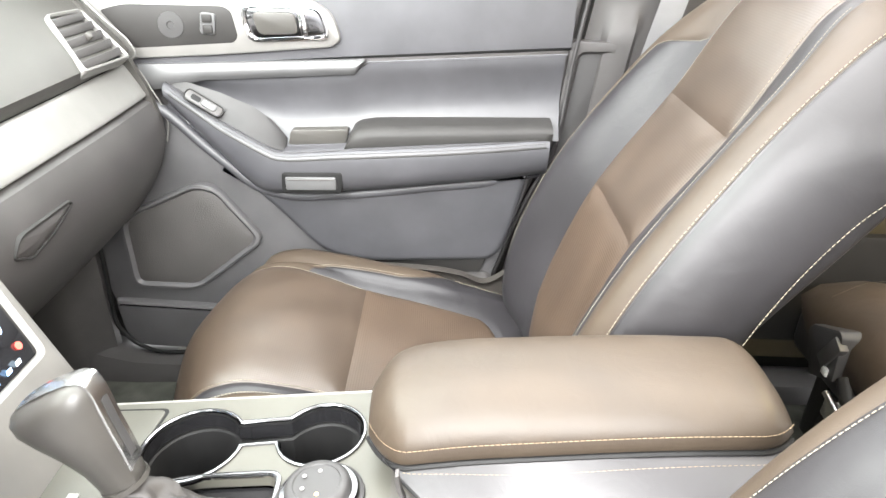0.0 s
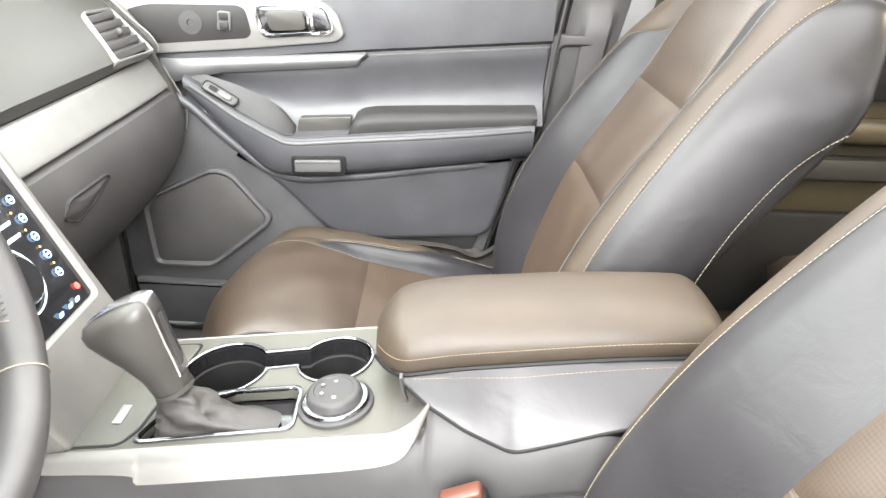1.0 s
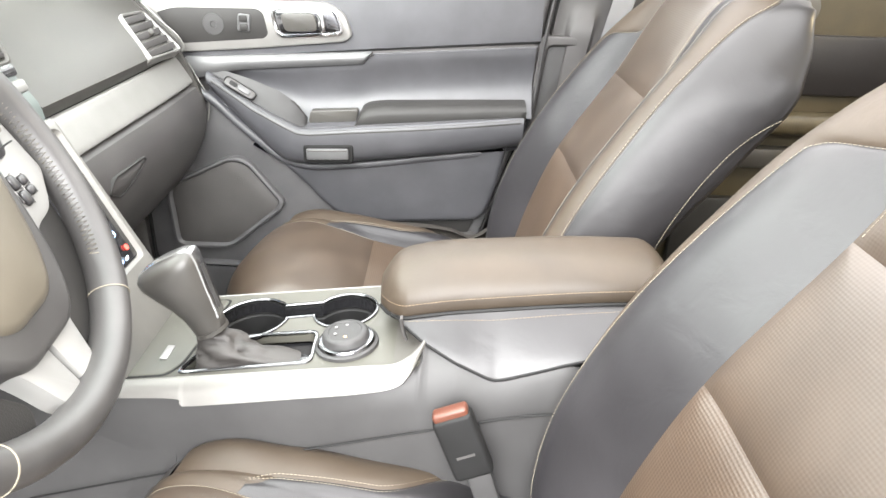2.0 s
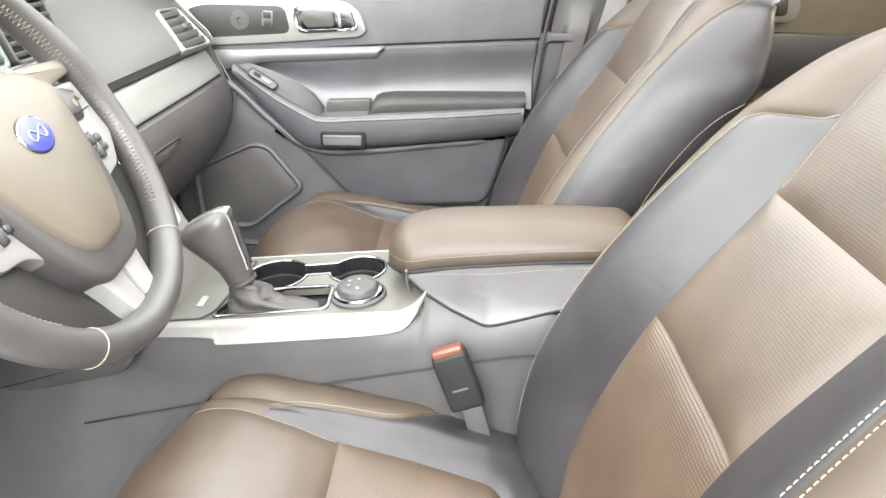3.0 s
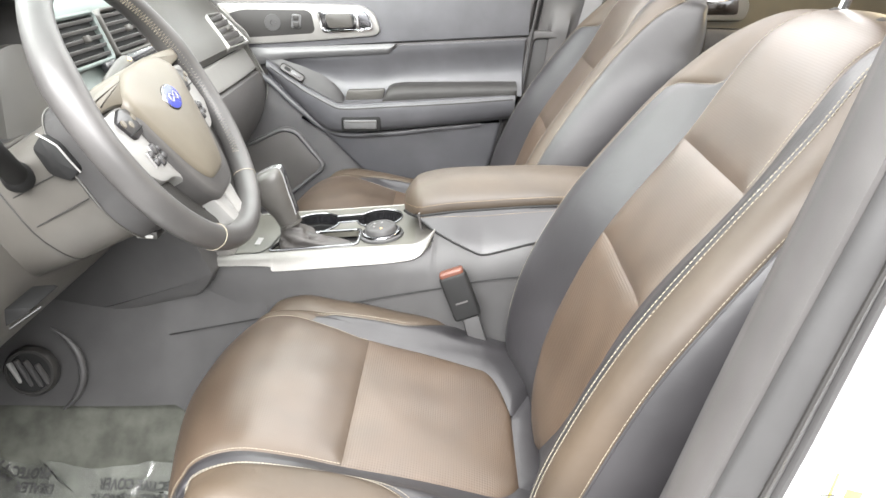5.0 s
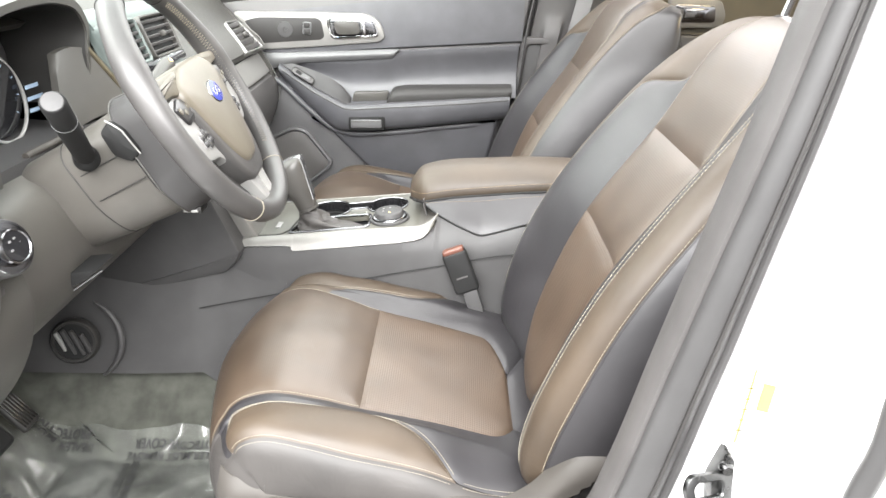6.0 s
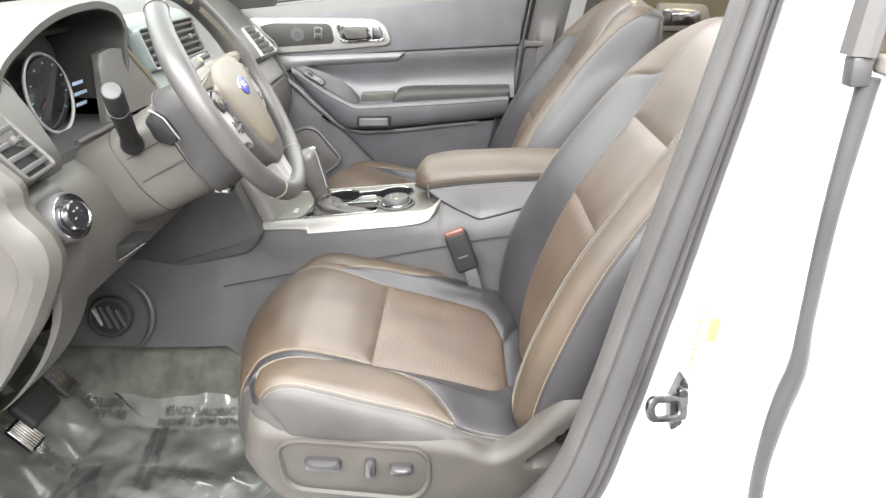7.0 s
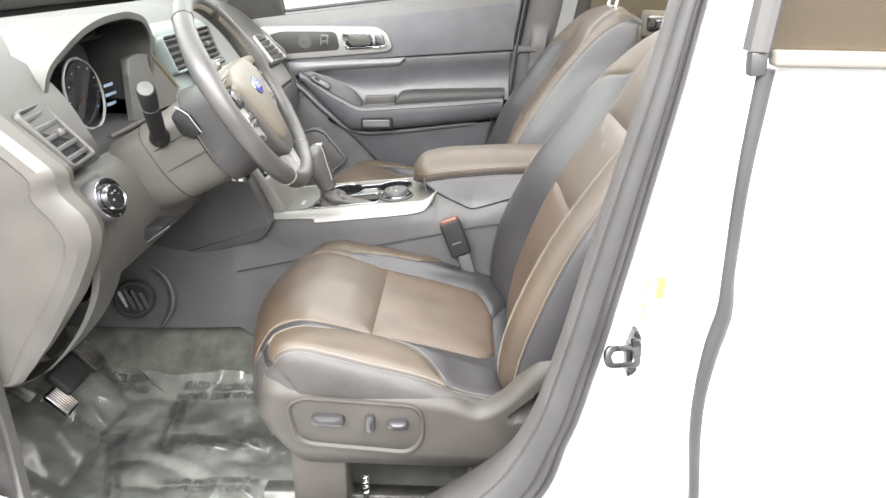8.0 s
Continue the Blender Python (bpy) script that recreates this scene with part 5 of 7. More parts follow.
def vent(name, o, ea, eb, w, h, skew, n, parent, slat_mat=GREY, rim_mat=SILVER, chord=0.0065, lift=0.016, k=0.0065, corners=None):
    """An air vent: rim, dark well, slats and a thumb tab; ea across, eb up the face."""
    o, ea, eb = Vector(o), Vector(ea).normalized(), Vector(eb).normalized()
    en = ea.cross(eb)
    if en.x < 0:
        en = -en
    o = o + en * lift
    f3 = (o, ea, eb, en)
    c = [(-w / 2, -h / 2), (w / 2, -h / 2), (w / 2, h / 2), (-w / 2, h / 2)]
    c = corners or [(a + skew * b, b) for a, b in c]
    mid = np.mean(np.array(c), axis=0)
    ci = [tuple(mid + (np.array(q) - mid) * (1 - 2 * k / np.array([w, h]))) for q in c]
    rim = part(name, plate(rounded(c, 0.012), f3, 0.02, 0.003, hole=rounded(ci, 0.006)), rim_mat, parent, "satin vent surround")
    fb = (o - en * 0.012, ea, eb, en)
    part("vent_well", plate(rounded(ci, 0.006), fb, 0.004, 0.001), WELL, rim, "dark vent well")
    for i in range(n):
        b = -h / 2 + k + (i + 0.5) * (h - 2 * k) / n
        m = Matrix((ea, eb * 0.86 + en * 0.5, en * 0.86 - eb * 0.5)).transposed()
        v = (b + h / 2) / h
        lo_x, hi_x = c[0][0] + (c[3][0] - c[0][0]) * v + k, c[1][0] + (c[2][0] - c[1][0]) * v - k
        part("slat", box(o + ea * ((lo_x + hi_x) / 2) + eb * (mid[1] + b) - en * 0.004, (hi_x - lo_x, chord, 0.0026), 0.001, m), slat_mat, rim)
    m = Matrix((ea, eb, en)).transposed()
    part("vent_tab", box(o + en * 0.001 + ea * 0.004, (0.010, 0.012, 0.012), 0.003, m), TAUPE, rim, "thumb tab")
    return rim


up = (-0.637, 0, 0.771)
vent("passenger_vent", (-0.5672, 0.6122, 0.7196), (0, 1, 0), (-0.694, 0, 0.72), 0.11, 0.104, 0, 5, dash, GREY, BEZEL, 0.0125, 0.002, 0.0055, [(-0.086, -0.048), (0.060, -0.055), (0.062, 0.049), (-0.036, 0.054)])
vent("driver_vent", (-0.570, -0.606, 0.722), (-0.12, 1, 0), up, 0.084, 0.110, -0.10, 5, dash, STRIPG, TAUPE, 0.0075)
# centre part with paired vents
CEN = [(-0.69, 0.832), (-0.64, 0.842), (-0.612, 0.835), (-0.585, 0.78), (-0.565, 0.72), (-0.545, 0.69), (-0.54, 0.66)]
part("centre_fascia", section_loft(CEN, np.linspace(-0.128, 0.165, 16)), TEAL, dash, "grey teal centre fascia")
cup_ = (-0.34, 0, 0.94)
vent("centre_vent", (-0.588, 0.086, 0.782), (0, 1, 0), cup_, 0.135, 0.085, 0.0, 5, dash, GREY, TAUPE)
vent("centre_vent", (-0.588, -0.062, 0.782), (0, 1, 0), cup_, 0.135, 0.085, 0.0, 5, dash, GREY, TEAL)
part("centre_display", box((-0.556, 0.045, 0.741), (0.014, 0.19, 0.017), 0.004, Matrix.Rotation(radians(-20), 3, "Y")), GLOSS, dash, "narrow dark display slot")
part("display_rim", box((-0.546, 0.045, 0.721), (0.016, 0.19, 0.018), 0.005, Matrix.Rotation(radians(-25), 3, "Y")), BEZEL, dash, "bright satin lip")
# centre stack: frame, glossy touch panel, lit symbols
A, B = Vector((-0.3615, 0, 0.431)), Vector((-0.5045, 0, 0.686))
eb = (B - A).normalized()
en = Vector((eb.z, 0, -eb.x))
L = (B - A).length
sf = (A, Vector((0, 1, 0)), eb, en)
outl = rounded([(-0.098, -0.01), (0.098, -0.01), (0.124, L), (-0.124, L)], 0.012)
hole = rounded([(-0.086, 0.084), (0.086, 0.084), (0.108, L - 0.02), (-0.108, L - 0.02)], 0.006)
stack = part("stack_frame", plate(outl, sf, 0.05, 0.006, hole=hole), SILVER, dash, "satin silver centre stack frame")
part("touch_panel", plate(hole, (A - en * 0.004, Vector((0, 1, 0)), eb, en), 0.01, 0.001), GLOSS, stack, "gloss black touch panel")
for s in (-1, 1):
    P = [[A + eb * b + Vector((0, s * (0.097 + 0.026 * b / L), 0)) - en * d for d in np.linspace(0.004, 0.16, 6)] for b in np.linspace(-0.01, L, 8)]
    part("stack_cheek", slab(P, (0, -s * 0.01, 0)), GREY, stack, "charcoal side cheek")


def icon(a, b, r, mat, ring=False):
    o = A + eb * b + Vector((0, a, 0)) - en * 0.003
    prof = [(r * 0.72, 0.0), (r * 0.74, 0.0006), (r, 0.0006), (r, 0.0)]
    if not ring:
        prof = [(0.0002, 0.0006), (r, 0.0006), (r, 0.0)]
        return lathe(prof, o, en, 20)
    bm = bmesh.new()
    return tube([o + (Vector((0, 1, 0)) * math.cos(t) + eb * math.sin(t)) * r + en * 0.0006 for t in np.linspace(0, 2 * math.pi, 28, endpoint=False)], min(r * 0.12, 0.0012), bm, 6, True)


for i, b in enumerate((0.128, 0.151, 0.174, 0.197, 0.220)):
    for a in (0.073, -0.073):
        part("lit_key", icon(a + (0.004 * i - 0.008) * (1 if a > 0 else -1), b, 0.0048, ICONB, True), ICONB, stack, "blue lit key ring")
        part("lit_key", box(A + eb * b + Vector((0, a + (0.004 * i - 0.008) * (1 if a > 0 else -1), 0)) - en * 0.002, (0.001, 0.005, 0.002), 0), ICON, stack, "white lit symbol")
        part("lit_dot", icon(a * 0.93, b + 0.011, 0.0013, ICONY), ICONY, stack)
part("lit_dial", icon(0.0, 0.150, 0.040, DIALW, True), DIALW, stack, "white lit dial ring")
part("volume_knob", lathe([(0.001, 0.014), (0.026, 0.014), (0.029, 0.01), (0.03, 0.0)], A + eb * 0.150 - en * 0.003, en, 32), GLOSS, stack, "gloss black knob")
part("lit_mark", icon(0.072, 0.103, 0.0042, ICONR), ICONR, stack, "red lit symbol")
for a, m in ((0.057, ICON), (0.042, ICONB), (0.022, ICONB), (-0.04, ICONB), (-0.06, ICON)):
    part("lit_symbol", box(A + eb * 0.092 + Vector((0, a, 0)) - en * 0.002, (0.001, 0.007, 0.005), 0), m, stack)
for i in range(3):
    part("lit_bar", box(A + eb * (0.185 + 0.016 * i) + Vector((0, 0.045, 0)) - en * 0.002, (0.001, 0.022, 0.004), 0), ICON, stack, "white lit bar")

# knee panel and driver's lower dashboard
part("knee_panel", section_loft([(-0.60, 0.66), (-0.55, 0.64), (-0.525, 0.60), (-0.515, 0.55), (-0.527, 0.495), (-0.556, 0.452), (-0.60, 0.428), (-0.65, 0.408), (-0.75, 0.365)], np.linspace(-0.60, -0.13, 24)), KNEE, dash, "dark taupe knee panel")
# black plate over the knee panel imitates a dark, shaded opening
part("panel_gap_shade", plate([(-0.522, 0.5), (-0.519, 0.524), (-0.489, 0.528), (-0.484, 0.526), (-0.495, 0.516)], ((0, -0.47, 0), (1, 0, 0), (0, 0, 1), (0, -1, 0)), 0.06, 0.0005), WELL, dash, "black plate standing in for a shaded gap under the knee panel")
part("gap_clip", tube([(-0.519, -0.47, 0.496), (-0.471, -0.47, 0.53)], 0.0010, sides=6), STRIPG, dash, "small bright clip")
part("lower_pad", section_loft(GLOVE, np.linspace(-0.655, -0.585, 8), bow), TAUPE, dash, "taupe lower end of the dashboard")
part("side_bezel", section_loft([(-0.553, 0.67), (-0.53, 0.665), (-0.515, 0.64), (-0.505, 0.60), (-0.52, 0.575)], np.linspace(-0.655, -0.575, 8)), TAUPE, dash, "taupe switch panel")
do_, dax = Vector((-0.488, -0.626, 0.636)), Vector((0.93, -0.15, 0.3))
hd = part("light_dial", lathe([(0.001, 0.004), (0.028, 0.003), (0.0295, 0.006), (0.0325, 0.005), (0.0345, 0.0), (0.0345, -0.02)], do_, dax, 36), SIDE, dash, "charcoal headlamp dial with a raised rim")
part("dial_knob", lathe([(0.001, 0.0155), (0.0175, 0.0155), (0.019, 0.017), (0.021, 0.0165), (0.0235, 0.003)], do_, dax, 32), DCHROME, hd, "dark chrome knob")
part("knob_face", lathe([(0.001, 0.0160), (0.0172, 0.0160), (0.0176, 0.0150)], do_, dax, 32), GLOSS, hd, "gloss black knob face")
part("dial_ring", lathe([(0.0285, 0.0050), (0.0290, 0.0064), (0.0312, 0.0064), (0.0318, 0.0048)], do_, dax, 36), DCHROME, hd, "bright ring")
dup = Vector((-0.3, 0, 0.95))
for u_, v_ in ((-0.007, 0.008), (0.002, 0.009), (0.008, 0.002), (-0.010, -0.002)):
    part("dial_symbol", box(do_ + dax.normalized() * 0.0164 + Vector((0, u_, 0)) + dup * v_, (0.0012, 0.0035, 0.0022), 0), SATIN, hd, "pale symbol")
for z in (0.575, 0.556):
    part("dash_button", box((-0.512, -0.635, z), (0.012, 0.03, 0.014), 0.003), GREY, dash, "charcoal push button")
# instrument cluster and its cowl
cy = -0.352
HOOD = spline([(-0.562, 0.69), (-0.553, 0.75), (-0.530, 0.799), (-0.460, 0.836), (-0.383, 0.860), (-0.288, 0.871), (-0.217, 0.868), (-0.166, 0.850), (-0.150, 0.822), (-0.159, 0.79), (-0.165, 0.74), (-0.17, 0.70)], 60)
mid_ = np.array([-0.35, 0.74])
P, back = [], []
for v in np.linspace(0, 1, 12):
    sh = (HOOD - mid_) * (1 - 0.10 * v) + mid_
    P.append([(-0.600 - 0.17 * v, y, z) for y, z in sh])
    back.append([(0, (y - mid_[0]) * 0.05, (z - mid_[1]) * 0.09) for y, z in sh])
Pin, back = np.array(P), np.array(back)
cowl = part("instrument_cowl", slab(Pin, back), TAUPE, dash, "taupe hood over the instruments")
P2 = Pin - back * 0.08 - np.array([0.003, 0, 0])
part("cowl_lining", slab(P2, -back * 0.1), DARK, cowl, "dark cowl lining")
a_, b_, c_, d_ = [np.array(q) for q in ((-0.606, -0.158, 0.792), (-0.556, -0.118, 0.690), (-0.640, -0.192, 0.785), (-0.622, -0.238, 0.660))]
cheek = [[(a_ * (1 - v) + b_ * v) * (1 - u) + (c_ * (1 - v) + d_ * v) * u + np.array([0, 0, 0.006 * math.sin(u * 3.14)]) for v in np.linspace(0, 1, 8)] for u in np.linspace(0, 1, 8)]
part("cowl_cheek", slab(cheek, (-0.012, 0.0, 0)), TAUPE, cowl, "taupe inner cheek of the hood")
part("cheek_edge", tube([a_ * (1 - v) + b_ * v + np.array([0.0, 0.004, 0.004]) for v in np.linspace(0, 1, 8)], 0.0045, sides=8), OLIVE, cowl, "brown edge of the cheek")
shelf = [[(-0.585 - 0.2 * u, -0.545 + 0.375 * v, 0.672 - 0.004 * math.sin(u * 3.1)) for v in np.linspace(0, 1, 10)] for u in np.linspace(0, 1, 6)]
part("cowl_shelf", slab(shelf, (0, 0, -0.02)), SIDE, cowl, "dark shelf under the instruments")
part("shelf_lip", tube(spline([(-0.590, -0.40, 0.674), (-0.588, -0.37, 0.6755), (-0.584, -0.32, 0.6775), (-0.580, -0.262, 0.681)], 16), 0.0055, sides=10), VALANCE, cowl, "taupe lip of the shelf")
face = rounded([(cy - 0.155, 0.655), (cy + 0.155, 0.655), (cy + 0.15, 0.80), (cy + 0.08, 0.845), (cy - 0.08, 0.845), (cy - 0.15, 0.80)], 0.03)
cf = part("instrument_panel", plate(face, ((-0.83, 0, 0), (0, 1, 0), (0.15, 0, 1), (1, 0, -0.15)), 0.02, 0.003), SWITCH, dash, "dark instrument panel")
for yo, r in ((-0.10, 0.058), (0.045, 0.064)):
    o = Vector((-0.58, cy + yo + 0.008, 0.733))
    g = part("gauge_ring", tube([o + Vector((-0.01 * math.sin(t), r * math.cos(t), r * 1.05 * math.sin(t))) + Vector((-0.10, 0, 0)) for t in np.linspace(0, 2 * math.pi, 40, endpoint=False)], 0.003, closed=True), SPOKE, cf, "satin gauge ring")
    part("gauge_face", lathe([(0.001, 0.002), (r * 0.97, 0.002), (r * 0.97, -0.05)], o + Vector((-0.104, 0, 0)), (1, 0, 0), 32), GLOSS, g)
    for k in range(9):
        t = radians(220 - k * 32)
        part("gauge_tick", box(o + Vector((-0.1005, r * 0.82 * math.cos(t), r * 0.82 * math.sin(t))), (0.001, 0.0012, 0.004), 0, Matrix.Rotation(-(t - math.pi / 2) * -1, 3, "X")), TICK, g, "dim lit tick")
    part("gauge_needle", box(o + Vector((-0.099, -r * 0.3, -r * 0.2)), (0.001, r * 0.4, 0.002), 0, Matrix.Rotation(radians(35), 3, "X")), RED, g, "red needle")
for k in range(3):
    part("lit_bar", box((-0.672, cy + 0.132 + 0.004 * (k % 2), 0.700 + 0.019 * k), (0.001, 0.036 + 0.008 * (k % 2), 0.006), 0), TICK, cf, "dim lit bar")
whole("windscreen", slab([[(-1.02 + 0.85 * v, y, 0.87 + 0.30 * v) for v in np.linspace(0, 1, 6)] for y in np.linspace(-0.68, 0.68, 8)], (0, 0, 0.005)), GLASS, "clear windscreen", "windscreen", "structure").visible_shadow = False
for s in (-1, 1):
    whole("pillar_front", tube(spline([(-1.02, s * 0.72, 0.86), (-0.6, s * 0.69, 1.02), (-0.2, s * 0.64, 1.16)], 20), 0.035), GREY, "grey windscreen pillar", "pillar", "structure")

# ---- steering wheel and column ----
C = Vector((-0.3373, -0.3532, 0.7543))
wn_ = Vector((0.8652, 0.0993, 0.4915)).normalized()
wb = Vector((-0.4939, 0, 0.8695)).normalized()
wa = wb.cross(wn_)
wheel = thing("steering_wheel", C, "charcoal leather steering wheel with silver spokes and stitched rim", "steering wheel")
RR = 0.182


bm = bmesh.new()
rings = []
for t in np.linspace(0, 2 * math.pi, 96, endpoint=False):
    rad = (wa * math.cos(t) + wb * math.sin(t))
    fat = 0.0157 + 0.0025 * math.exp(-((math.sin(t) - 0.35) / 0.2) ** 2)
    rings.append([C + rad * (RR + fat * math.cos(p)) + wn_ * (fat * 1.12 * math.sin(p)) for p in np.linspace(0, 2 * math.pi, 18, endpoint=False)])
vs = [[bm.verts.new(v) for v in r] for r in rings]
for i in range(96):
    for j in range(18):
        bm.faces.new((vs[i][j], vs[i][(j + 1) % 18], vs[(i + 1) % 96][(j + 1) % 18], vs[(i + 1) % 96][j]))
rim = part("rim", bm, RIMG, wheel, "worn charcoal leather wheel rim", 60)
# the wheel is turned a little to one side
TW = radians(4)
ra, rb = wa * math.cos(TW) + wb * math.sin(TW), wb * math.cos(TW) - wa * math.sin(TW)


def on_hub(a, b, d=0.0):
    return C + ra * (a * 1.06 + 0.008) + rb * (b - 0.014) + wn_ * d


for t0, t1 in ((-0.75, 0.95), (math.pi - 0.95, math.pi + 0.75), (1.1, math.pi - 1.1)):
    n_ = int((t1 - t0) / 0.0135)
    zig = []
    for i, t in enumerate(np.linspace(t0, t1, n_)):
        rad = ra * math.cos(t) + rb * math.sin(t)
        p = math.pi - 0.35 + (0.24 if i % 2 else -0.24)
        fat = 0.0157 + 0.0025 * math.exp(-((math.sin(t) - 0.35) / 0.2) ** 2) + 0.0004
        zig.append(C + rad * (RR + fat * math.cos(p)) + wn_ * (fat * 1.12 * math.sin(p)))
    part("lacing", tube(zig, 0.0006, sides=4), THREAD, rim, "cream zigzag lacing")
for t in (-0.95, math.pi + 0.95, 1.03, math.pi - 1.03):
    rad = ra * math.cos(t) + rb * math.sin(t)
    part("rim_seam", tube([C + rad * (RR + 0.0160 * math.cos(p)) + wn_ * (0.0179 * math.sin(p)) for p in np.linspace(0, 2 * math.pi, 24, endpoint=False)], 0.0006, sides=4, closed=True), THREAD if t < 0 or t > 3.5 else DARK, rim)
hubf = (on_hub(0, 0, 0.013), ra, rb, wn_)
part("airbag_cover", plate(rounded([(-0.104, 0.044), (-0.082, -0.016), (-0.062, -0.060), (-0.034, -0.093), (0.034, -0.093), (0.062, -0.060), (0.082, -0.016), (0.104, 0.044), (0.060, 0.072), (-0.060, 0.072)], [0.02, 0.05, 0.03, 0.022, 0.022, 0.03, 0.05, 0.02, 0.05, 0.05], 8), hubf, 0.05, 0.009, dome=0.006), HUB, wheel, "warm taupe airbag cover", 60)
part("airbag_surround", plate(rounded([(-0.104, 0.030), (-0.090, -0.030), (-0.072, -0.080), (-0.042, -0.118), (0.042, -0.118), (0.072, -0.080), (0.090, -0.030), (0.104, 0.030)], [0.02, 0.05, 0.03, 0.03, 0.03, 0.03, 0.05, 0.02], 8), (on_hub(0, 0, 0.0085), ra, rb, wn_), 0.04, 0.008), RIMG, wheel, "darker surround of the airbag cover", 60)
em = part("emblem_rim", plate([(0.0255 * math.cos(t), 0.0175 * math.sin(t)) for t in np.linspace(0, 2 * math.pi, 32, endpoint=False)], (on_hub(0, 0.017, 0.0197), ra, rb, wn_), 0.006, 0.002), DCHROME, wheel, "chrome oval emblem rim")
part("emblem", plate([(0.0235 * math.cos(t), 0.0155 * math.sin(t)) for t in np.linspace(0, 2 * math.pi, 32, endpoint=False)], (on_hub(0, 0.017, 0.0204), ra, rb, wn_), 0.004, 0.001), BLUE, em, "plain blue oval emblem")
part("emblem_mark", tube([on_hub(0.012 * math.cos(t), 0.017 + 0.005 * math.sin(t * 2), 0.0209) for t in np.linspace(0, 2 * math.pi, 40, endpoint=False)], 0.0008, sides=5, closed=True), SATIN, em, "plain bright flourish")
for s in (-1, 1):
    sp = rounded([(s * 0.060, 0.047), (s * 0.155, 0.042), (s * 0.157, -0.020), (s * 0.126, -0.050), (s * 0.090, -0.054), (s * 0.062, -0.080), (s * 0.042, -0.115), (s * 0.032, -0.150), (s * 0.026, -0.160), (s * 0.002, -0.160), (s * 0.002, -0.09), (s * 0.035, -0.05)], [0.01, 0.006, 0.006, 0.012, 0.014, 0.03, 0.03, 0.01, 0.006, 0.004, 0.004, 0.02], 5)
    arm_ = part("side_spoke", plate(sp, (on_hub(0, 0, 0.0), ra, rb, wn_), 0.018, 0.005), SPOKE, wheel, "satin grey spoke")
    wing = rounded([(s * 0.050, 0.071), (s * 0.100, 0.069), (s * 0.156, 0.064), (s * 0.155, 0.047), (s * 0.110, 0.045), (s * 0.065, 0.030)], [0.01, 0.03, 0.004, 0.004, 0.02, 0.01])
    part("spoke_cover", plate(wing, (on_hub(0, 0, 0.006), ra, rb, wn_), 0.03, 0.006), HUB, wheel, "warm taupe cover over the spoke")
    # dark plate fills the open gap, in place of the darkness seen through it
    low = rounded([(s * 0.158, -0.020), (s * 0.10, -0.040), (s * 0.040, -0.138), (s * 0.060, -0.155), (s * 0.135, -0.098)], 0.012)
    part("spoke_gap_shade", plate(low, (on_hub(0, 0, -0.012), ra, rb, wn_), 0.012, 0.003), DARK, wheel, "dark plate filling the open gap between spoke and rim")
    pod = part("switch_pod", plate(rounded([(s * 0.082, 0.033), (s * 0.112, 0.042), (s * 0.138, 0.032), (s * 0.122, 0.004), (s * 0.092, 0.006)], 0.007), (on_hub(0, 0, 0.0045), ra, rb, wn_), 0.008, 0.003, dome=0.002), SWITCH, arm_, "dark glossy switch block")
    for i, (a, b) in enumerate(((0.096, 0.026), (0.110, 0.021), (0.124, 0.026))):
        part("switch_mark", lathe([(0.0003, 0.0008), (0.0042, 0.0006), (0.0046, -0.001)], on_hub(s * a, b, 0.0062), wn_, 14), HUB, pod, "warm grey key face")
    part("pod_line", tube([on_hub(s * a, b, 0.0062) for a, b in ((0.086, 0.014), (0.103, 0.012), (0.128, 0.012))], 0.0008, sides=5), WELL, pod)
    for a, h in ((0.084, 0.020), (0.0965, 0.030), (0.109, 0.020)):
        for q in (0.25, -0.25):
            part("pad_key", box(on_hub(s * a, -0.022 + q * h, 0.002), (0.006, 0.0095, h * 0.46), 0.003, Matrix((wn_, ra, rb)).transposed(), segs=3), SWITCH, arm_, "dark thumb key")
        part("key_edge", box(on_hub(s * (a + 0.0062), -0.022, 0.0005), (0.004, 0.0016, h), 0.0006, Matrix((wn_, ra, rb)).transposed()), SATIN, arm_, "bright edge beside the thumb keys")

cc, cn, cb = Vector((-0.329, -0.355, 0.751)), Vector((math.cos(radians(29)), 0, math.sin(radians(29)))), Vector((-math.sin(radians(29)), 0, math.cos(radians(29))))


def on_column(a, b, d=0.0):
    return cc + Vector((0, a, 0)) + cb * b + cn * d


col = thing("steering_column", on_column(0, 0, -0.15), "charcoal plastic steering column shroud with stalks", "steering column")
rings = []
for d, w, hi, lo_ in ((-0.045, 0.062, 0.05, 0.085), (-0.06, 0.072, 0.055, 0.10), (-0.12, 0.076, 0.055, 0.115), (-0.2, 0.08, 0.05, 0.11), (-0.3, 0.085, 0.05, 0.10)):
    o2 = rounded([(-w, -lo_ * 0.5), (-w * 0.6, -lo_), (w * 0.6, -lo_), (w, -lo_ * 0.5), (w, hi * 0.6), (w * 0.7, hi), (-w * 0.7, hi), (-w, hi * 0.6)], 0.025, 4)
    rings.append([on_column(a, b, d) for a, b in o2])


def loop_at(ring, k):
    c0 = sum((Vector(q) for q in ring), Vector()) / len(ring)
    return [c0 + (Vector(q) - c0) * k for q in ring]


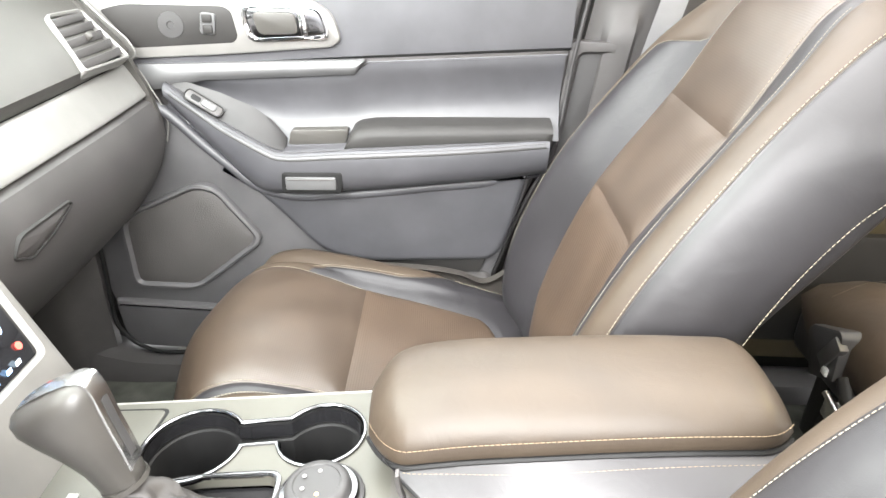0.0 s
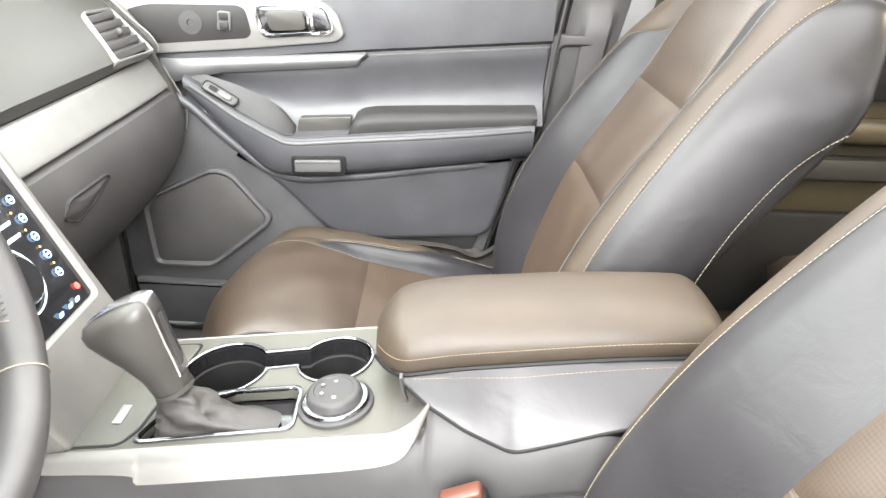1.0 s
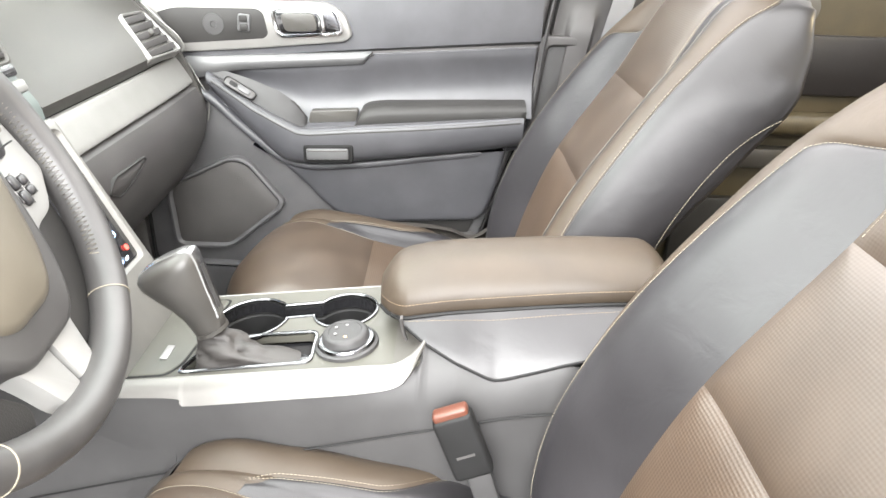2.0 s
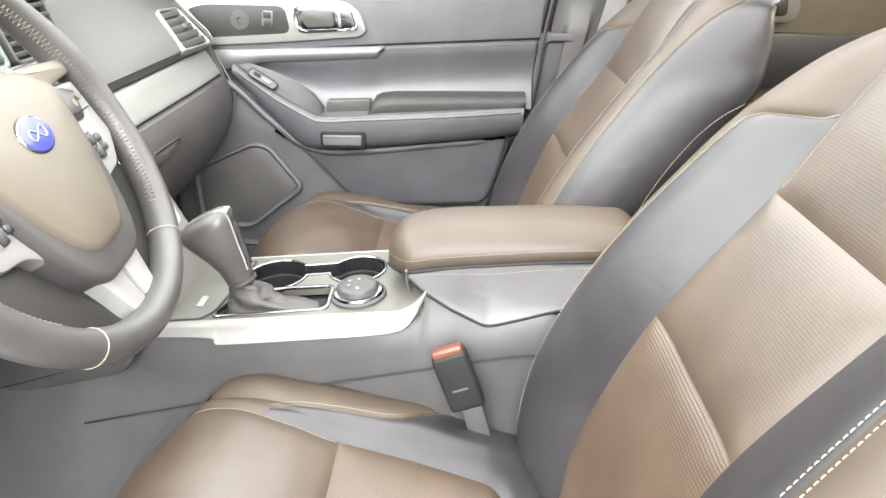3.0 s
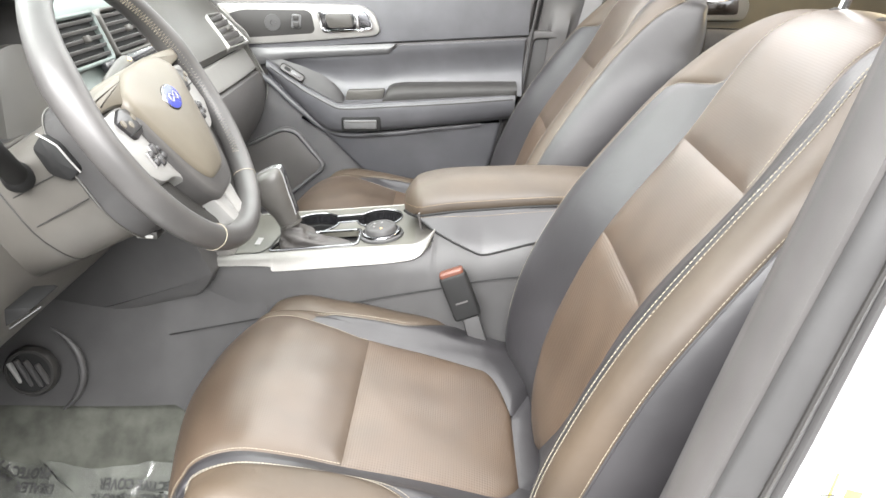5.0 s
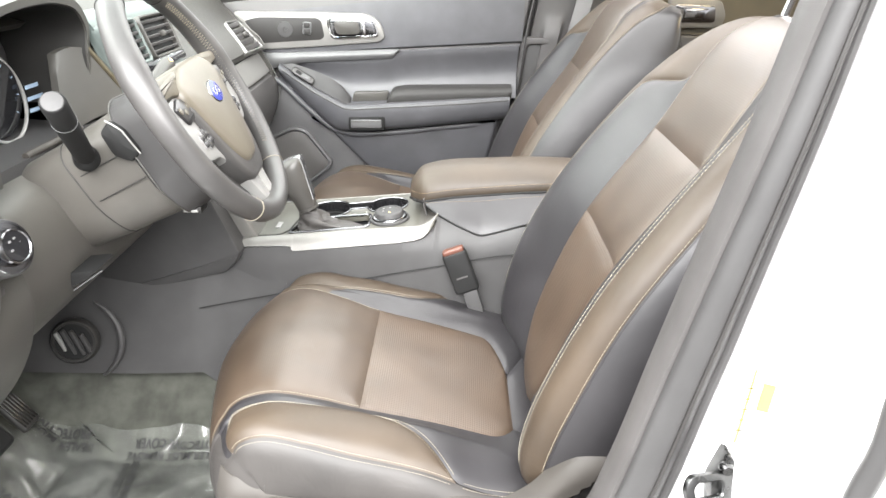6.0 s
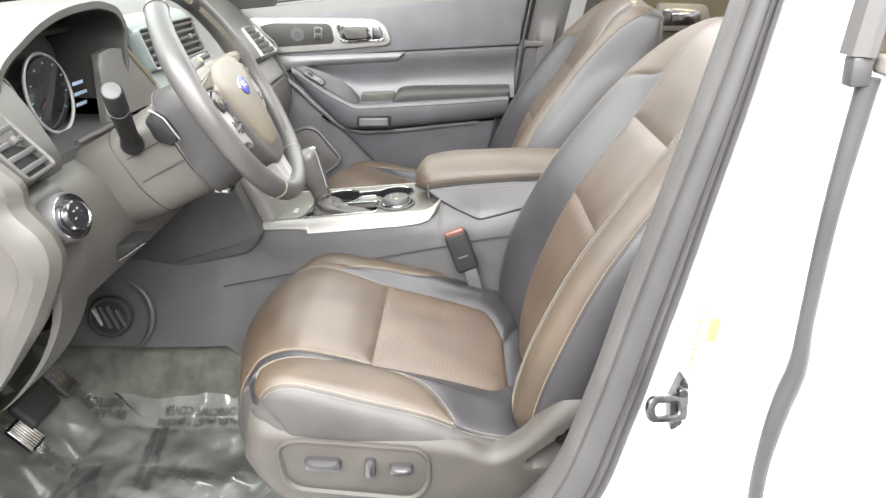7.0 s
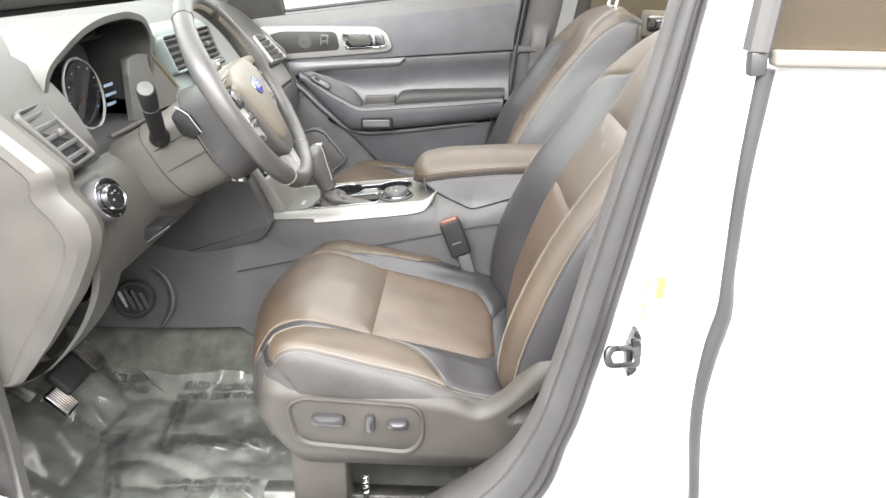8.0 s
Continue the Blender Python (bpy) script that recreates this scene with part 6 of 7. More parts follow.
collar = []
for d, w in ((-0.028, 0.058), (-0.036, 0.076), (-0.100, 0.083), (-0.108, 0.076)):
    collar.append([on_column(a, b, d) for a, b in rounded([(-w, -w * 0.9), (-w * 0.6, -w * 1.5), (w * 0.6, -w * 1.5), (w, -w * 0.9), (w, w * 0.5), (w * 0.7, w * 0.8), (-w * 0.7, w * 0.8), (-w, w * 0.5)], 0.025, 4)])
part("collar", loft(collar), SIDE, col, "dark column collar behind the wheel", 50)
part("shroud_seam", tube([Vector(q) for q in loop_at(rings[3], 1.003)], 0.0012, sides=6, closed=True), DARK, col, "dark parting line")
for q_ in (-0.072, -0.03):
    part("shroud_seam", tube([on_column(-0.0785 - 0.0005, q_ + 0.03, d) for d in (-0.108, -0.15, -0.19)], 0.001, sides=6), DARK, col, "dark parting line")
part("shroud", loft(rings), KNEE, col, "dark taupe column shroud", 50)
part("collar_edge", tube([Vector(q) for q in loop_at(collar[2], 1.01)], 0.0012, sides=6, closed=True), TAUPE, col, "pale edge of the shroud")
sw_ = part("column_switch", plate(rounded([(-0.455, 0.724), (-0.440, 0.742), (-0.420, 0.732), (-0.400, 0.700), (-0.416, 0.684), (-0.440, 0.692)], 0.007), ((0, -0.443, 0), (1, 0, 0), (0, 0, 1), (0, -1, 0)), 0.03, 0.006, dome=0.003), WELL, col, "dark cruise switch block")
part("switch_edge", tube([(-0.441, -0.446, 0.743), (-0.431, -0.448, 0.739), (-0.419, -0.448, 0.731), (-0.408, -0.448, 0.714), (-0.399, -0.446, 0.699)], 0.0012, sides=6), SPOKE, sw_, "bright switch edge")
part("switch_notch", lathe([(0.001, 0.001), (0.003, 0.001), (0.003, -0.004)], (-0.398, -0.436, 0.676), (0.2, -1, 0), 12), DARK, col)
base, tip = Vector((-0.480, -0.437, 0.686)), Vector((-0.420, -0.588, 0.800))
ax = (tip - base)
stalk = part("indicator_stalk", tube([base + ax * t for t in (0, 0.2, 0.5, 0.72, 0.74, 0.98, 1.0)], [0.0145, 0.0135, 0.014, 0.0145, 0.0142, 0.0145, 0.0125], sides=16), WELL, col, "dark indicator stalk with grip end")
part("stalk_cap", lathe([(0.001, 0.002), (0.0115, 0.001), (0.0128, -0.004)], tip, ax, 20), SIDE, stalk, "charcoal end button")
part("stalk_ring", tube([base + ax * 0.70, base + ax * 0.707], 0.0150, sides=16), STRIPG, stalk)
part("stalk_boot", lathe([(0.001, 0.010), (0.012, 0.010), (0.0165, 0.004), (0.018, -0.01)], base + ax * 0.05, ax, 20), WELL, stalk)
ws = part("wiper_stalk", tube([on_column(0.075, 0.0, -0.12), (-0.468, -0.21, 0.752), (-0.471, -0.165, 0.764), (-0.471, -0.145, 0.768), (-0.471, -0.139, 0.769)], [0.010, 0.011, 0.0125, 0.0125, 0.009], sides=16), TAUPE, col, "taupe wiper stalk")
part("stalk_dot", lathe([(0.0003, 0.001), (0.003, 0.0008), (0.0034, -0.001)], (-0.462, -0.152, 0.776), (0.7, -0.1, 0.7), 12), ICONY, ws, "small amber dot")
part("tilt_lever", box(on_column(-0.03, -0.118, -0.1), (0.03, 0.03, 0.012), 0.004), DARK, col, "tilt lever")
part("lever_tip", box(on_column(-0.047, -0.118, -0.1), (0.022, 0.004, 0.005), 0.002), SPOKE, col, "bright lever tip")


# ---- centre console ----
con = thing("centre_console", (-0.05, 0.0, 0.0), "charcoal centre console with silver edge trim and leather armrest", "centre console")
deck = lambda x: 0.455 + 0.11 * (x + 0.07)
HW = 0.112
low_z = lambda x: float(np.interp(x, [0.0, 0.038, 0.079, 0.088, 0.1, 0.135, 0.167, 0.30], [0.476, 0.464, 0.4485, 0.4465, 0.449, 0.460, 0.471, 0.458]))
shoulder = lambda x: float(np.interp(x, [-0.044, -0.030, -0.014, -0.004, 0.003, 0.038, 0.079], [0.110, 0.110, 0.1, 0.086, 0.0745, 0.096, 0.105]))
rings = []
for x in np.concatenate((np.linspace(-0.44, -0.08, 16), np.linspace(-0.07, 0.04, 23), np.linspace(0.05, 0.42, 24))):
    t = deck(x) - 0.012 if x < 0.0 else (max(0.445, low_z(x)) if x < 0.3 else 0.455 - (x - 0.3) * 1.2)
    if -0.08 < x < 0.0:
        t = float(np.interp(x, [-0.08, -0.031, -0.014, -0.004, 0.0], [deck(-0.08) - 0.018, 0.436, 0.449, 0.462, 0.472]))
    t = max(t, 0.22)
    prof = []
    for s in (-1, 1):
        h = shoulder(x)
        z3 = float(np.interp(x, [-0.1, -0.05, 0.25, 0.3], [t - 0.045, 0.412, 0.412, t - 0.045]))
        q = [(h - 0.014, t - (0.1 if x < -0.03 else 0.006)), (h - 0.010, t - 0.003), (h, t), (h + 0.006 + (0.110 - h) * 0.3, t - 0.010), (HW + 0.010, z3), (HW + 0.014, z3 - 0.045), (HW + 0.05, 0.20), (HW + 0.07, 0.05), (HW + 0.07, 0.0)]
        q = [(s * a, b) for a, b in q]
        prof += q if s > 0 else q[::-1]
    rings.append([(x, y, z) for y, z in prof])
part("console_body", loft(rings), SIDE, con, "charcoal grained console sides", 50)
# long seam along each side, and the side cover in front
for s in (-1, 1):
    ln = spline([(-0.47, s * 0.160, 0.291), (-0.45, s * 0.158, 0.295), (-0.2, s * 0.138, 0.345), (0.0, s * 0.1315, 0.388), (0.16, s * 0.131, 0.42), (0.35, s * 0.131, 0.40)], 60)
    part("side_seam", tube(ln, 0.0013, sides=6), WELL, con)
    P = []
    for x in np.linspace(-1.0, -0.30, 30):
        k = min(1.0, max(0.0, (x + 0.62) / 0.27)) ** 1.5
        P.append([(x, s * ((0.125 + 0.075 * (1 - v) ** 1.1) * (1 - k) + (0.113 + 0.055 * (1 - v)) * k + 0.02 * max(0, -0.6 - x) * 2), 0.155 + v * 0.265 if x < -0.45 else 0.13 + v * (deck(x) - 0.03 - 0.13)) for v in np.linspace(0, 1, 14)])
    part("tunnel_cover", slab(P, (0, -s * 0.02, 0)), SIDE, con, "charcoal tunnel side cover")
    cv = rounded([(-0.69, 0.292), (-0.479, 0.346), (-0.412, 0.366), (-0.392, 0.386), (-0.381, 0.409), (-0.44, 0.55 if s < 0 else 0.42), (-0.69, 0.55 if s < 0 else 0.42)], [0.01, 0.1, 0.01, 0.02, 0.005, 0.02, 0.02])
    part("front_cover", plate(cv, ((0, s * 0.146, 0), (1, 0, 0), (0, 0, 1), (0, s, 0)), 0.05, 0.008), SIDE, con, "charcoal front side cover")
# footwell vent in the driver's side cover
fo_, fn_ = Vector((-0.706, -0.212, 0.236)), Vector((0.1, -1, 0.25)).normalized()
fv = part("footwell_vent", lathe([(0.036, 0.0), (0.037, 0.006), (0.042, 0.006), (0.046, 0.0), (0.046, -0.01)], fo_, fn_, 32), DARK, con, "round dark footwell vent")
part("vent_well", lathe([(0.001, 0.003), (0.037, 0.003), (0.037, -0.008)], fo_, fn_, 24), WELL, fv)
for i in range(4):
    part("vent_slat", box((-0.730 + i * 0.0165, -0.2175, 0.237), (0.0075, 0.010, 0.064 - abs(i - 1.5) * 0.014), 0.003, Matrix.Rotation(radians(-20), 3, "Y")), SPOKE if i == 0 else SIDE, fv)
fa_ = fn_.cross(Vector((0, 0, 1))).normalized()
fb_ = fa_.cross(fn_)
duct = [fo_ + (fa_ * math.cos(t) + fb_ * math.sin(t)) * 0.088 - fn_ * 0.004 for t in np.linspace(-1.1, 1.0, 24)]
if duct[12].x < fo_.x:
    duct = [fo_ - (p - fo_) - fn_ * 0.008 for p in duct]
part("duct_ridge", tube(duct, [0.002 + 0.005 * math.sin(math.pi * k / 23) for k in range(24)], sides=10), SIDE, con, "rounded ridge of the duct")

# top deck with openings for the cups and the gear lever
CUPS = ((-0.238, 0.03, 0.050), (-0.110, 0.036, 0.043))


def cup_outline(g):
    (x1, y1, r1), (x2, y2, r2) = CUPS
    r1, r2, nk = r1 + g, r2 + g, 0.017 + g
    a1, a2 = math.asin(nk / r1), math.asin(nk / r2)
    p = [(x1 + r1 * math.cos(t), y1 + 0.012 * (0) + r1 * math.sin(t)) for t in np.linspace(a1 + 0.25, 2 * math.pi - a1 + 0.25, 30)]
    p += [(x2 + r2 * math.cos(t), y2 + r2 * math.sin(t)) for t in np.linspace(-math.pi + a2 - 0.2, math.pi - a2 - 0.2, 30)]
    return p


boot_hole = rounded([(-0.298, -0.086), (-0.14, -0.08), (-0.142, -0.016), (-0.225, -0.016), (-0.276, -0.03)], [0.012, 0.012, 0.012, 0.02, 0.02])
deck_out = rounded([(-0.43, -0.098), (-0.02, -0.098), (0.005, -0.09), (0.005, 0.09), (-0.02, 0.1), (-0.43, 0.1)], 0.015)
bm = bmesh.new()
edges = []
for lp in (deck_out, cup_outline(0.0), boot_hole):
    vs = [bm.verts.new((x, y, deck(x))) for x, y in lp]
    edges += [bm.edges.new((vs[i], vs[(i + 1) % len(vs)])) for i in range(len(vs))]
bmesh.ops.triangle_fill(bm, edges=edges, use_beauty=True)
ext = bmesh.ops.extrude_face_region(bm, geom=bm.faces[:])
bmesh.ops.translate(bm, verts=[v for v in ext["geom"] if isinstance(v, bmesh.types.BMVert)], vec=(0, 0, -0.012))
part("console_deck", bm, DECK, con, "warm grey satin deck", 30)
# cups
rimo, rimi = cup_outline(0.0025), cup_outline(-0.0015)
tilt = Vector((1, 0, 0.11)).normalized()
dn = Vector((-0.11, 0, 1)).normalized()
df = (Vector((0, 0, deck(0) + 0.003)), tilt, Vector((0, 1, 0)), dn)
sc = lambda pts: [(x * 1.006, y) for x, y in pts]
part("cup_rim", plate(sc(rimo), df, 0.006, 0.0015, hole=sc(rimi)), DCHROME, con, "chrome rim round the double cup holder")
wall = []
for g, d in ((-0.002, 0.0), (-0.002, 0.022), (-0.004, 0.024), (-0.007, 0.085)):
    wall.append([(x, y, deck(x) - d) for x, y in cup_outline(g)])
bm = bmesh.new()
vs = [[bm.verts.new(p) for p in r] for r in wall]
for i in range(3):
    for j in range(60):
        bm.faces.new((vs[i][j], vs[i][(j + 1) % 60], vs[i + 1][(j + 1) % 60], vs[i + 1][j]))
bm.faces.new(vs[3])
part("cup_well", bm, WELL, con, "dark rubber-lined cup well")
band = []
for d in (0.002, 0.018):
    band.append([(x, y, deck(x) - d) for x, y in cup_outline(-0.0032)])
bm = bmesh.new()
vs = [[bm.verts.new(p) for p in r] for r in band]
for j in range(60):
    bm.faces.new((vs[0][j], vs[0][(j + 1) % 60], vs[1][(j + 1) % 60], vs[1][j]))
part("cup_band", bm, GLOSS, con, "gloss black band")
for (x, y, r), a in zip(CUPS, (-1.9, -1.7)):
    part("cup_grip", box((x + (r - 0.008) * math.cos(a), y + (r - 0.008) * math.sin(a), deck(x) - 0.045), (0.016, 0.01, 0.03), 0.004), GREY, con, "rubber cup grip")
# silver edge trim, wider behind the step, sweeping up to the armrest
for s in (-1, 1):
    rows = []
    for x, yi, zi, xo, yo, zo in ((-0.425, 0.1, deck(-0.425) + 0.003, -0.425, 0.116, 0.408), (-0.30, 0.1, deck(-0.30) + 0.003, -0.30, 0.119, 0.416), (-0.286, 0.1, deck(-0.286) + 0.003, -0.286, 0.1225, 0.410), (-0.27, 0.1, deck(-0.27) + 0.003, -0.27, 0.123, 0.409),
                                  (-0.15, 0.1, deck(-0.15) + 0.003, -0.15, 0.123, 0.424), (-0.07, 0.1, deck(-0.07) + 0.003, -0.07, 0.122, 0.434), (-0.037, 0.098, 0.4605, -0.030, 0.119, 0.443), (-0.020, 0.092, 0.466, -0.014, 0.108, 0.4555), (-0.008, 0.083, 0.4735, -0.004, 0.091, 0.469), (0.0, 0.074, 0.480, 0.003, 0.078, 0.479)):
        if s > 0:
            yo, zi = yi + (yo - yi) * 0.5, zi - 0.002
        rows.append([(x + (xo - x) * v, s * (yi + (yo - yi) * v + 0.003 * math.sin(v * math.pi)), zi + (zo - zi) * v + (0.004 if s < 0 else 0.0) * math.sin(v * math.pi) * (1 - v)) for v in np.linspace(0, 1, 8)])
    rows = np.array(rows)
    d = np.arange(len(rows))
    dense = smooth_at(d, rows.reshape(len(rows), -1), np.linspace(0, d[-1], 60)).reshape(60, 8, 3)
    part("edge_trim", slab(dense, (0.002, -s * 0.009, -0.005)), SILVER, con, "satin silver edge trim", 35)
part("lid_gap", plate(rounded([(-0.43, -0.093), (-0.313, -0.093), (-0.299, -0.07), (-0.282, 0.088), (-0.43, 0.093)], 0.01), (Vector((0, 0, deck(0) + 0.0006)), tilt, Vector((0, 1, 0)), dn), 0.006, 0.0003), WELL, con, "dark gap round the lid")
part("bin_lid", plate(rounded([(-0.425, -0.09), (-0.315, -0.09), (-0.302, -0.07), (-0.285, 0.085), (-0.425, 0.09)], 0.01), (Vector((0, 0, deck(0) + 0.002)), tilt, Vector((0, 1, 0)), dn), 0.006, 0.002), DECK, con, "warm grey storage lid")
part("lid_badge", box((-0.327, -0.045, deck(-0.327) + 0.003), (0.010, 0.03, 0.002), 0.0008), SATIN, con, "small silver badge plate")
# rear corner block in front of the armrest, its recess shade put into the colour
rows = []
for x in np.linspace(-0.040, 0.0, 12):
    z, e = np.interp(x, [-0.04, -0.02, -0.008, 0.0], [0.4575, 0.463, 0.4705, 0.478]), np.interp(x, [-0.037, -0.02, -0.008, 0.0], [0.097, 0.091, 0.082, 0.074])
    rows.append([(x, y, z) for y in np.linspace(-e, e, 16)])
part("deck_riser", slab(rows, (0.01, 0, -0.01)), KNEE, con, "riser in front of the armrest, darkened as recess shade")

# armrest lid: leather pad over a padded box that flares downwards
lid_top = lambda x: float(smooth_at([-0.06, 0.0, 0.1, 0.2, 0.3], [0.528, 0.546, 0.556, 0.561, 0.560], [x])[0])
lid_edge = lambda x: float(smooth_at([-0.06, 0.0, 0.1, 0.2, 0.3], [0.487, 0.501, 0.514, 0.524, 0.530], [x])[0])
LX = np.concatenate((np.linspace(-0.058, -0.02, 12), np.linspace(0.0, 0.23, 18), np.linspace(0.245, 0.308, 12)))


def lid_width(x):
    f = 1 - max(0, (-0.012 - x) / 0.046) ** 2.4 * 0.62 - max(0, (x - 0.272) / 0.036) ** 2.4 * 0.22
    return 0.024 - 0.074 * f, 0.024 + 0.074 * f


rings = []
for x in LX:
    yl, yr = lid_width(x)
    e0, t0 = lid_edge(x), lid_top(x)
    g = 1 - max(0, (-0.03 - x) / 0.028) ** 2 * 0.55 - max(0, (x - 0.280) / 0.028) ** 2 * 0.6
    h = (t0 - e0) * g
    top = []
    for v in np.linspace(-1, 1, 22):
        sh = (1 - abs(v) ** 2.8) ** 0.72
        top.append((x, (yl + yr) / 2 + (yr - yl) / 2 * v, e0 + 0.006 + h * sh))
    under = [(x, yr - 0.004, e0 - 0.006), (x, yl + 0.004, e0 - 0.006)]
    rings.append(top + under)
lid = part("armrest_lid", loft(rings), LID, con, "brown leather armrest lid", 70)
edge = np.array([(x, lid_width(x)[0] - 0.0006, lid_edge(x)) for x in LX])
part("lid_piping", tube(edge + np.array([0, 0.001, -0.002]), 0.0028, sides=6), WELL, lid, "dark seam under the lid")
part("stitching", stitches(edge + np.array([0, 0.0028, 0.0145]), [(0, -0.6, 0.8)] * len(LX)), TANTHREAD, lid)
edge2 = np.array([(x, lid_width(x)[1] - 0.004, lid_edge(x) + 0.012) for x in LX])
part("stitching", stitches(edge2, [(0, 0.5, 0.8)] * len(LX)), THREAD, lid)
low_line = lambda x: float(np.interp(x, [-0.05, -0.026, 0.0, 0.038, 0.079, 0.088, 0.1, 0.135, 0.167, 0.30], [0.500, 0.491, 0.480, 0.467, 0.4515, 0.4495, 0.452, 0.463, 0.474, 0.512]))
low_side = lambda x: float(np.interp(x, [-0.05, -0.026, 0.0, 0.038, 0.079, 0.30], [0.030, 0.053, 0.074, 0.095, 0.104, 0.104]))
rings = []
for x in np.linspace(-0.042, 0.310, 60):
    yl, yr = lid_width(x)
    z1, z0 = lid_edge(x) - 0.003, low_line(x)
    w = max(0.004, low_side(x) + yl)
    ring = [(x, yl - 0.002 - w * (1 - (1 - v) ** 1.15), z1 + (z0 - z1) * v) for v in np.linspace(0, 1, 10)]
    ring.append((x, yl - w * 0.9, z0 - 0.004))
    ring.append((x, yr + w * 0.9, z0 - 0.004))
    ring += [(x, yr + 0.002 + w * v, z1 + (z0 - z1) * v) for v in np.linspace(1, 0, 6)]
    rings.append(ring)
part("armrest_box", loft(rings), BLACK, con, "charcoal leather armrest box", 35)
xb = np.linspace(-0.025, 0.30, 40)
hem = [(x, lid_width(x)[0] - 0.0026 - 0.125 * max(0.004, low_side(x) + lid_width(x)[0]), lid_edge(x) - 0.003 + 0.11 * (low_line(x) - lid_edge(x))) for x in xb]
part("box_stitching", stitches(hem, [(0, -0.7, 0.7)] * 40, 0.0047, 0.0034, 0.0004), TANTHREAD, con, "pale thread under the lid")
part("box_seam", tube([(x, -low_side(x) - 0.0015, low_line(x) - 0.0025) for x in np.linspace(-0.026, 0.28, 50)], 0.0022, sides=8), WELL, con, "dark gap under the armrest box")
tab = [[(-0.029 + 0.006 * v ** 2, -0.066 + 0.005 * v + d * (1 - 0.35 * v ** 4), 0.506 - 0.035 * v) for d in np.linspace(-0.0045, 0.0045, 5)] for v in np.linspace(0, 1, 10)]
part("lid_latch", slab(tab, (0.003, 0.001, 0)), GREY, con, "grey latch under the armrest lid")

# gear lever
gv = thing("gear_lever", (-0.25, -0.05, 0.44), "warm grey leather gear lever with chrome spine and boot", "gear lever")
bz = rounded([(-0.303, -0.091), (-0.135, -0.085), (-0.137, -0.011), (-0.223, -0.011), (-0.281, -0.026)], [0.014, 0.014, 0.014, 0.02, 0.02])
part("boot_bezel", plate(sc(bz), df, 0.005, 0.0015, hole=sc(boot_hole)), DCHROME, gv, "chrome bezel")
part("boot_well", plate(sc(boot_hole), (Vector((0, 0, deck(0) - 0.014)), tilt, Vector((0, 1, 0)), dn), 0.01, 0.001), GLOSS, gv)
neck = Vector((-0.262, -0.052, 0.470))
rings = []
nb = 30
for k, v in enumerate(np.linspace(0, 1, 14)):
    ring = []
    for j, t in enumerate(np.linspace(0, 2 * math.pi, nb, endpoint=False)):
        bx, by = -0.220 + 0.066 * math.copysign(abs(math.cos(t)) ** 0.6, math.cos(t)), -0.059 + 0.0245 * math.copysign(abs(math.sin(t)) ** 0.6, math.sin(t))
        nx, ny = neck.x + 0.017 * math.cos(t), neck.y + 0.015 * math.sin(t)
        w = 1 - (1 - v) ** 1.5
        fold = 0.008 * noise.noise(Vector((2.2 * math.cos(t) + 3, 2.2 * math.sin(t), 5 * v))) * math.sin(v * math.pi) + 0.0065 * math.sin(v * math.pi) * (abs(math.sin(2.5 * t + 4 * v)) - 0.5) + 0.0026 * math.sin(v * 9 + 2 * t) * math.sin(v * math.pi)
        zz = deck(bx) - 0.008 + (neck.z - deck(bx) + 0.008) * (v ** 1.25)
        ring.append((bx + (nx - bx) * w + fold * math.cos(t), by + (ny - by) * w + fold * math.sin(t), zz + fold * 0.6))
    rings.append(ring)
part("boot", loft(rings), SKIRT, gv, "wrinkled warm grey leather boot", 80)
rings = []
axis = Vector((-0.037, 0.004, 0.090))
e1 = Vector((0.87, 0, 0.49))
for v, w, d, fx in ((0, 0.0200, 0.0175, 0), (0.12, 0.0210, 0.0185, 0), (0.3, 0.0230, 0.0205, 0.0), (0.5, 0.0280, 0.0235, -0.003), (0.7, 0.0355, 0.0270, -0.008), (0.85, 0.0410, 0.0285, -0.011), (0.95, 0.0415, 0.0275, -0.011), (1.02, 0.0370, 0.0240, -0.010), (1.06, 0.0270, 0.0170, -0.009), (1.08, 0.0120, 0.0070, -0.008)):
    c = neck + axis * v + Vector((fx, 0, 0))
    rings.append([c + e1 * (w * math.cos(t)) + Vector((0, 1, 0)) * (d * math.copysign(abs(math.sin(t)) ** 0.8, math.sin(t))) for t in np.linspace(0, 2 * math.pi, 28, endpoint=False)])
kn = part("knob", loft(rings), KNOBG, gv, "warm grey leather lever knob", 80)
sp = []
for v, w, fx in ((0.16, 0.0218, 0), (0.35, 0.0245, 0), (0.55, 0.0305, -0.004), (0.75, 0.0385, -0.009), (0.9, 0.0420, -0.011), (1.0, 0.0395, -0.010), (1.06, 0.0280, -0.009), (1.087, 0.0100, -0.008), (1.087, -0.012, -0.008), (1.06, -0.0270, -0.009)):
    sp.append(neck + axis * v + Vector((fx, 0, 0)) + e1 * w)
pts = spline([tuple(p) for p in sp], 56)
band_ = lambda a, b, w, up: slab([[(p[0] + up, p[1] + d, p[2] + up + 0.0010 * (1 - (d / w) ** 2)) for d in np.linspace(-w, w, 6)] for p in pts[a:b]], (-0.002, 0, -0.002))
part("chrome_spine", band_(0, 56, 0.0105, 0.0), SPINE, kn, "chrome spine over the top")
part("spine_inlay", band_(3, 25, 0.0045, 0.0007), SIDE, kn, "dark inlay in the spine")
part("collar", tube([neck + axis * 0.0, neck + axis * 0.05], 0.021, sides=24), KNOBG, kn)

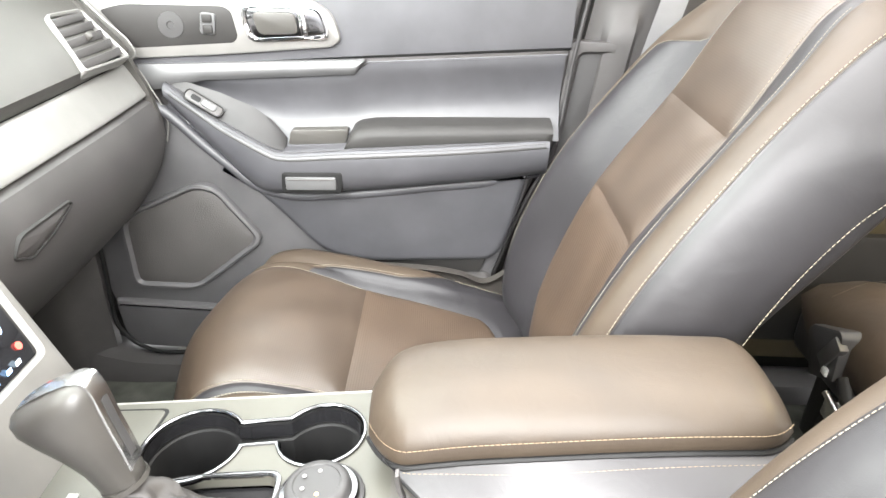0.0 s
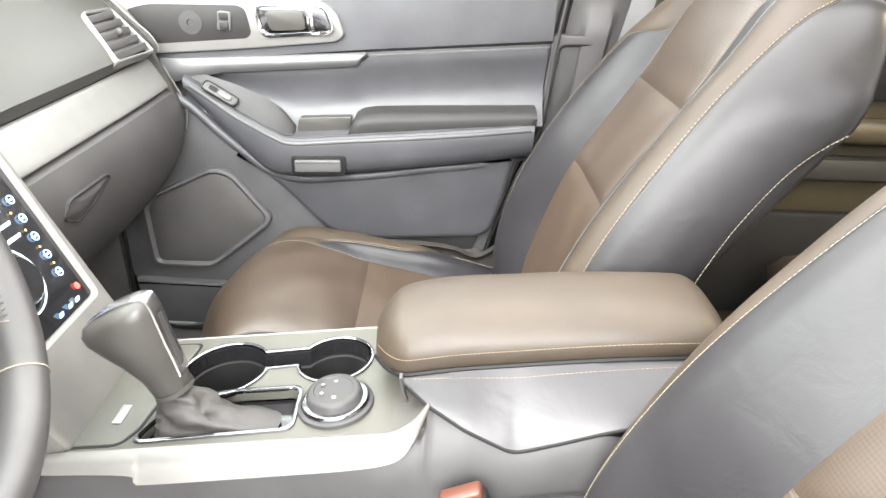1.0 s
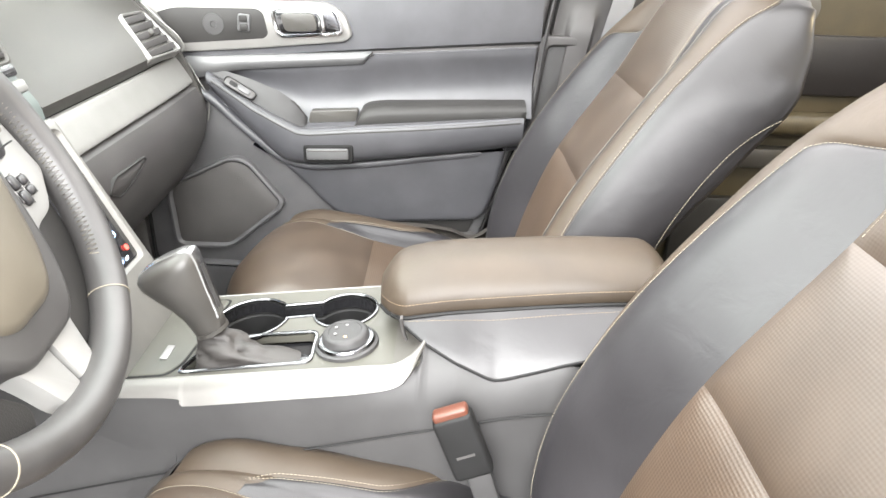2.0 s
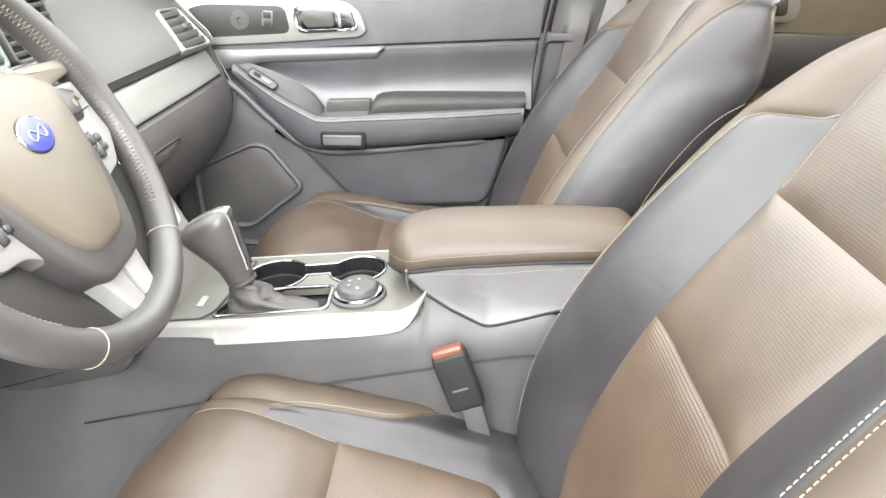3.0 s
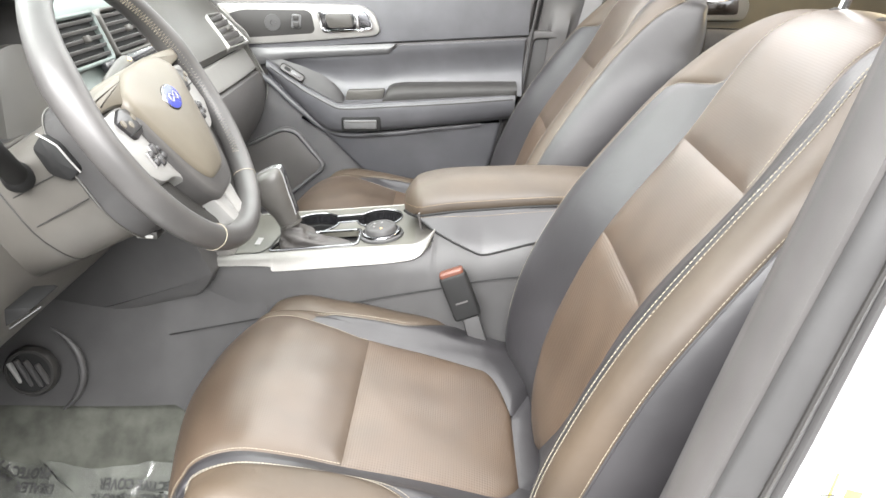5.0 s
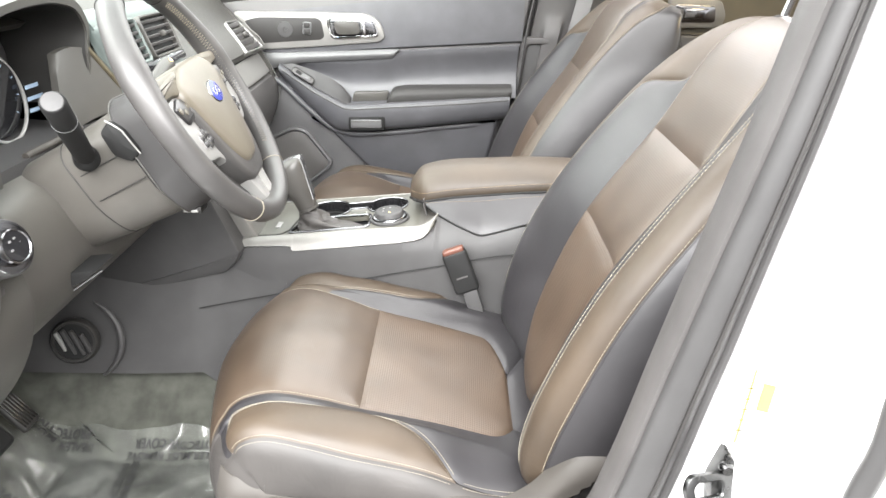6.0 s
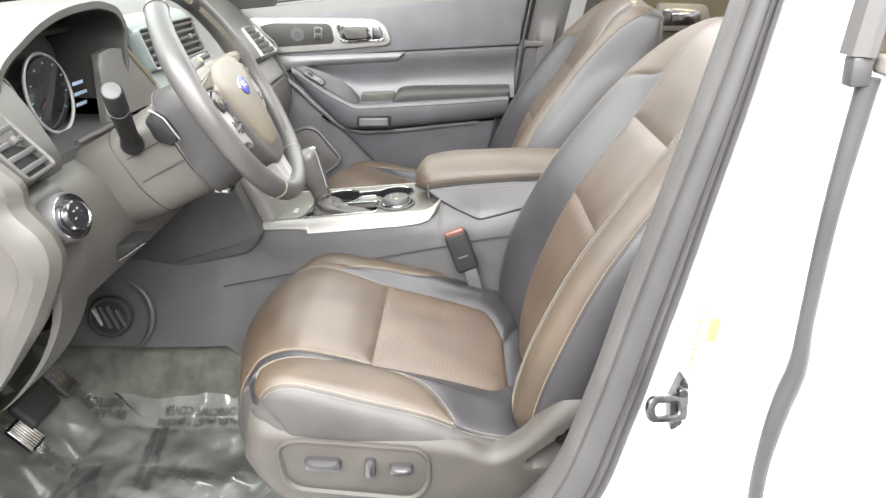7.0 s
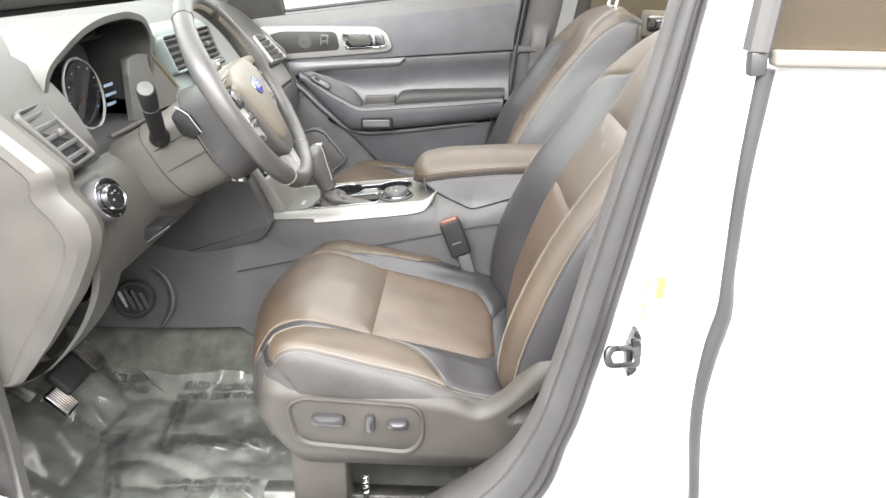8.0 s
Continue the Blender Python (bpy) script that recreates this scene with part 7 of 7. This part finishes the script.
# drive mode dial
dl = thing("drive_dial", (-0.097, -0.045, deck(-0.097)), "round charcoal drive mode dial with chrome ring", "dial")
o = Vector((-0.097, -0.046, deck(-0.097)))
part("dial_base", lathe([(0.001, 0.005), (0.036, 0.006), (0.040, 0.004), (0.041, -0.004)], o, dn, 40), SIDE, dl, "charcoal dial base")
part("dial_ring", lathe([(0.028, 0.005), (0.0365, 0.005), (0.0365, 0.007), (0.0345, 0.0095), (0.029, 0.0105)], o, dn, 40), DCHROME, dl, "chrome ring")
part("dial_cap", lathe([(0.001, 0.0196), (0.0205, 0.0196), (0.0213, 0.0206), (0.0232, 0.0206), (0.0266, 0.0198), (0.0290, 0.0172), (0.0305, 0.008)], o, dn, 40), SIDE, dl, "charcoal dial cap")
for i in range(5):
    t = radians(20 + 65 * i)
    part("dial_mark", lathe([(0.0002, 0.0006), (0.0019, 0.0006), (0.002, -0.0004)], o + dn * 0.0198 + Vector((0.0135 * math.cos(t), 0.0135 * math.sin(t), 0)), dn, 14), ICONY if i == 4 else SATIN, dl, "amber lit mark" if i == 4 else "pale symbol")

# buckle
bk_ = thing("belt_buckle", (0.11, -0.15, 0.25), "black seat belt buckle with a red release button", "buckle")
btop, bbot = Vector((0.033, -0.147, 0.434)), Vector((0.067, -0.157, 0.350))
e3 = (btop - bbot).normalized()
e1 = Vector((0, 1, 0)).cross(e3).normalized()
m = Matrix((e1, e3.cross(e1), e3)).transposed()
mid = (btop + bbot) / 2
part("buckle_body", box(mid - e3 * 0.002, (0.048, 0.024, 0.086), 0.006, m, segs=3), WELL, bk_, "black buckle body")
part("release_button", box(btop - e3 * 0.004, (0.042, 0.019, 0.014), 0.004, m, segs=3), RED, bk_, "red release button")
part("buckle_mark", box(mid + e3.cross(e1) * 0.0 - Vector((0, 0.0125, 0)) - e3 * 0.01, (0.022, 0.001, 0.003), 0, m), GREY, bk_)
part("buckle_strap", box(bbot - e3 * 0.055, (0.03, 0.012, 0.115), 0.004, Matrix.Rotation(radians(4), 3, "Y") @ m), SIDE, bk_, "grey sheathed buckle stalk")

# pedals
pd = thing("pedals", (-0.75, -0.42, 0.1), "dark brake pedal with rubber and metal faces under the dashboard", "pedals")
Rb = Matrix.Rotation(radians(48), 3, "Y")
bp = part("brake_pad", box((-0.725, -0.475, 0.200), (0.060, 0.085, 0.022), 0.009, Rb, segs=3), WELL, pd, "black rubber brake pad")
sl_ = Vector((-0.715, -0.530, 0.176))
lip = part("brake_tread", box(sl_, (0.060, 0.040, 0.012), 0.005, Rb, segs=3), DARKSTEEL, pd, "worn steel-faced tread")
for i in range(7):
    part("tread_rib", box(sl_ + Rb @ Vector((0, -0.016 + 0.0054 * i, 0.006)), (0.050, 0.0022, 0.003), 0.0008, Rb), STEEL, lip)
part("brake_arm", tube([(-0.735, -0.48, 0.20), (-0.78, -0.49, 0.27), (-0.81, -0.49, 0.42)], 0.010), DARK, pd, "dark pedal arm")
Ra = Matrix.Rotation(radians(52), 3, "Y")
ac = part("accelerator", box((-0.775, -0.325, 0.150), (0.080, 0.046, 0.014), 0.006, Ra, segs=3), DARK, pd, "ribbed accelerator pad")
for i in range(6):
    part("pad_rib", box(Vector((-0.775, -0.325, 0.150)) + Ra @ Vector((0, -0.018 + 0.0072 * i, 0.0075)), (0.064, 0.0026, 0.003), 0.001, Ra), DARKSTEEL, ac)
part("pedal_bracket", box((-0.83, -0.44, 0.25), (0.08, 0.20, 0.12), 0.02), WELL, pd, "dark pedal bracket")
part("pedal_rod", tube([(-0.735, -0.575, 0.215), (-0.76, -0.575, 0.235), (-0.85, -0.56, 0.25)], [0.010, 0.013, 0.012]), STEEL, pd, "steel rod")

# ---- floor cover sheet with printing ----
def film_material(name, milk, rough):
    """Thin clear plastic: lets the ground through, a trace of milk, and gloss by Fresnel."""
    m = bpy.data.materials.new(name)
    m.use_nodes = True
    nt = m.node_tree
    nt.nodes.remove(nt.nodes["Principled BSDF"])
    tr, df_, gl_ = [nt.nodes.new("ShaderNodeBsdf" + k) for k in ("Transparent", "Diffuse", "Glossy")]
    tr.inputs["Color"].default_value, df_.inputs["Color"].default_value = (0.94, 0.95, 0.94, 1), (0.6, 0.62, 0.58, 1)
    gl_.inputs["Roughness"].default_value = rough
    co, nz, mr = nt.nodes.new("ShaderNodeTexCoord"), nt.nodes.new("ShaderNodeTexNoise"), nt.nodes.new("ShaderNodeMapRange")
    nz.inputs["Scale"].default_value, nz.inputs["Detail"].default_value = 6, 5
    mr.inputs["From Min"].default_value, mr.inputs["From Max"].default_value = 0.4, 0.75
    mr.inputs["To Min"].default_value, mr.inputs["To Max"].default_value = milk * 0.3, milk
    fr_ = nt.nodes.new("ShaderNodeFresnel")
    fr_.inputs["IOR"].default_value = 1.65
    a, b = nt.nodes.new("ShaderNodeMixShader"), nt.nodes.new("ShaderNodeMixShader")
    for p, q in ((co.outputs["Object"], nz.inputs["Vector"]), (nz.outputs["Fac"], mr.inputs["Value"]), (mr.outputs["Result"], a.inputs["Fac"]), (tr.outputs[0], a.inputs[1]), (df_.outputs[0], a.inputs[2]),
                 (fr_.outputs[0], b.inputs["Fac"]), (a.outputs[0], b.inputs[1]), (gl_.outputs[0], b.inputs[2]), (b.outputs[0], nt.nodes["Material Output"].inputs["Surface"])):
        nt.links.new(p, q)
    return m


film_mat = film_material("clear_plastic_film", 0.16, 0.17)
cover = thing("floor_cover", (-0.5, -0.45, 0.0), "crumpled clear protective film printed with a notice, over the carpet", "protective film")


def film_z(x, y):
    w = noise.noise(Vector((x * 14, y * 14, 3))) * 0.006 + noise.noise(Vector((x * 40, y * 25, 9))) * 0.0015 + abs(noise.noise(Vector((x * 7 + y * 11, y * 7 - x * 4, 2)))) * 0.016 + (0.5 - abs(noise.noise(Vector((x * 15 - y * 4, y * 13 + x * 6, 7))))) ** 4 * 0.05
    return floor_height(x, y) + 0.008 + w


P = [[(x + 0.008 * noise.noise(Vector((y * 8, 0, 5))), y, film_z(x, y)) for y in np.linspace(-0.66, -0.245 - 0.012 * noise.noise(Vector((x * 9, 0, 8))), 110)] for x in np.linspace(-0.84, -0.2, 140)]
fl = part("film", grid_mesh(P), film_mat, cover, "clear crumpled film", 80)
if fl.data.polygons[0].normal.z < 0:
    fl.data.flip_normals()


# creases take milkier film, so their white glints are put into the colour
fold_mat = film_material("creased_film_glint", 0.35, 0.1)
rnd = random.Random(5)
for i in range(6):
    cx, cy_ = rnd.uniform(-0.78, -0.26), rnd.uniform(-0.64, -0.27)
    if i < 4:
        cx, cy_ = rnd.uniform(-0.46, -0.30), rnd.uniform(-0.62, -0.45)
    a, ln = rnd.uniform(2.2, 3.2), rnd.uniform(0.04, 0.13)
    bend = rnd.uniform(-0.12, 0.12)
    line_ = [(cx + ln * v * math.cos(a + bend * v), cy_ + ln * v * math.sin(a + bend * v)) for v in np.linspace(0, 1, 12)]
    h_ = rnd.uniform(0.003, 0.006)
    P = []
    for k, (x, y) in enumerate(line_):
        w = math.sin(math.pi * k / 11) + 0.05
        P.append([(x - math.sin(a) * o_ * 0.0018 * w, y + math.cos(a) * o_ * 0.0018 * w, film_z(x, y) + h_ * w * (1 - abs(o_)) - 0.001) for o_ in (-1, -0.5, -0.12, 0, 0.2, 0.6, 1)])
    part("film_crease", grid_mesh(P), fold_mat, cover, "sharp crease in the film, whitened as a glint", 50).data.flip_normals()


def words(text, at, size, turn):
    cur = bpy.data.curves.new("text", "FONT")
    cur.body, cur.size, cur.align_x, cur.extrude = text, size, "CENTER", 0.0
    cur.offset = 0.0004
    tmp = bpy.data.objects.new("text", cur)
    me = bpy.data.meshes.new_from_object(tmp)
    bpy.data.objects.remove(tmp)
    bm = bmesh.new()
    bm.from_mesh(me)
    bpy.data.meshes.remove(me)
    bmesh.ops.rotate(bm, verts=bm.verts, matrix=Matrix.Rotation(radians(turn), 3, "Z"))
    for v in bm.verts:
        x, y = v.co.x + at[0], v.co.y + at[1]
        v.co = (x, y, film_z(x, y) + 0.006)
    return part("printed_notice", bm, INK, cover, "black printed notice")


NOTE = "DEALER MUST REMOVE\nPROTECTIVE COVER"
for x, y, a in ((-0.452, -0.432, 0), (-0.57, -0.394, -80), (-0.745, -0.442, 180), (-0.502, -0.285, 180), (-0.636, -0.53, -66), (-0.43, -0.57, 2), (-0.33, -0.33, -60), (-0.775, -0.272, 178)):
    words(NOTE, (x, y), 0.0195, a)
